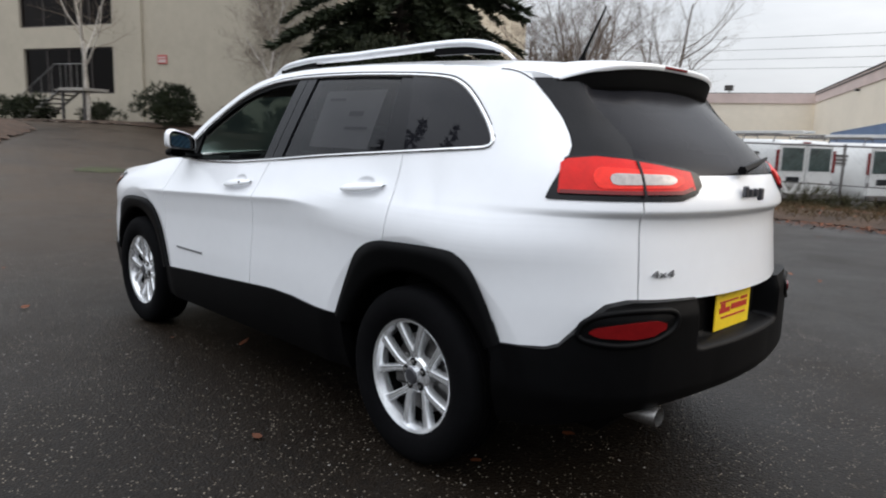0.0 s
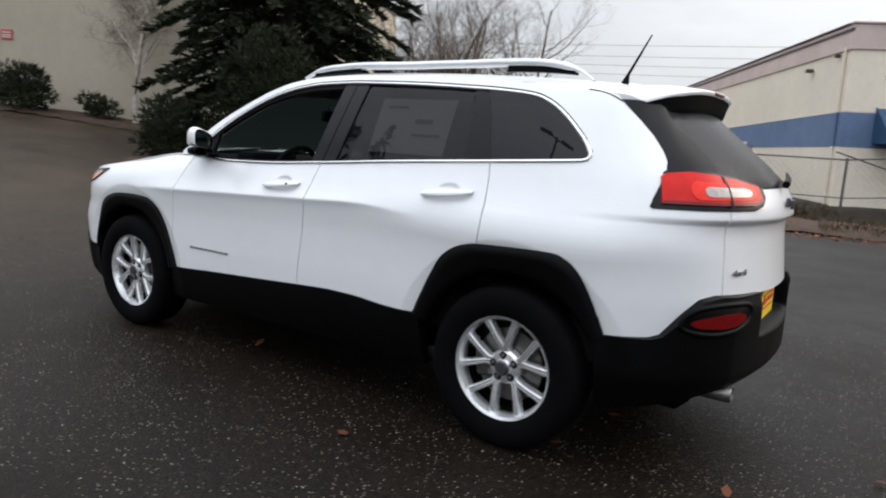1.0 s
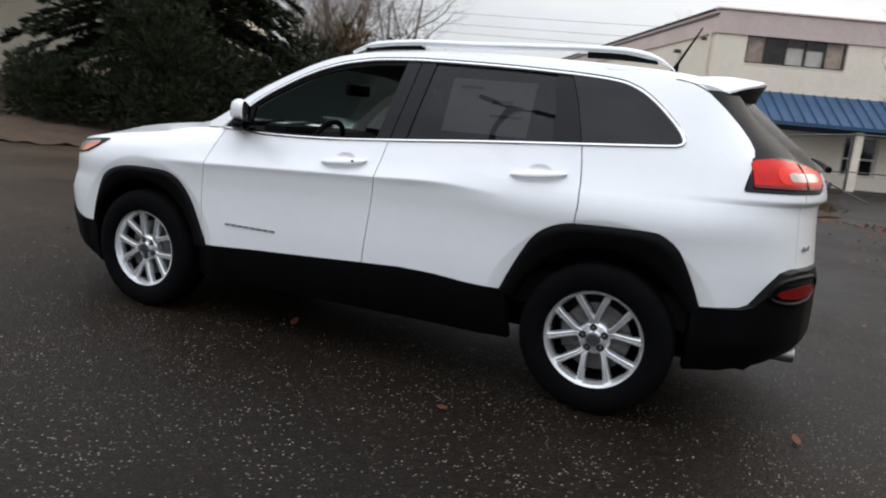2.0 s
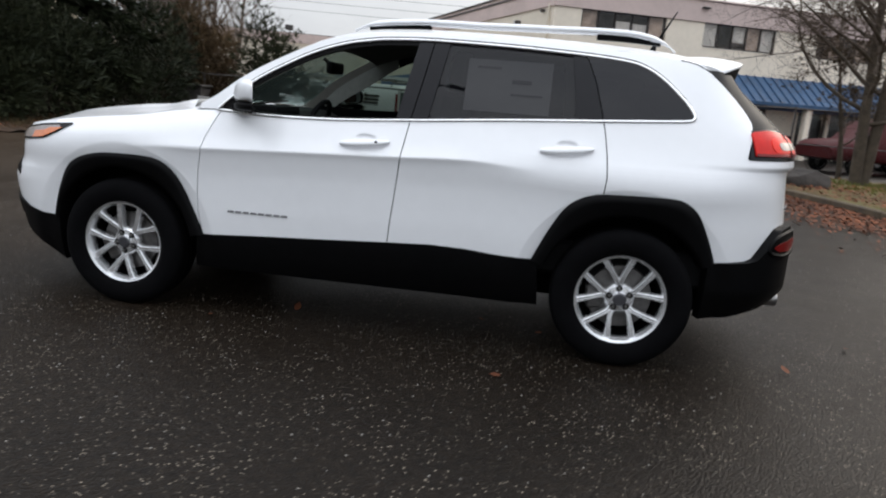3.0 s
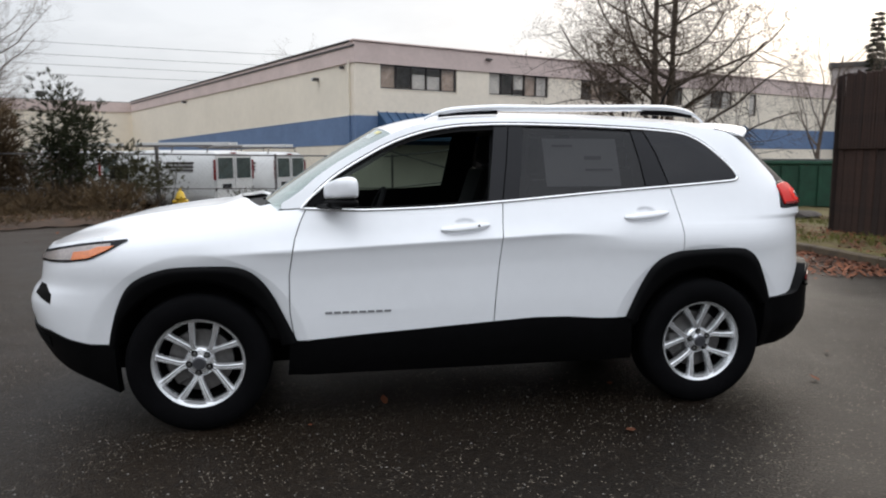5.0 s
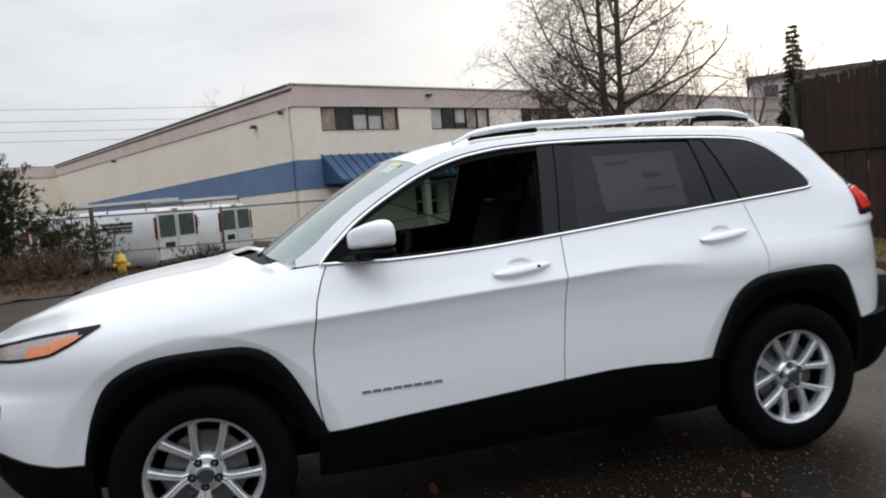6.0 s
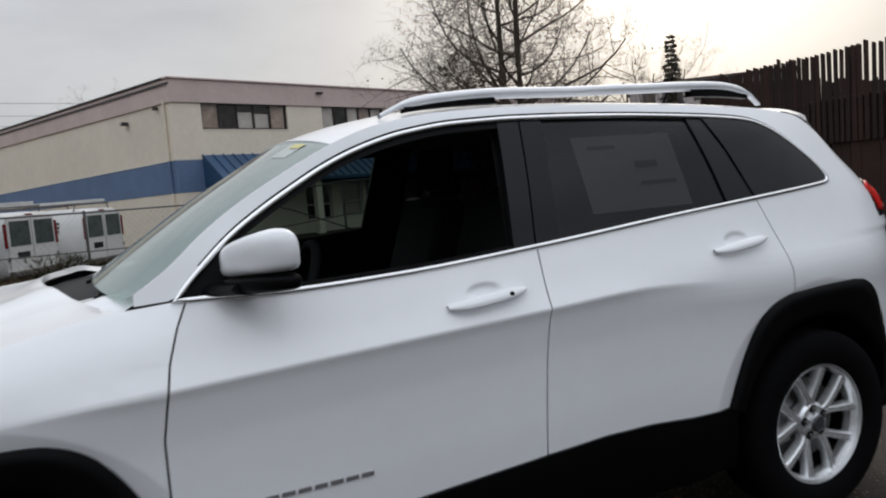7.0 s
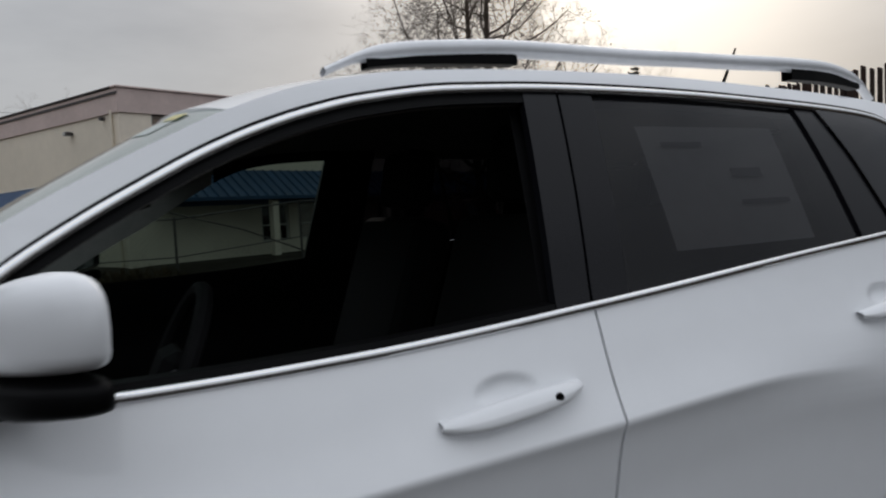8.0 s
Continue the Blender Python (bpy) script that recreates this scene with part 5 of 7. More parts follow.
M["pane"] = mat("window_pane", (0.020, 0.022, 0.024), 0.06, coat=0.6, vary=0.3, scale=1.2)
M["blind"] = mat("pale_blind", (0.74, 0.66, 0.57), 0.8, vary=0.25, scale=2)
M["curtain"] = mat("tan_curtain", (0.50, 0.36, 0.27), 0.9, vary=0.35, scale=3)
M["grey_stucco"] = mat("olive_beige_wall", (0.45, 0.40, 0.315), 0.92, vary=0.07, scale=0.35, bump=0.12, bscale=40, detail=8)
M["sign_red"] = mat("red_sign", (0.48, 0.10, 0.09), 0.6, vary=0.15, scale=5)

LONG = Matrix.Translation((.39, 23.35, 0)) @ Matrix.Rotation(math.atan2(.381, .9245), 4, 'Z')
# in its own axes: x along the front, y back along the side


def wall_with_holes(name, length, z0, z1, holes, thick, material, parent, m=None):
    """A wall along x, its outer face at y = 0, with rectangular openings (x0, x1, z0, z1) through it."""
    xs = sorted({0, length, *(h[0] for h in holes), *(h[1] for h in holes)})
    zs = sorted({z0, z1, *(h[2] for h in holes), *(h[3] for h in holes)})
    bm = bmesh.new()
    solid = lambda i, j: 0 <= i < len(xs) - 1 and 0 <= j < len(zs) - 1 and not any(h[0] - 1e-6 <= xs[i] and xs[i + 1] <= h[1] + 1e-6 and h[2] - 1e-6 <= zs[j] and zs[j + 1] <= h[3] + 1e-6 for h in holes)
    cache = {}

    def v(i, y, j):
        if (i, y, j) not in cache:
            cache[(i, y, j)] = bm.verts.new((xs[i], y * thick, zs[j]))
        return cache[(i, y, j)]
    for i in range(len(xs) - 1):
        for j in range(len(zs) - 1):
            if not solid(i, j):
                continue
            bm.faces.new((v(i, 0, j), v(i + 1, 0, j), v(i + 1, 0, j + 1), v(i, 0, j + 1)))
            bm.faces.new((v(i, 1, j), v(i, 1, j + 1), v(i + 1, 1, j + 1), v(i + 1, 1, j)))
            for di, dj, a, b in ((-1, 0, (i, j), (i, j + 1)), (1, 0, (i + 1, j + 1), (i + 1, j)), (0, -1, (i + 1, j), (i, j)), (0, 1, (i, j + 1), (i + 1, j + 1))):
                if not solid(i + di, j + dj):
                    bm.faces.new((v(a[0], 0, a[1]), v(b[0], 0, b[1]), v(b[0], 1, b[1]), v(a[0], 1, a[1])))
    if m is not None:
        bmesh.ops.transform(bm, matrix=m, verts=bm.verts)
    return part(name, bm, material, parent)


def window_unit(parent, x0, x1, z0, z1, y, bays, frame, blinds=None, label="", m=None, bar=.06, pane="office_pane"):
    """A window set into a wall along x: frame, panes, and what hangs behind them."""
    w = new("window")
    w.parent = parent
    if label:
        tagged(w, label=label)
    bm = bmesh.new()
    add_box(bm, (x0, y, z0), (x1, y + .08, z0 + bar), .008)
    add_box(bm, (x0, y, z1 - bar), (x1, y + .08, z1), .008)
    step = (x1 - x0 - bar) / bays
    for k in range(bays + 1):
        add_box(bm, (x0 + k * step, y + .003, z0 + bar * .5), (x0 + k * step + bar, y + .077, z1 - bar * .5), .006)
    if m is not None:
        bmesh.ops.transform(bm, matrix=m, verts=bm.verts)
    part("window_frame", bm, frame, w)
    for k in range(bays):
        a, b = x0 + k * step + bar, x0 + (k + 1) * step
        bm = bmesh.new()
        add_box(bm, (a, y + .035, z0 + bar), (b, y + .045, z1 - bar))
        if m is not None:
            bmesh.ops.transform(bm, matrix=m, verts=bm.verts)
        part("pane", bm, M[pane], w).visible_shadow = False
        if blinds and blinds[k % len(blinds)]:
            kind, top, low = blinds[k % len(blinds)]
            bm = bmesh.new()
            zz0, zz1 = z0 + (z1 - z0) * low, z0 + (z1 - z0) * top
            add_box(bm, (a + .03, y + .06, zz0), (b - .03, y + .08, zz1), .01)
            if m is not None:
                bmesh.ops.transform(bm, matrix=m, verts=bm.verts)
            part("blind", bm, M[kind], w)
    return w


M["brown_pane"] = glass("brown_tinted_glass", (0.16, 0.12, 0.10), 0.0, 0.3, (0.010, 0.007, 0.006), 1.16)
M["office_pane"] = glass("office_glass", (0.92, 0.93, 0.94), 0.0, 0.02, (0.06, 0.06, 0.06))


def build_long_building():
    b = thing("office_building", "cream two-storey building with pink fascia and blue stripe", "building", LONG)
    H, FB, Z0 = 5.78, 4.98, -.35
    upper = [(1.1, 4.7, 4.05, 5.03), (6.38, 9.72, 4.05, 5.03), (11.7, 15.1, 4.05, 5.03), (16.7, 18.95, 4.05, 5.0), (20.6, 23.1, 4.0, 4.95), (24.6, 25.3, 3.7, 4.9)]
    lower = [(5.2, 6.5, .35, 1.85), (6.95, 8.15, .35, 1.85), (8.35, 9.85, -.1, 1.85), (11.4, 12.9, -.1, 1.88), (13.05, 14.55, -.1, 1.88), (15.4, 16.8, -.1, 1.88), (17.0, 18.8, -.1, 1.88), (21.4, 23.0, -.1, 1.88)]
    wall_with_holes("front_wall", 40, Z0, H - .02, upper + lower, .28, M["stucco"], b)
    # side wall
    wall_with_holes("side_wall", 38, Z0, H - .02, [], .28, M["stucco_side"], b, Matrix.Translation((0.002, .285, 0)) @ Matrix.Rotation(math.pi / 2, 4, 'Z') @ Matrix.Diagonal((1, -1, 1, 1)))
    box("back_wall", (0.3, 38, Z0), (40, 38.28, H - .02), M["stucco_side"], b)
    box("end_wall", (39.7, .3, Z0), (40, 38, H - .02), M["stucco_side"], b)
    box("roof", (.02, .02, H - .32), (39.98, 38.2, H - .10), M["metal_dark"], b)
    box("upper_floor", (.3, .3, 3.0), (39.6, 37.9, 3.3), M["metal_dark"], b)
    box("partition", (.3, 3.2, 3.3), (39.6, 3.4, H - .4), M["curtain"], b)
    box("partition", (.3, 3.2, Z0), (39.6, 3.4, 3.0), M["metal_dark"], b)
    # fascia boards stand proud, with a dark metal cap
    box("fascia", (-.06, -.06, FB), (40, .0, H), M["pink"], b, bevel=.01)
    box("fascia", (-.06, .0, FB), (.0, 38, H), M["pink"], b, bevel=.01)
    box("roof_cap", (-.12, -.12, H), (40, .22, H + .07), M["pink"], b, bevel=.015)
    box("roof_cap", (-.12, .22, H), (.22, 38, H + .07), M["metal_dark"], b, bevel=.015)
    box("roof_cap", (-.10, -.10, H - .20), (-.058, 38, H - .13), M["metal_dark"], b)
    # painted stripe
    box("stripe", (-.012, -.012, 1.83), (40, 0.0, 2.96), M["blue"], b)
    # along the side it narrows a little and sinks with the ground
    bm = bmesh.new()
    v = [bm.verts.new(p) for p in ((-.012, 0, 1.83), (-.012, 0, 2.96), (-.012, 30, 2.50), (-.012, 30, 1.62), (0, 0, 1.83), (0, 0, 2.96), (0, 30, 2.50), (0, 30, 1.62))]
    for q in ((0, 1, 2, 3), (1, 5, 6, 2), (0, 3, 7, 4), (3, 2, 6, 7)):
        bm.faces.new([v[i] for i in q])
    part("stripe", bm, M["blue"], b)
    box("stripe_edge", (-.02, -.02, 2.96), (40, .0, 3.0), M["frame_white"], b)
    tube("stripe_edge", [(-.008, 0, 2.98), (-.008, 30, 2.52)], .02, M["frame_white"], b, sides=4)
    # down pipe near the corner, wall lamps along the side
    for z0, z1, mt in ((Z0, 1.83, "stucco_side"), (1.83, 2.97, "blue"), (2.97, FB + .1, "stucco_side")):
        tube("down_pipe", [(-.06, .40, z0), (-.06, .40, z1)], .045, M[mt], b, "down pipe painted like the wall")
    for y, z in ((3.2, 4.62), (22.5, 4.86)):
        lamp = box("wall_lamp", (-.28, y - .11, z - .09), (-.02, y + .11, z + .04), M["metal_dark"], b, "dark flood lamp", bevel=.025)
        box("lamp_glass", (-.30, y - .08, z - .075), (-.281, y + .08, z + .015), M["frame_white"], lamp)
    for y in (.9,):
        box("wall_lamp", (-.18, y - .07, FB - .18), (-.02, y + .07, FB - .06), M["metal_dark"], b, bevel=.02)
    box("wall_lamp", (6.1, -.20, H - .30), (6.4, -.065, H - .23), M["metal_dark"], b, bevel=.02)
    for y in (15.7, 24.0):
        tube("roof_vent", [(1.2, y, H - .1), (1.2, y, H + .35)], .06, M["metal_dark"], b, "roof vent pipe")
        lathe("vent_cap", [(.0, .12), (.10, .06), (.12, .0), (.0, .0)], M["metal_dark"], b, "", 14, 'z', (1.2, y, H + .33))
    looks = [(("curtain", 1.0, .0), None, ("blind", .65, .0), ("blind", .6, .0), ("curtain", 1, .0)), (("blind", 1, 0), None, ("blind", 1.0, .3), ("curtain", 1, 0), ("blind", .9, .0)), (None, ("curtain", 1, 0), None, ("curtain", 1, 0), None), (("curtain", 1, 0), ("curtain", 1, 0), None), (("blind", 1, 0), None, ("blind", 1, 0)), (("blind", 1, 0),)]
    for (x0, x1, z0, z1), lk in zip(upper, looks):
        window_unit(b, x0, x1, z0, z1, .06, len(lk), M["frame_dark"], lk, "bronze-framed office window with blinds")
        box("window_sill", (x0 - .02, -.02, z0 - .03), (x1 + .02, .055, z0), M["stucco"], b, bevel=.01)
    for k, (x0, x1, z0, z1) in enumerate(lower):
        window_unit(b, x0, x1, z0, z1, .06, 1 if x1 - x0 < 1.4 else 2, M["frame_white"] if k < 2 else M["frame_dark"], [("blind", 1, .0)] if k == 1 else [None], "ground floor window under the awning", bar=.09)
        if z0 > 0:
            box("window_rail", (x0 + .08, .05, z0 + .62), (x1 - .08, .11, z0 + .68), M["frame_white"], b)
    for x in (5.0, 10.9, 15.6, 19.0):
        box("column", (x - .14, -1.15, -.25), (x + .14, -.90, 1.95), M["stucco"], b, bevel=.02)
    # ribbed metal awning
    aw = new("awning")
    aw.parent = b
    tagged(aw, label="ribbed blue metal awning")
    x0, x1 = .95, 24.2
    bm = bmesh.new()
    pts = [(-.02, 3.12), (-1.30, 2.10), (-1.30, 1.98), (-.02, 1.98)]
    va = [bm.verts.new((x0, y, z)) for y, z in pts]
    vb = [bm.verts.new((x1, y, z)) for y, z in pts]
    for i in range(4):
        j = (i + 1) % 4
        bm.faces.new((va[i], va[j], vb[j], vb[i]))
    bm.faces.new(va[::-1])
    bm.faces.new(vb)
    part("awning_sheet", bm, M["awning"], aw)
    n = 58
    rib = None
    for k in range(n + 1):
        x = x0 + (x1 - x0) * k / n
        m4 = Matrix.Translation((x, 0, 0))
        if rib is None:
            rb = bmesh.new()
            v = [rb.verts.new(p) for p in ((-.018, -.02, 3.12), (.018, -.02, 3.12), (.018, -1.30, 2.10), (-.018, -1.30, 2.10), (-.010, -.05, 3.165), (.010, -.05, 3.165), (.010, -1.335, 2.14), (-.010, -1.335, 2.14))]
            for q in ((4, 5, 6, 7), (0, 1, 5, 4), (1, 2, 6, 5), (2, 3, 7, 6), (3, 0, 4, 7)):
                rb.faces.new([v[i] for i in q])
            rib = part("rib", rb, M["awning"], aw)
            rib.matrix_basis = m4
        else:
            o = rib.copy()
            scene.collection.objects.link(o)
            o.matrix_basis = m4
    # the side wall is not quite square to the front
    lean = Matrix.Identity(4)
    lean[0][1] = -.0729
    for me in {o.data for o in b.children_recursive if o.type == 'MESH'}:
        me.transform(lean)
    # lower wing behind the far end
    wing = thing("warehouse_wing", "low faded pink warehouse wall", "building", LONG)
    box("wall", (-16.0, 38.4, -.3), (-2.78, 48, 5.70), M["stucco_side"], wing)
    box("fascia", (-16.1, 38.3, 4.95), (-2.78, 38.4, 5.75), M["pink"], wing)
    box("roof", (-16.05, 38.35, 5.7), (-2.78, 48, 5.8), M["metal_dark"], wing)
    fl = box("flood_lamp", (-9.6, 38.05, 5.95), (-8.9, 38.35, 6.40), M["metal_dark"], wing, "dark flood lamp on the roof edge", bevel=.05)
    tube("lamp_bracket", [(-9.2, 38.35, 5.7), (-9.2, 38.3, 6.0)], .05, M["metal_dark"], fl, sides=6)
    far = thing("warehouse", "far low cream warehouse", "building", LONG)
    box("wall", (-60, 66, -.3), (-9.5, 80, 5.0), M["stucco_side"], far)
    box("roof", (-60.3, 65.7, 5.0), (-9.2, 80.3, 5.5), M["pink"], far)


build_long_building()

# ---- the pale building up the slope ----
PALE = Matrix.Translation((-28.3, 8.2, 0)) @ Matrix.Rotation(math.atan2(.397, .918), 4, 'Z')


def build_pale_building():
    b = thing("pale_building", "tall olive-beige building with dark ribbon windows", "building", PALE)
    z0, z1 = 1.1, 9.2
    # in its own axes x runs along the wall, the outer face at y = 0 looks to -y
    holes = [(5.55, 11.0, 2.75, 4.70), (5.4, 11.0, 5.62, 7.6)]
    wall_with_holes("wall", 11.4, z0, z1, holes, .3, M["grey_stucco"], b, Matrix.Translation((-11.0, .12, 0)))
    box("wall", (.4, -.02, z0), (1.75, .42, z1), M["grey_stucco"], b)
    box("wall", (1.75, .10, z0), (11.0, .42, z1), M["grey_stucco"], b)
    box("wall", (10.7, .42, z0), (11.0, 24, z1), M["grey_stucco"], b)
    box("wall", (-11, .42, z0), (-10.7, 24, z1), M["grey_stucco"], b)
    box("wall", (-11, 24, z0), (11, 24.3, z1), M["grey_stucco"], b)
    box("roof", (-11.05, -.05, z1), (11.05, 24.3, z1 + .2), M["metal_dark"], b)
    box("floor", (-10.7, .45, 5.0), (10.6, 20, 5.3), M["metal_dark"], b)
    box("partition", (-10.7, 3.0, z0), (10.6, 3.2, z1 - .1), M["metal_dark"], b)
    box("joint", (1.9, .085, 7.05), (10.9, .0995, 7.09), M["metal_dark"], b)
    mm = Matrix.Translation((-11.0, .12, 0))
    window_unit(b, 5.55, 11.0, 2.75, 4.70, .10, 4, M["frame_dark"], [None], "dark ribbon window", mm, pane="brown_pane")
    window_unit(b, 5.4, 11.0, 5.62, 7.6, .10, 4, M["frame_dark"], [("curtain", 1, .0), None, ("blind", 1, .2), None], "dark ribbon window with curtains", mm, pane="brown_pane")
    box("wall_base", (-10.9, -.03, 1.1), (.38, .118, 1.55), M["grey_stucco"], b)
    sign = thing("wall_sign", "small faded red sign on the wall", "sign", PALE)
    box("board", (2.50, .06, 3.95), (3.00, .098, 4.30), M["sign_red"], sign, bevel=.005)
    for z in (4.20, 4.10, 4.03):
        box("text_bar", (2.56, .052, z - .02), (2.94, .0595, z + .02), M["frame_white"], sign)
    # entrance steps with a rail
    st = thing("entrance_steps", "concrete entrance steps with a pale metal rail", "steps", PALE)
    sx = 3.0
    for k in range(8):
        box("step", (-5.3 + sx + k * .28, -2.5, 1.50 + .17 * k), (-4.98 + sx + k * .28, -1.5, 1.55 + .17 * k), M["concrete"], st, bevel=.01)
    tube("stringer", [(-5.3 + sx, -2.45, 1.4), (-3.0 + sx, -2.45, 2.75)], .05, M["metal_dark"], st, sides=6)
    tube("stringer", [(-5.3 + sx, -1.55, 1.4), (-3.0 + sx, -1.55, 2.75)], .05, M["metal_dark"], st, sides=6)
    for x in (-5.3, -4.7, -4.1, -3.5, -3.0, -2.7, -2.4, -2.1, -1.8):
        zb = 1.55 + .17 * max(0, min(7, (x + 5.3) / .28))
        tube("rail_post", [(x + sx, -2.45, zb - .1), (x + sx, -2.45, zb + .95)], .016, M["steel"], st, sides=6)
    tube("handrail", [(-5.3 + sx, -2.45, 2.5), (-3.3 + sx, -2.45, 3.70), (-1.8 + sx, -2.45, 3.70)], .022, M["steel"], st, sides=6)
    box("landing", (-3.1 + sx, -2.5, 2.68), (-1.75 + sx, -1.3, 2.80), M["concrete"], st, bevel=.01)
    for x in (-3.0, -1.85):
        tube("landing_post", [(x + sx, -2.4, 1.2), (x + sx, -2.4, 2.70)], .06, M["metal_dark"], st, sides=8)


build_pale_building()
bed("planting_bed", [(-24, 1.5), (-21.8, 3.5), (-20.1, 3.2), (-18.65, 2.35), (-17.3, 1.6), (-17.0, .5), (-20, -1.5), (-24, -1)], .30, .12, M["litter"], "leaf-strewn bed at the mouth of the drive", "planting bed", rough=.08, edge=.5)
# leaf-covered strip along the foot of the wall
bed("planting_bed", [tuple((PALE @ Vector((x, y, 0))).xy) for x, y in ((-10.8, -3.0), (-6, -3.2), (-3.2, -3.6), (1.5, -3.2), (6, -2.9), (10.8, -2.6), (10.8, .05), (-10.8, .05))], .35, .10, M["litter"], "leaf-strewn strip along the pale wall", "planting bed", rough=.06, edge=.4)


def build_far_flats():
    b = thing("apartment_block", "grey apartment block far behind the trees", "building", pose(64.2, 63.8, 0, 0, 0, -40))
    box("wall", (-9, -5, 0), (9, 5, 11.0), M["far_grey"], b)
    box("roof", (-9.4, -5.4, 11.0), (9.4, 5.4, 11.5), M["metal_dark"], b)
    for f in range(4):
        for k in range(6):
            x = -7.6 + k * 2.9
            w = box("window", (x, -5.06, 1.1 + f * 2.6), (x + 1.5, -5.001, 2.5 + f * 2.6), M["pane"], b)
            box("window_frame", (x - .08, -5.04, 1.02 + f * 2.6), (x + 1.58, -5.002, 1.09 + f * 2.6), M["frame_white"], w)


M["far_grey"] = mat("far_grey_wall", (0.52, 0.47, 0.46), 0.9, vary=0.1, scale=0.4)
build_far_flats()


# ---- trees and shrubs ----
M["bark"] = mat("grey_brown_bark", (0.075, 0.058, 0.041), 0.95, vary=0.35, scale=6, bump=0.8, bscale=30)
M["twig"] = mat("twig_brown", (0.115, 0.085, 0.065), 0.95, vary=0.3, scale=5)
M["pale_twig"] = mat("pale_twig", (0.15, 0.115, 0.085), 0.95, vary=0.3, scale=5)
M["birch"] = mat("birch_bark", (0.66, 0.61, 0.54), 0.85, dark=(0.30, 0.26, 0.22), scale=5.0)
M["dark_bark"] = mat("dark_bark", (0.045, 0.035, 0.028), 0.95, vary=0.3, scale=6, bump=0.8, bscale=30)


def leafy(name, lo, hi, rough=0.75):
    m = bpy.data.materials.new(name)
    m.use_nodes = True
    nt = m.node_tree
    b = nt.nodes["Principled BSDF"]
    nd, ln = nt.nodes.new, nt.links.new
    g = nd("ShaderNodeNewGeometry")
    r = nd("ShaderNodeValToRGB")
    r.color_ramp.elements[0].color, r.color_ramp.elements[1].color = (*lo, 1), (*hi, 1)
    tc = nd("ShaderNodeTexCoord")
    n = nd("ShaderNodeTexNoise")
    n.inputs["Scale"].default_value = 0.9
    n.inputs["Detail"].default_value = 4
    ln(tc.outputs["Object"], n.inputs["Vector"])
    a = nd("ShaderNodeMath")
    a.operation = 'MULTIPLY_ADD'
    a.inputs[1].default_value = 0.55
    ln(g.outputs["Random Per Island"], a.inputs[0])
    s = nd("ShaderNodeMath")
    s.operation = 'MULTIPLY_ADD'
    s.inputs[1].default_value = 1.3
    s.inputs[2].default_value = -0.45
    ln(n.outputs["Fac"], s.inputs[0])
    ln(s.outputs[0], a.inputs[2])
    ln(a.outputs[0], r.inputs["Fac"])
    ln(r.outputs["Color"], b.inputs["Base Color"])
    b.inputs["Roughness"].default_value = rough
    b.inputs["Specular IOR Level"].default_value = 0.25
    return m


M["needles"] = leafy("fir_needles", (0.006, 0.010, 0.004), (0.026, 0.034, 0.012))
M["juniper"] = leafy("juniper_needles", (0.006, 0.010, 0.004), (0.028, 0.034, 0.012))
M["shrub"] = leafy("evergreen_leaves", (0.008, 0.012, 0.005), (0.042, 0.046, 0.016))
M["olive_shrub"] = leafy("olive_leaves", (0.018, 0.020, 0.008), (0.085, 0.075, 0.030))
M["brown_shrub"] = leafy("withered_leaves", (0.035, 0.022, 0.012), (0.13, 0.085, 0.040))
M["dead_grass"] = leafy("dead_grass", (0.035, 0.023, 0.011), (0.12, 0.080, 0.036))
M["grass"] = leafy("grass_blades", (0.06, 0.07, 0.015), (0.20, 0.20, 0.05))
M["fallen"] = leafy("fallen_leaves", (0.040, 0.015, 0.008), (0.26, 0.085, 0.035))


class Soup:
    """Collects triangles and quads for one mesh."""

    def __init__(self):
        self.v, self.f = [], []

    def tube(self, pts, radii, sides):
        vs, fs = tube_data(pts, radii, sides, caps=False)
        o = len(self.v)
        self.v += [tuple(p) for p in vs]
        self.f += [tuple(i + o for i in f) for f in fs]

    def blade(self, p, d, w, n, bend=0.0):
        """A slim pointed leaf from p along d, its width along w, bent towards n."""
        o = len(self.v)
        m = p + d * .5 + n * bend * .5
        self.v += [tuple(p - w * .25), tuple(p + w * .25), tuple(m + w * .5), tuple(p + d + n * bend), tuple(m - w * .5)]
        self.f += [(o, o + 1, o + 2, o + 3, o + 4)]

    def make(self, name, material, parent=None, label="", smooth=False):
        return link(name, self.v, self.f, material, parent, label, smooth=smooth)


def rvec(rng):
    while True:
        v = Vector((rng.uniform(-1, 1), rng.uniform(-1, 1), rng.uniform(-1, 1)))
        if .05 < v.length < 1:
            return v.normalized()


def spray(soup, rng, p, d, size, count, spread=0.55, slim=0.12):
    for _ in range(count):
        dd = (d + rvec(rng) * spread).normalized()
        w = dd.cross(rvec(rng)).normalized()
        soup.blade(p + rvec(rng) * size * .15, dd * size * rng.uniform(.6, 1.15), w * size * slim * rng.uniform(.7, 1.4), w.cross(dd), rng.uniform(-.05, .12) * size)


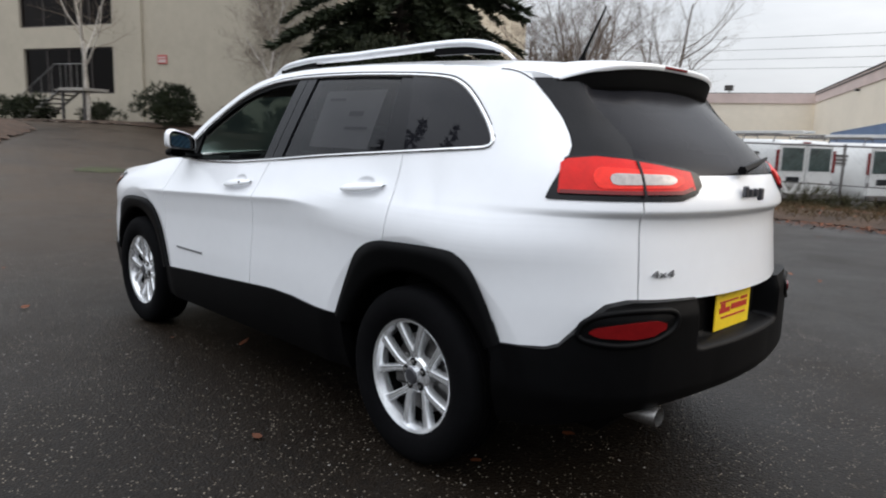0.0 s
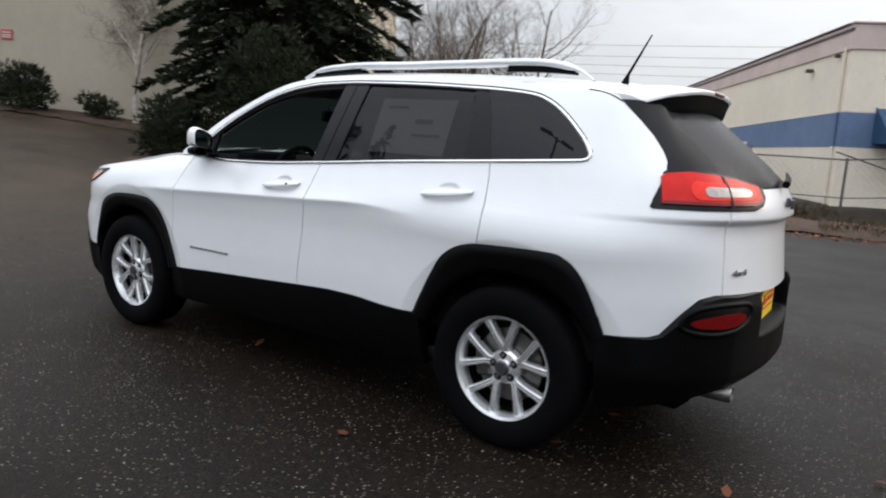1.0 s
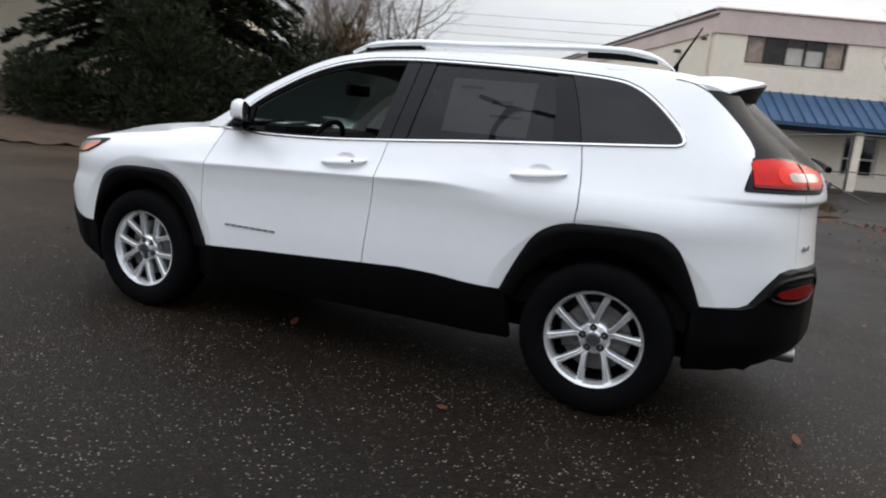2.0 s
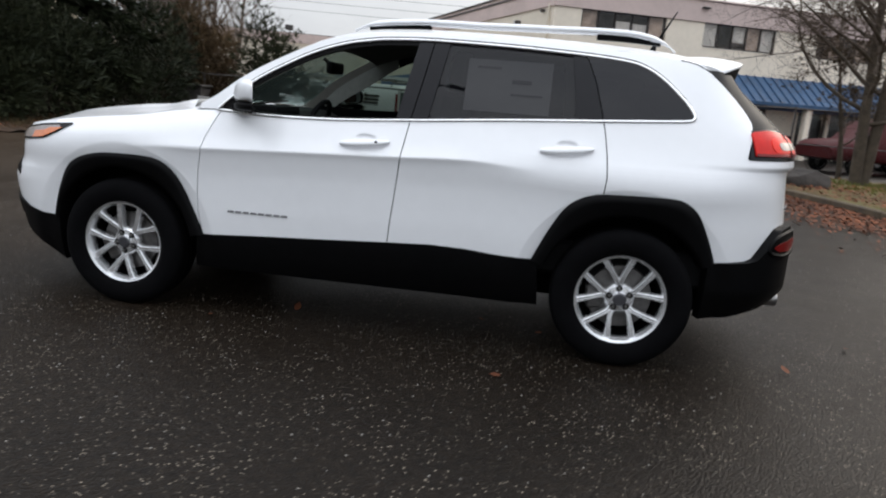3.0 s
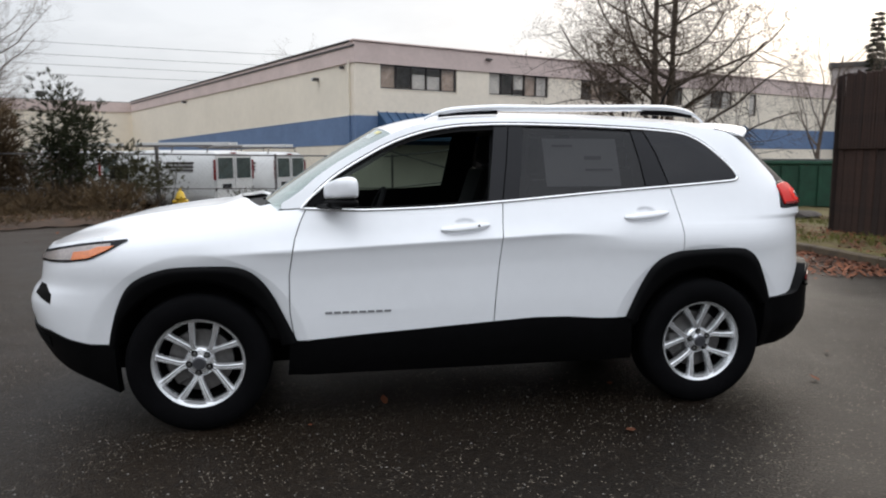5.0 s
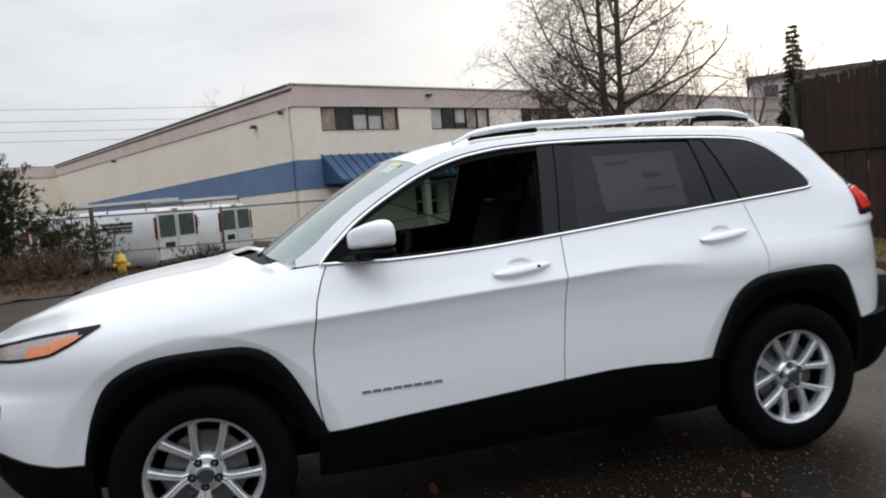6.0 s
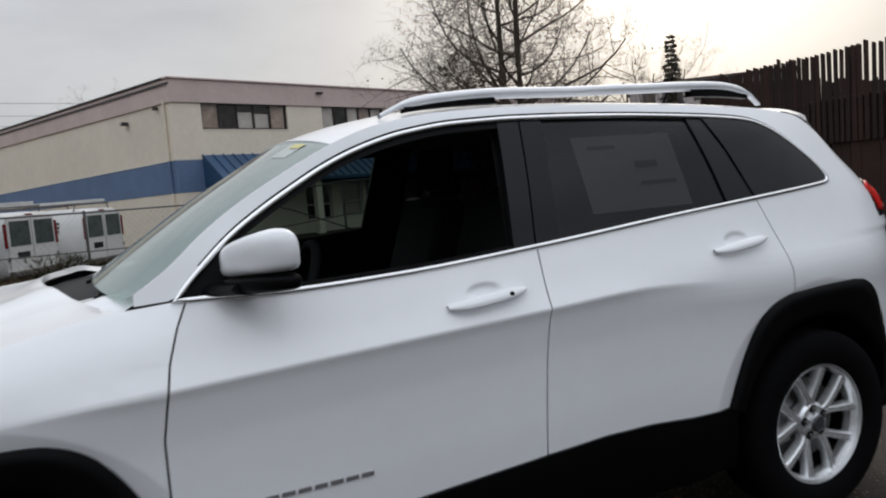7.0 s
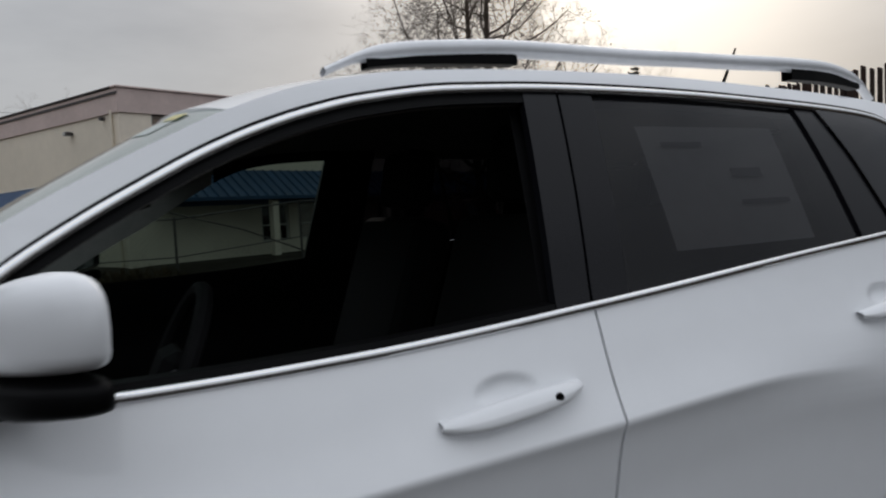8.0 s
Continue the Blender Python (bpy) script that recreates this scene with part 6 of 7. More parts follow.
def bare_tree(name, label, at, tall, radius, seed, bark="bark", twig="twig", levels=5, spread=0.8, fork=None, lean=0.0, first=0.25, sides=8, density=1.0, buds=0, kids_at=(9, 7, 6, 5, 4), up=.10, reach=.62, thin=.44, bud=.06, wander=.10, splay=.035, even=False):
    rng = random.Random(seed)
    t = thing(name, label, "tree", pose(at[0], at[1], float(height(at[0], at[1])) - .05))
    limbs, twigs = Soup(), Soup()
    ends = []

    def grow(p, d, length, r, level):
        n = 7 if level < 2 else 5 if level < 4 else 3
        pts, rad = [p], [r]
        cur = d
        for i in range(n):
            cur = (cur + rvec(rng) * (wander if level == 0 else .22) + Vector((0, 0, up if level else .04))).normalized()
            pts.append(pts[-1] + cur * length / n)
            rad.append(r * (1 - (.78 if level == 0 else .72) * (i + 1) / n))
        (limbs if level < 2 else twigs).tube(pts, rad, sides if level == 0 else 6 if level == 1 else 4 if level == 2 else 3)
        if level + 1 >= levels:
            ends.append((pts[-1], cur))
            return
        kids = int((kids_at[min(level, 4)] + rng.randint(0, 2)) * density)
        for k in range(max(2, kids)):
            f = (first if level == 0 else .2) + (1 - (first if level == 0 else .2)) * (k + rng.random()) / max(2, kids)
            i = min(n - 1, int(f * n))
            q = pts[i].lerp(pts[i + 1], f * n - i)
            axis = pts[min(i + 1, n)] - pts[i]
            side = axis.cross(rvec(rng)).normalized()
            if even and level == 0:
                turn = k * 2.4 + rng.uniform(-.35, .35)
                side = Vector((math.cos(turn), math.sin(turn), rng.uniform(-.25, .05)))
            out = (axis.normalized() * (1 - spread * .55) + side * spread).normalized()
            grow(q, out, length * (reach if level == 0 else .56) * rng.uniform(.7, 1.15) * (1.15 - .5 * f), max(rad[i] * thin, .0035), level + 1)

    base = Vector((0, 0, 0))
    if fork:
        for a, k in fork:
            grow(base + Vector((math.cos(a) * radius * .5, math.sin(a) * radius * .5, 0)), Vector((math.cos(a) * splay, math.sin(a) * splay, 1)).normalized(), tall * k * .72, radius * k, 0)
    else:
        grow(base, Vector((lean, 0, 1)).normalized(), tall * .75, radius, 0)
    limbs.make("trunk", M[bark], t, smooth=True)
    twigs.make("crown", M[twig], t, "bare winter twigs", smooth=True)
    if buds:
        s = Soup()
        for p, d in rng.sample(ends, min(buds, len(ends))):
            spray(s, rng, p, d, bud, 1 if bud < .1 else 3, .8, .5 if bud < .1 else .3)
        s.make("last_leaves", M["brown_shrub"], t)
    return t


def conifer(name, label, at, tall, radius, seed, low=.06, mat_name="needles", per=46, rows=34, size=.55, shape=.9, sink=0.0):
    rng = random.Random(seed)
    t = thing(name, label, "tree", pose(at[0], at[1], float(height(at[0], at[1])) - .05))
    wood, leaf = Soup(), Soup()
    wood.tube([(0, 0, 0), (.03, 0, tall * .5), (0, .02, tall)], [tall * .020, tall * .011, .01], 8)
    for k in range(rows):
        f = low + (1 - low) * k / rows
        z = tall * f
        reach = radius * (1 - f) ** shape + .12
        for j in range(5 if f < .8 else 4):
            a = k * 2.4 + j * 2 * math.pi / 5 + rng.uniform(-.3, .3)
            L = reach * rng.uniform(.65, 1.12)
            rise = rng.uniform(.02, .22) - .18 * (1 - f)
            out = Vector((math.cos(a), math.sin(a), 0))
            pts = [Vector((0, 0, z)) + out * L * s + Vector((0, 0, L * (rise * s - .32 * s * s))) for s in (0, .25, .5, .75, 1)]
            wood.tube(pts, [.012 + .012 * L, .010 + .008 * L, .008 + .005 * L, .008, .004], 4)
            n = max(5, int(per * L / radius))
            for i in range(n):
                s = (i + rng.random()) / n
                s = .12 + .88 * s
                q = Vector((0, 0, z)) + out * L * s + Vector((0, 0, L * (rise * s - .32 * s * s)))
                side = Vector((-out.y, out.x, 0)) * rng.choice((-1, 1))
                d = (out * .75 + side * rng.uniform(.2, 1.0) + Vector((0, 0, rng.uniform(-.55, .12)))).normalized()
                spray(leaf, rng, q, d, size * rng.uniform(.55, 1.1) * (.55 + .45 * L / radius), 5, .42, .17)
    wood.make("trunk", M["dark_bark"], t, smooth=True)
    leaf.make("crown", M[mat_name], t, "dark green needle sprays")
    return t


def shrub(name, label, at, radii, seed, mat_name="shrub", n=900, size=.22, up=.35, lobes=9, count=4, slim=.22, category="shrub", stems=True, bark="dark_bark", base=.35):
    """A bush: several uneven lobes of sprays over a few stems."""
    rng = random.Random(seed)
    t = thing(name, label, category, pose(at[0], at[1], float(height(at[0], at[1]))))
    rx, ry, rz = radii
    wood, leaf = Soup(), Soup()
    heads = []
    for k in range(lobes):
        a, r = rng.uniform(0, 2 * math.pi), math.sqrt(rng.random()) * .72
        c = Vector((math.cos(a) * r * rx, math.sin(a) * r * ry, rz * (rng.uniform(base, 1.25) * (1 - .45 * r))))
        heads.append((c, rng.uniform(.32, .58)))
        if stems:
            p0 = Vector((c.x * .15, c.y * .15, -.05))
            wood.tube([p0, p0.lerp(c, .5) + Vector((0, 0, -.1 * rz)), c], [.012 + .012 * rz, .01 + .006 * rz, .006], 5)
    for i in range(n):
        c, s = rng.choice(heads)
        d = rvec(rng)
        q = c + Vector((d.x * rx * s, d.y * ry * s, d.z * rz * s * .8)) * rng.uniform(.45, 1.05)
        if q.z < .03:
            q.z = rng.uniform(.03, .25 * rz)
        spray(leaf, rng, q, (d + Vector((0, 0, up))).normalized(), size * rng.uniform(.6, 1.25), count, .6, slim)
    if stems:
        wood.make("branch_frame", M[bark], t, smooth=True)
    leaf.make("crown", M[mat_name], t)
    return t


def build_plants():
    # west: the dark conifer and the junipers under it
    conifer("fir_tree", "tall dark green fir with drooping branches", (-12.9, 11.2), 13.5, 4.1, 11, low=.16, per=140, rows=64, size=.36, shape=.38)
    conifer("fir_tree", "dark green fir behind the junipers", (-15.8, 15.5), 11.0, 3.1, 12, low=.04, per=100, rows=34, size=.36, shape=.75)
    for k, (x, y, r, z) in enumerate(((-10.7, 8.3, 1.25, 2.2), (-10.6, 9.0, 1.6, 3.1), (-10.9, 11.0, 1.9, 2.1), (-10.4, 12.8, 1.7, 2.3), (-11.2, 14.6, 1.7, 2.6), (-13.4, 8.6, 1.6, 1.3))):
        shrub("juniper", "spreading dark green juniper", (x, y), (r, r, z), 40 + k, "juniper", n=2400, size=.21, up=.5, lobes=14, count=5, slim=.12)
    shrub("juniper", "sloping juniper against the pale wall", (-23.2, 8.6), (2.2, 1.2, 1.2), 52, "juniper", n=1600, size=.2, lobes=10, count=5, slim=.14)
    shrub("juniper", "low juniper below the steps", (-29.4, 5.6), (1.8, 1.2, .9), 53, "juniper", n=1100, size=.19, lobes=8, count=5, slim=.14)
    shrub("juniper", "rounded bush by the birch", (-20.7, 9.8), (.8, .7, .75), 54, "juniper", n=700, size=.15, lobes=8, count=5, slim=.14)
    shrub("juniper", "low bush at the corner of the lot", (-32.5, 4.6), (1.2, 1.0, 1.0), 55, "juniper", n=800, size=.17, lobes=8, count=5, slim=.14)
    shrub("juniper", "low bush beside the window", (-27.0, 7.2), (1.4, .8, .7), 56, "juniper", n=700, size=.16, lobes=8, count=5, slim=.14)
    shrub("juniper", "low dark bush under the fir", (-17.2, 10.6), (1.3, 1.0, .9), 57, "juniper", n=900, size=.18, lobes=8, count=5, slim=.14)
    bare_tree("birch_tree", "leafless birch with a white trunk", (-26.4, 6.6), 8.5, .12, 21, "birch", "pale_twig", levels=4, spread=.75, first=.3)
    bare_tree("birch_tree", "leafless birch with a pale trunk and fine twigs", (-19.6, 10.6), 8.5, .11, 22, "birch", "twig", levels=5, spread=.85, first=.22, kids_at=(14, 9, 6, 4, 3), reach=.45, thin=.34)
    # bare trees beyond the fir
    for k, (x, y, h, r) in enumerate(((-15.5, 21.5, 9.5, .14), (-25.5, 49.0, 17.0, .22), (-17.5, 27.0, 10.5, .16), (-12.9, 19.6, 8.2, .12), (-11.9, 18.2, 6.4, .09))):
        bare_tree("bare_tree", "leafless brown tree with many fine twigs", (x, y), h, r, 60 + k, "twig", "twig", levels=5, spread=.72, first=.12, sides=6, fork=[(0.4, 1.0), (2.5, .9), (4.4, .8)], density=.95, splay=.32)
    shrub("thicket", "tangled brown leafless thicket", (-9.2, 17.4), (2.2, 1.2, 2.0), 66, "brown_shrub", n=900, size=.30, up=.9, lobes=12, count=4, slim=.07)
    shrub("thicket", "tall brown half-bare thicket beside the fir", (-10.75, 16.9), (1.5, 1.1, 2.9), 67, "brown_shrub", n=3000, size=.30, up=.9, lobes=20, count=5, slim=.09)
    # shrubs along the fence
    shrub("laurel_bush", "tall dark evergreen bush by the fence", (-7.3, 14.3), (1.2, .9, 2.5), 70, "shrub", n=1500, size=.16, lobes=16, count=6, slim=.13, base=.65)
    shrub("laurel_bush", "evergreen bush with brown stems by the fence", (-6.0, 14.8), (.9, .7, 1.55), 71, "olive_shrub", n=700, size=.15, lobes=12, count=5, slim=.13, base=.7)
    shrub("laurel_bush", "thin evergreen bush by the fence", (-5.1, 15.3), (.7, .6, 1.25), 72, "olive_shrub", n=320, size=.14, lobes=9, count=4, slim=.14, base=.7)
    shrub("withered_bush", "withered brown undergrowth below the bushes", (-6.6, 13.6), (1.9, 1.0, .75), 73, "brown_shrub", n=700, size=.26, up=1.0, lobes=12, count=4, slim=.06)
    shrub("withered_bush", "withered brown undergrowth below the junipers", (-7.9, 12.3), (1.0, 1.0, .35), 74, "brown_shrub", n=500, size=.26, up=1.0, lobes=10, count=4, slim=.06)
    shrub("weeds", "tall weeds in front of the vans", (-2.6, 15.9), (1.7, .5, .55), 75, "olive_shrub", n=420, size=.24, up=1.2, lobes=12, count=4, slim=.06, stems=False)
    shrub("weeds", "dry weeds in front of the vans", (.3, 15.9), (1.6, .5, .4), 76, "dead_grass", n=400, size=.24, up=1.3, lobes=12, count=4, slim=.06, stems=False)
    # the street tree on the island and its neighbours
    bare_tree("street_tree", "leafless tree with two upright stems and mossy bark", (7.62, 12.3), 11.0, .145, 81, "bark", "twig", levels=5, spread=1.05, first=.2, fork=[(3.4, .92), (.2, 1.0)], buds=1500, kids_at=(21, 10, 7, 4, 3), up=.10, reach=.46, thin=.42, wander=.035, splay=.05, even=True)
    bare_tree("street_tree", "slim tree with withered brown leaves behind the island", (8.3, 15.2), 5.6, .075, 82, "bark", "twig", levels=5, spread=.92, first=.2, density=.9, buds=700, kids_at=(14, 7, 5, 4, 3), up=.13, reach=.34, thin=.38, bud=.12)
    bare_tree("bare_tree", "far leafless tree by the flats", (21.0, 24.0), 8.0, .12, 83, "twig", "pale_twig", levels=5, spread=.7, first=.2, density=.8)
    bare_tree("bare_tree", "far pale leafless tree", (26.0, 27.0), 9.0, .12, 84, "twig", "pale_twig", levels=5, spread=.7, first=.2, density=.8)
    bare_tree("bare_tree", "leafless tree over the roof of the long building", (-3.2, 60.0), 12.0, .2, 85, "twig", "pale_twig", levels=5, spread=.7, first=.3, density=.8)
    conifer("spruce_tree", "far slim dark spruce", (33.0, 35.0), 10.6, 1.15, 86, low=.02, per=60, rows=34, size=.5, shape=.85)


    # tall firs across the lot, seen in the car's windows
    for k, (az, d, h, r) in enumerate(((-146.5, 21, 14.2, 1.9), (-139, 20, 15.6, 2.2), (-128, 24, 13.0, 2.4))):
        conifer("fir_tree", "tall dark fir across the parking lot", (1.4 + d * math.cos(radians(az)), -.8 + d * math.sin(radians(az))), h, r, 120 + k, low=.1, per=22, rows=22, size=.8)


def build_ground_cover():
    rng = random.Random(5)
    # fallen leaves: thick on the beds, thin on the asphalt
    s = Soup()
    spots = []
    for _ in range(3600):
        x, y = rng.uniform(-11, 4), rng.uniform(6, 15)
        if inside(NORTH_BED, x, y):
            spots.append((x, y, .125))
    for _ in range(17000):
        x, y = rng.uniform(4.8, 9.5), rng.uniform(-6, 13.5)
        if inside(EAST_BED, x, y) and noise.noise((x * .9, y * .9, 7)) > (-.5 if x < 6.9 and y > 5 else -.15):
            spots.append((x, y, .135))
    for _ in range(5600):
        x = rng.gauss(5.2, .5)
        y = rng.uniform(2.5, 10.2)
        if not inside(EAST_BED, x, y):
            spots.append((x + (1.0 if y < 5 else 0) * .55, y, .008))
    for _ in range(900):
        spots.append((rng.uniform(-1.5, 4.6), rng.gauss(10.2, .3), .008))
    for _ in range(170):
        spots.append((rng.uniform(-7, 7), rng.uniform(-6, 9), .006))
    for _ in range(60):
        spots.append((rng.uniform(3.2, 6), rng.uniform(3.5, 8), .006))
    for x, y, lift in spots:
        p = Vector((x, y, float(height(x, y)) + lift + rng.uniform(0, .012)))
        a = rng.uniform(0, 6.28)
        L = rng.uniform(.03, .075)
        d = Vector((math.cos(a), math.sin(a), rng.uniform(-.1, .35))) * L
        w = Vector((-math.sin(a), math.cos(a), rng.uniform(-.2, .2))) * L * rng.uniform(.5, .8)
        s.blade(p, d, w, Vector((0, 0, 1)), L * .15)
    tagged(s.make("fallen_leaves", M["fallen"]), "fallen brown leaves on the ground", "leaves", kind="stuff")
    s = Soup()
    for _ in range(9000):
        x, y = rng.uniform(6.3, 9.5), rng.uniform(-3, 13)
        if inside(EAST_BED, x, y) and noise.noise((x * .7, y * .7, 2)) > -.05:
            p = Vector((x, y, .10))
            spray(s, rng, p, Vector((0, 0, 1)), .10, 2, .55, .10)
    tagged(s.make("grass", M["grass"]), "short winter grass on the island", "grass", kind="stuff")
    s = Soup()
    for _ in range(9000):
        x, y = rng.uniform(-10.5, 4), rng.uniform(7, 16.3)
        if inside(NORTH_BED, x, y) and noise.noise((x * .6, y * .6, 4)) > -.25:
            p = Vector((x, y, float(height(x, y)) + .09))
            spray(s, rng, p, Vector((0, 0, .8)), .20, 3, .7, .05)
    tagged(s.make("dry_grass", M["dead_grass"]), "matted dry grass on the bed", "grass", kind="stuff")
    # loose grit on the asphalt round the car
    s = Soup()
    for _ in range(3800):
        x, y = rng.uniform(-4.5, 6.0), rng.uniform(-4.2, 3.0)
        r = rng.uniform(.0025, .0065)
        o = len(s.v)
        a = rng.uniform(0, 6.28)
        for k in range(4):
            s.v.append((x + math.cos(a + k * 1.57) * r * rng.uniform(.7, 1.3), y + math.sin(a + k * 1.57) * r * rng.uniform(.7, 1.3), .0004))
        s.v.append((x, y, r * rng.uniform(.6, 1.0)))
        s.f += [(o + k, o + (k + 1) % 4, o + 4) for k in range(4)]
    tagged(s.make("grit", M["grit"]), "pale loose grit on the asphalt", "grit", kind="stuff")


M["grit"] = leafy("pale_grit", (0.06, 0.055, 0.05), (0.32, 0.30, 0.27), 0.5)
build_plants()
build_ground_cover()


# ---- yard things: vans, parked cars, fences, dumpster, hydrant ----
M["van_white"] = mat("van_white", (0.60, 0.60, 0.585), 0.4, coat=0.4, vary=0.06, scale=2)
M["van_glass"] = mat("van_window_glass", (0.055, 0.075, 0.07), 0.12, spec=0.6, vary=0.5, scale=2.5)
M["maroon"] = mat("maroon_paint", (0.06, 0.010, 0.011), 0.5, coat=0.0, spec=0.12, vary=0.1, scale=3)
M["red_paint"] = mat("red_paint", (0.17, 0.010, 0.012), 0.5, coat=0.0, spec=0.12, vary=0.1, scale=3)
M["galv"] = mat("galvanised_steel", (0.13, 0.12, 0.115), 0.55, metal=0.5, vary=0.25, scale=4)
M["dump_green"] = mat("green_dumpster", (0.012, 0.060, 0.034), 0.55, vary=0.3, scale=3)
M["hydrant"] = mat("hydrant_yellow", (0.62, 0.40, 0.03), 0.5, vary=0.2, scale=8)
M["boards"] = mat("rusty_brown_board", (0.024, 0.0095, 0.005), 0.85, vary=0.35, scale=3, bump=0.5, bscale=40, obj_random=0.35)
M["post_white"] = mat("white_marker_post", (0.52, 0.52, 0.50), 0.6, vary=0.15, scale=6)


def wheel_simple(parent, at, r, w, side):
    t = lathe("tyre", [(r * .62, -w), (r * .9, -w), (r, -w * .7), (r, w * .7), (r * .9, w), (r * .62, w)], M["rubber"], parent, "", 28, 'y', at, closed=True)
    lathe("rim", [(.0, side * w * .55), (r * .3, side * w * .6), (r * .58, side * w * .8), (r * .64, side * w * .95)], M["galv"], t, "", 24, 'y', at)


def body_loft(stations, n=20):
    """Side-to-side symmetric shell from stations (x, z_low, z_high, half_width, top_half_width, shoulder z)."""
    G = []
    for x, zl, zh, w, wt, zs in stations:
        pts = [(0, zl), (w * .9, zl), (w, zl + .08), (w * 1.01, (zl + zs) / 2), (w, zs), (wt, zh - .07), (wt - .10, zh - .01), (0, zh + .02)]
        full = [(x, -y, z) for y, z in pts] + [(x, y, z) for y, z in pts[-2::-1]]
        G.append(full)
    return np.array(G)


def build_van(at, turn, label):
    v = thing("van", label, "van", pose(at[0], at[1], float(height(at[0], at[1])), 0, 0, turn), group="parked work vans")
    # nose towards +x, rear face at x = 0
    st = [(0, .42, 1.90, .94, .80, 1.05), (.12, .36, 1.98, .98, .84, 1.05), (3.0, .36, 2.0, .98, .84, 1.05), (3.5, .36, 1.97, .98, .82, 1.05), (4.05, .36, 1.55, .97, .78, 1.05), (4.3, .36, 1.20, .95, .86, 1.02), (4.95, .38, 1.02, .92, .80, .92), (5.15, .42, .92, .84, .70, .80)]
    G = body_loft(st)
    body = sheet("body", G, None, M["van_white"], v, flip=True)
    vs = [tuple(p) for p in G[0][:-1]]
    link("rear_panel", vs, [tuple(range(len(vs)))[::-1]], M["van_white"], v, smooth=False)
    vs = [tuple(p) for p in G[-1][:-1]]
    link("nose", vs, [tuple(range(len(vs)))], M["van_white"], v, smooth=False)
    for s in (-1, 1):
        door = box("rear_door", (-.035, .02 if s > 0 else -.86, .52), (-.002, .86 if s > 0 else -.02, 1.88), M["van_white"], v, bevel=.012)
        box("door_window", (-.050, .09 if s > 0 else -.78, 1.16), (-.036, .78 if s > 0 else -.09, 1.78), M["van_glass"], door, "grey-green window", bevel=.006)
        box("hinge", (-.05, (.86 if s > 0 else -.90), .8), (-.01, (.90 if s > 0 else -.86), .9), M["galv"], v)
        box("tail_lamp", (-.04, .87 if s > 0 else -.955, 1.12), (.0, .955 if s > 0 else -.87, 1.72), M["dark_red"], v, "tall red tail lamp", bevel=.008)
        box("cab_window", (3.2, s * .965 - .012, 1.12), (3.95, s * .965 + .012, 1.55), M["pane"], v, "cab side window", bevel=.008)
        for x in (.95, 4.25):
            wheel_simple(v, (x, s * .84, .36), .36, .12, s)
            lathe("arch", [(.43, -.02), (.46, .02)], M["rubber"], v, "", 28, 'y', (x, s * .975, .38))
        tube("rack_bar", [(.2, s * .72, 2.14), (3.2, s * .72, 2.14)], .022, M["galv"], v, sides=6)
    for x in (.3, 1.6, 3.0):
        tube("rack_bar", [(x, -.84, 1.93), (x, -.76, 2.12), (x, .76, 2.12), (x, .84, 1.93)], .02, M["galv"], v, sides=6)
    box("rear_bumper", (-.14, -.93, .40), (-.01, .93, .55), M["galv"], v, "steel rear bumper", bevel=.02)
    box("plate_panel", (-.05, .18, .84), (-.037, .60, 1.0), M["pane"], v)
    box("roof_light", (-.01, -.12, 1.90), (.03, .12, 1.94), M["dark_red"], v)
    for k, (z, x1) in enumerate(((1.62, 1.75), (1.50, 1.9), (1.40, 1.6), (1.32, 1.8))):
        for s in (-1, 1):
            box("lettering_bar", (.75, s * .905 - .03, z - .03), (x1, s * .905 + .03, z + .03), M["galv"], v)
    lad = thing("ladder", "aluminium ladder on a van roof rack", "ladder", pose(at[0], at[1], float(height(at[0], at[1])), 0, 0, turn))
    for y in (-.2, .18):
        box("ladder_rail", (.0, y - .03, 2.165), (3.6, y + .03, 2.245), M["van_white"], lad, bevel=.008)
    for k in range(11):
        tube("rung", [(.2 + k * .32, -.2, 2.205), (.2 + k * .32, .18, 2.205)], .016, M["van_white"], lad, sides=6)
    return v


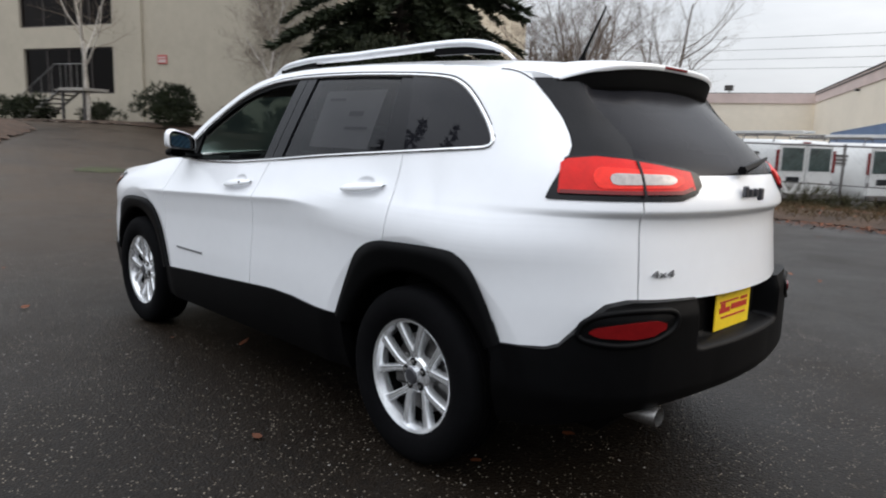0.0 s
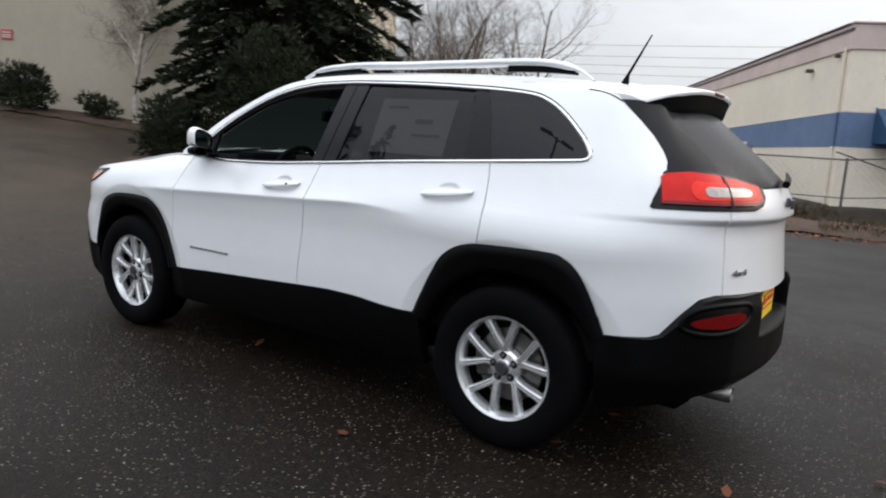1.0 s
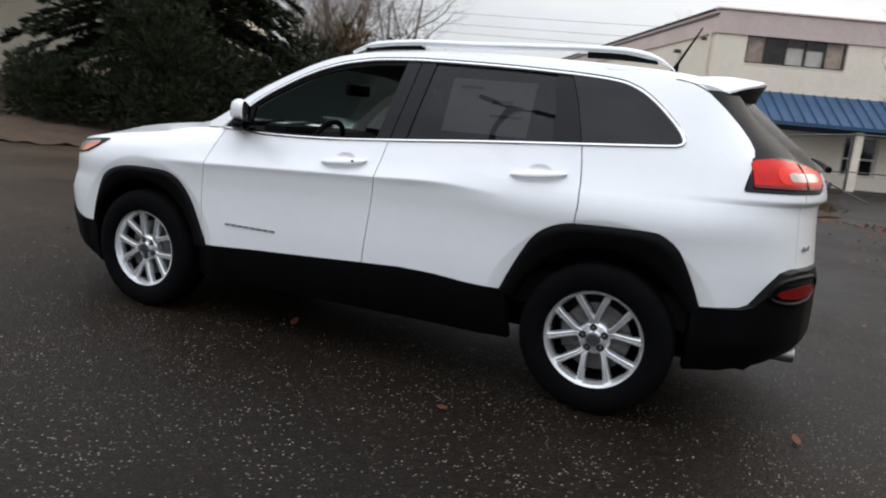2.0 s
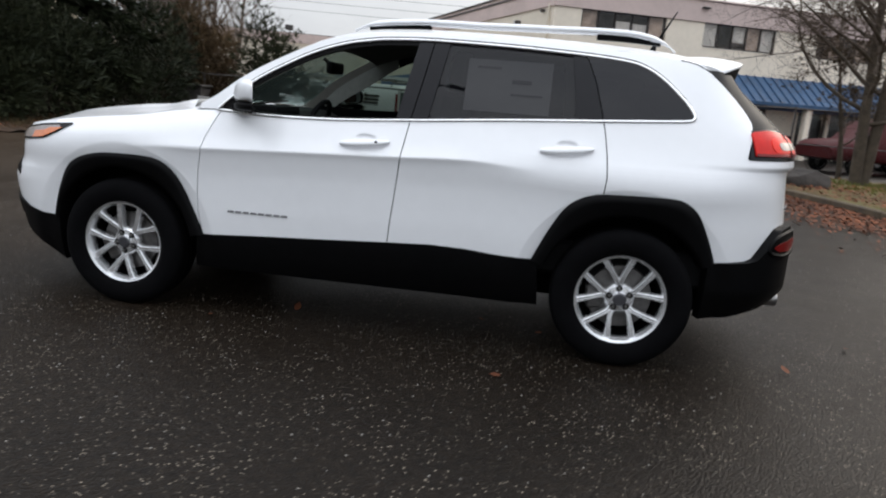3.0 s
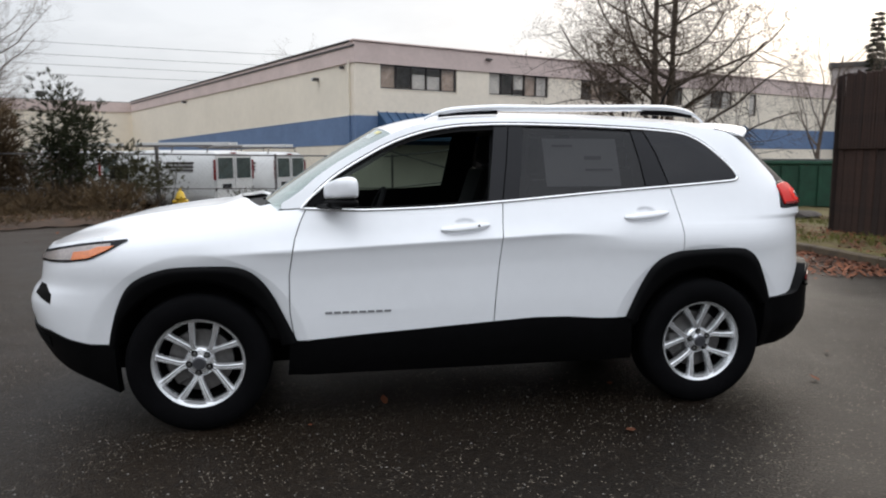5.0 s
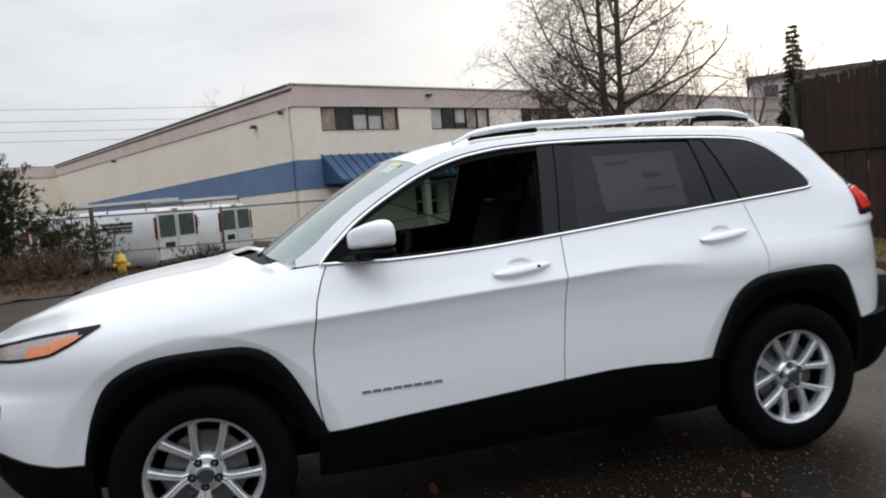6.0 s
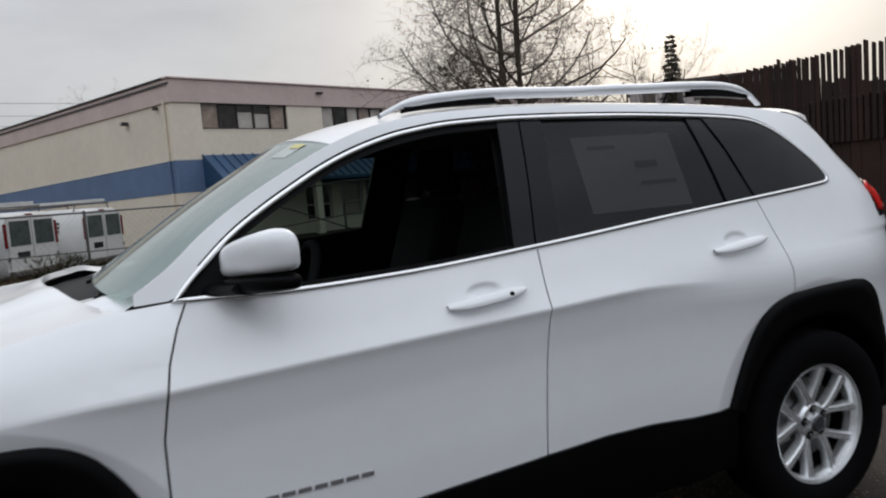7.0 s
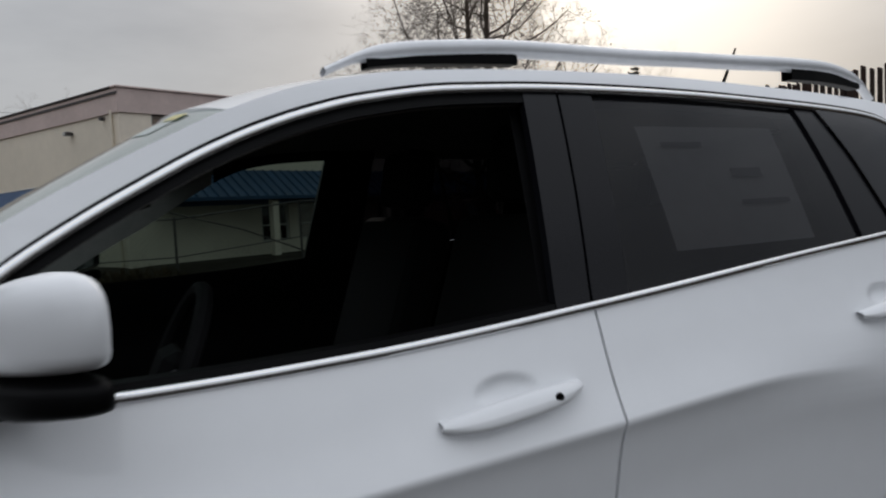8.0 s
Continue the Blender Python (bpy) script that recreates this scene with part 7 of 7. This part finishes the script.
def build_parked(at, turn, paint, label, tall=1.75, length=4.6, pickup=False):
    v = thing("parked_car", label, "car", pose(at[0], at[1], float(height(at[0], at[1])), 0, 0, turn), group="cars parked by the building")
    L, h = length, tall
    if pickup:
        st = [(0, .45, 1.05, .88, .86, .95), (.1, .40, 1.08, .92, .90, .98), (1.7, .40, 1.08, .92, .90, .98), (1.75, .40, h, .92, .72, 1.05), (3.0, .40, h, .92, .72, 1.05), (3.5, .40, 1.10, .92, .84, 1.0), (L - .2, .42, 1.0, .90, .80, .92), (L, .48, .85, .82, .7, .75)]
    else:
        st = [(0, .48, .98, .84, .76, .85), (.12, .38, h * .80, .90, .70, 1.0), (.5, .36, h, .92, .68, 1.0), (2.4, .36, h, .92, .68, 1.0), (3.3, .36, 1.08, .92, .82, .98), (L - .3, .38, .92, .90, .78, .86), (L, .45, .72, .80, .66, .66)]
    G = body_loft(st)
    sheet("body", G, None, M[paint], v, flip=True)
    for i, fl in ((0, True), (-1, False)):
        vs = [tuple(p) for p in G[i][:-1]]
        link("end_panel", vs, [tuple(range(len(vs)))[::-1 if fl else 1]], M[paint], v, smooth=False)
    x0, x1 = (1.85, 2.95) if pickup else (.55, 2.75)
    for s in (-1, 1):
        for a, b in (((x0, (x0 + x1) / 2 - .04)), ((x0 + x1) / 2 + .04, x1)):
            yl, yh = s * .895, s * .735
            vs = [(a, yl, 1.10), (b, yl, 1.10), (b - .06, yh, h - .12), (a + .06, yh, h - .12), (a, yl * 1.02, 1.10), (b, yl * 1.02, 1.10), (b - .06, yh * 1.03, h - .12), (a + .06, yh * 1.03, h - .12)]
            link("side_window", vs, [(4, 5, 6, 7), (0, 1, 5, 4), (1, 2, 6, 5), (2, 3, 7, 6), (3, 0, 4, 7)], M["pane"], v, smooth=False)
        for x in (.85, L - .95):
            wheel_simple(v, (x, s * .80, .33), .33, .11, s)
            lathe("arch", [(.39, -.01), (.43, .02)], M["rubber"], v, "", 28, 'y', (x, s * .915, .34))
        box("tail_lamp", (-.02, s * .66 - .12, .82), (.03, s * .66 + .12, .98), M["dark_red"], v, bevel=.01)
    if not pickup:
        yw, yt = .70, .56
        vs = [(.052, -yw, 1.06), (.052, yw, 1.06), (.395, yt, h - .14), (.395, -yt, h - .14), (.02, -yw, 1.07), (.02, yw, 1.07), (.36, yt, h - .12), (.36, -yt, h - .12)]
        link("rear_window", vs, [(4, 7, 6, 5), (0, 1, 5, 4), (1, 2, 6, 5), (2, 3, 7, 6), (3, 0, 4, 7)], M["pane"], v, "dark rear window", smooth=False)
        box("plate_panel", (-.03, -.26, .70), (-.012, .26, .84), M["post_white"], v)
    box("bumper", (-.09, -.86, .42), (.02, .86, .58), M["galv"], v, bevel=.03)
    return v


def build_chain_fence():
    f = thing("chain_link_fence", "rusty galvanised chain-link fence with pipe rails", "fence")
    pts = [(-16.0, 17.3), (-9.9, 16.2), (-5.35, 15.9), (-2.2, 16.3), (1.2, 16.6), (4.4, 16.7), (7.4, 16.6), (10.5, 16.4)]
    tops = 1.80
    wires = Soup()
    for k, (x, y) in enumerate(pts):
        z = float(height(x, y))
        big = k == 2
        tube("post", [(x, y, z - .1), (x, y, z + tops + (.22 if big else .05))], .055 if big else .032, M["galv"], f, sides=8)
    for (a, b) in zip(pts, pts[1:]):
        za, zb = float(height(*a)), float(height(*b))
        tube("top_rail", [(a[0], a[1], za + tops), (b[0], b[1], zb + tops)], .024, M["galv"], f, sides=6)
        tube("mid_rail", [(a[0], a[1], za + .85), (b[0], b[1], zb + .85)], .016, M["galv"], f, sides=6)
        L = math.dist(a, b)
        n = int(L / .14)
        for i in range(-12, n):
            for sgn in (1, -1):
                u0, u1 = (i, i + 11) if sgn > 0 else (i + 11, i)
                p, q = np.array([u0 / n, .08]), np.array([u1 / n, tops - .02])
                if max(p[0], q[0]) > 1 or min(p[0], q[0]) < 0:
                    continue
                P = [(a[0] + (b[0] - a[0]) * t[0], a[1] + (b[1] - a[1]) * t[0], za + (zb - za) * t[0] + t[1]) for t in (p, q)]
                wires.tube([Vector(P[0]), Vector(P[1])], .0013, 3)
    wires.make("wire_mesh", M["galv"], f)
    # a loose pipe leaning across the fence
    tube("loose_pipe", [(1.0, 15.9, 1.55), (2.6, 15.2, 1.05), (4.6, 14.2, .15)], .02, M["metal_dark"], f, "dark sagging cable", 6)


def build_board_fence():
    f = thing("board_fence", "tall rusty brown fence of uneven upright boards", "fence")
    rng = random.Random(9)
    shared = {}

    def board(x, y, w, z0, z1, deep, turn=0):
        key = (round(w, 2), round(z1 - z0, 2), turn)
        if key not in shared:
            bm = bmesh.new()
            ww, hh = (w, deep) if turn else (deep, w)
            add_box(bm, (-ww / 2, -hh / 2, 0), (ww / 2, hh / 2, z1 - z0), .006)
            for v in bm.verts:
                if v.co.z > (z1 - z0) * .9:
                    v.co.z += .03 * (v.co.x + v.co.y) / max(w, .02)
            o = part("board", bm, M["boards"], f)
            shared[key] = o.data
        else:
            o = new("board", shared[key])
            o.parent = f
        o.matrix_basis = pose(x, y, z0, rng.uniform(-.5, .5), rng.uniform(-.5, .5), 0)
    z0 = .02
    # close boards low down, spaced slats above
    y = 6.25
    while y > -12:
        w = .14
        board(7.86, y - w / 2, w - .004, z0, 2.1, .030)
        y -= w
    y = 6.22
    k = 0
    while y > -12:
        w = rng.choice((.055, .06, .065))
        gap = .004 if y > 4.4 or -8 < y < 2.2 and (int(y * .7) % 3 == 0) else rng.choice((.02, .028, .036))
        top = 2.72 + rng.choice((-.015, 0, 0, .015)) + (.06 if k % 17 == 5 else 0)
        board(7.815, y - w / 2, w, 1.5, round(top, 2), .024)
        y -= w + gap
        k += 1
    # the return at the far end
    x = 7.80
    while x < 12.5:
        board(x + .07, 6.30, .136, z0, 2.70 + rng.choice((-.03, 0, .03)), .030, 1)
        x += .14
    for yy in (6.1, 3.7, 1.3, -1.1, -3.5, -5.9, -8.3, -10.7):
        box("post", (7.90, yy - .05, 0), (8.0, yy + .05, 2.75), M["boards"], f)
    for z in (.4, 1.35, 2.0):
        box("rail", (7.885, -12, z), (7.93, 6.2, z + .09), M["boards"], f)
    tube("stake", [(7.7, 2.55, 2.4), (7.7, 2.72, 3.28)], .018, M["boards"], f, sides=5)


def build_dumpster():
    d = thing("dumpster", "dark green steel dumpster standing beyond the grass", "dumpster", pose(9.35, 12.3, float(height(9.35, 12)) + .02, 0, 0, -20))
    bm = bmesh.new()
    add_box(bm, (0, 0, .10), (3.4, 1.7, 1.22), .02)
    part("bin", bm, M["dump_green"], d)
    for k in range(8):
        box("rib", (.12 + k * .44, -.05, .12), (.20 + k * .44, -.002, 1.15), M["dump_green"], d, bevel=.01)
    box("rim", (-.05, -.06, 1.18), (3.45, 1.75, 1.27), M["dump_green"], d, bevel=.015)
    box("lid", (.0, .02, 1.275), (3.4, 1.7, 1.31), M["metal_dark"], d, bevel=.01)
    for x in (.3, 3.0):
        box("skid", (x, .1, -.01), (x + .15, 1.6, .10), M["metal_dark"], d)
    box("notice", (2.9, -.056, .75), (3.15, -.051, 1.0), M["yellow"], d)


def build_hydrant():
    h = thing("fire_hydrant", "yellow fire hydrant in the dry grass", "hydrant", pose(-4.62, 15.1, float(height(-4.6, 15.1)) + .08))
    lathe("barrel", [(.0, 0), (.17, 0), (.17, .05), (.11, .06), (.105, .42), (.14, .44), (.14, .48), (.12, .50), (.10, .58), (.06, .64), (.0, .66)], M["hydrant"], h, "", 24, 'z')
    lathe("top_nut", [(.0, .72), (.03, .72), (.03, .64), (.0, .64)], M["hydrant"], h, "", 6, 'z')
    for a, r in ((0, .05), (90, .065), (180, .05)):
        o = lathe("outlet", [(.0, .20), (r, .20), (r * 1.15, .17), (r, .09), (r, .0)], M["hydrant"], h, "", 16, 'y')
        o.matrix_basis = pose(0, 0, .36, 0, 0, a - 90)


def build_small_yard():
    m = thing("marker_post", "white plastic utility marker post", "marker post", pose(-9.35, 15.0, float(height(-9.35, 15.0)) + .05, 2, 3, 20))
    box("post", (-.17, -.02, 0), (.17, .02, .98), M["post_white"], m, bevel=.008)
    box("label", (-.08, -.024, .6), (.08, -.0205, .75), M["ink"], m)
    c = thing("utility_cabinet", "dark metal cabinet among the bushes", "cabinet", pose(-10.2, 15.9, float(height(-10, 15.9))))
    box("case", (-.5, -.3, 0), (.5, .3, 1.35), M["metal_dark"], c, bevel=.02)
    box("cap", (-.56, -.36, 1.35), (.56, .36, 1.43), M["metal_dark"], c, bevel=.02)
    for x, y, r, tall in ((8.15, 8.9, .50, .48), (8.9, 8.6, .35, .48), (5.85, 10.5, .36, .85)):
        bm = bmesh.new()
        bmesh.ops.create_icosphere(bm, subdivisions=3, radius=1)
        for v in bm.verts:
            n = v.co.normalized()
            k = 1 + .25 * noise.noise(n * 1.7 + Vector((x, y, 0))) + .06 * noise.noise(n * 6)
            v.co = Vector((n.x * r * 1.5 * k, n.y * r * k, n.z * r * tall * k))
        o = part("boulder", bm, M["rock"], smooth=True)
        o.matrix_basis = pose(x, y, .12)
        tagged(o, "low dark boulder in the leaves", "rock", group="boulders on the island")
    w = thing("power_lines", "thin power lines high over the yard", "power line")
    for k, (z, dy) in enumerate(((13.0, 0), (12.0, .6), (11.0, 1.2), (14.2, -.8))):
        a, b = Vector((-75, 75 + dy, z + 1)), Vector((75, 92 + dy, z))
        pts = [a.lerp(b, t) + Vector((0, 0, -3.0 * 4 * t * (1 - t) * .5)) for t in np.linspace(0, 1, 30)]
        tube("wire", pts, .024, M["wire"], w, sides=4)
    for x, y in ((-75, 75.5), (75, 92.5)):
        tube("pole", [(x, y, 0), (x, y, 15.5)], .16, M["bark"], w, sides=8)
    # the lot's own light, seen in the car's windows
    q = thing("street_lamp", "tall dark parking lot lamp with two flat heads", "street lamp", pose(-2.2, -8.5, 0, 0, 0, -20))
    tube("pole", [(0, 0, -.05), (0, 0, .6), (0, 0, 10.0)], [.13, .09, .06], M["metal_dark"], q, sides=10)
    for s in (-1, 1):
        tube("arm", [(0, 0, 9.9), (s * .3, 0, 10.0)], .03, M["metal_dark"], q, sides=6)
        box("head", (s * .58 - .32, -.11, 9.98), (s * .58 + .32, .11, 10.05), M["metal_dark"], q, "flat lamp head", bevel=.03)
    p = thing("lamp_pole", "slim pole behind the board fence", "pole", pose(15.3, 15.0, 0))
    tube("shaft", [(0, 0, 0), (0, 0, 3.75)], .06, M["metal_dark"], p, sides=8)


M["rock"] = mat("dark_rock", (0.045, 0.038, 0.033), 0.9, vary=0.4, scale=4, bump=1.0, bscale=12)
M["wire"] = mat("wire_grey", (0.25, 0.26, 0.27), 0.7)
build_van((-3.55, 17.7), 150, "white work van with a ladder rack and dark rear windows")
build_van((-2.0, 20.1), 150, "white work van with a ladder on the roof rack")
build_van((-7.8, 21.2), 152, "white work van half hidden by bushes")
build_parked((13.6, 22.6), 100, "red_paint", "red sport utility car parked nose to the building", 1.70, 4.5)
build_parked((13.5, 21.4), 202, "maroon", "dark maroon pickup truck parked along the building", 1.70, 4.8, True)
build_chain_fence()
build_board_fence()
build_dumpster()
build_hydrant()
build_small_yard()
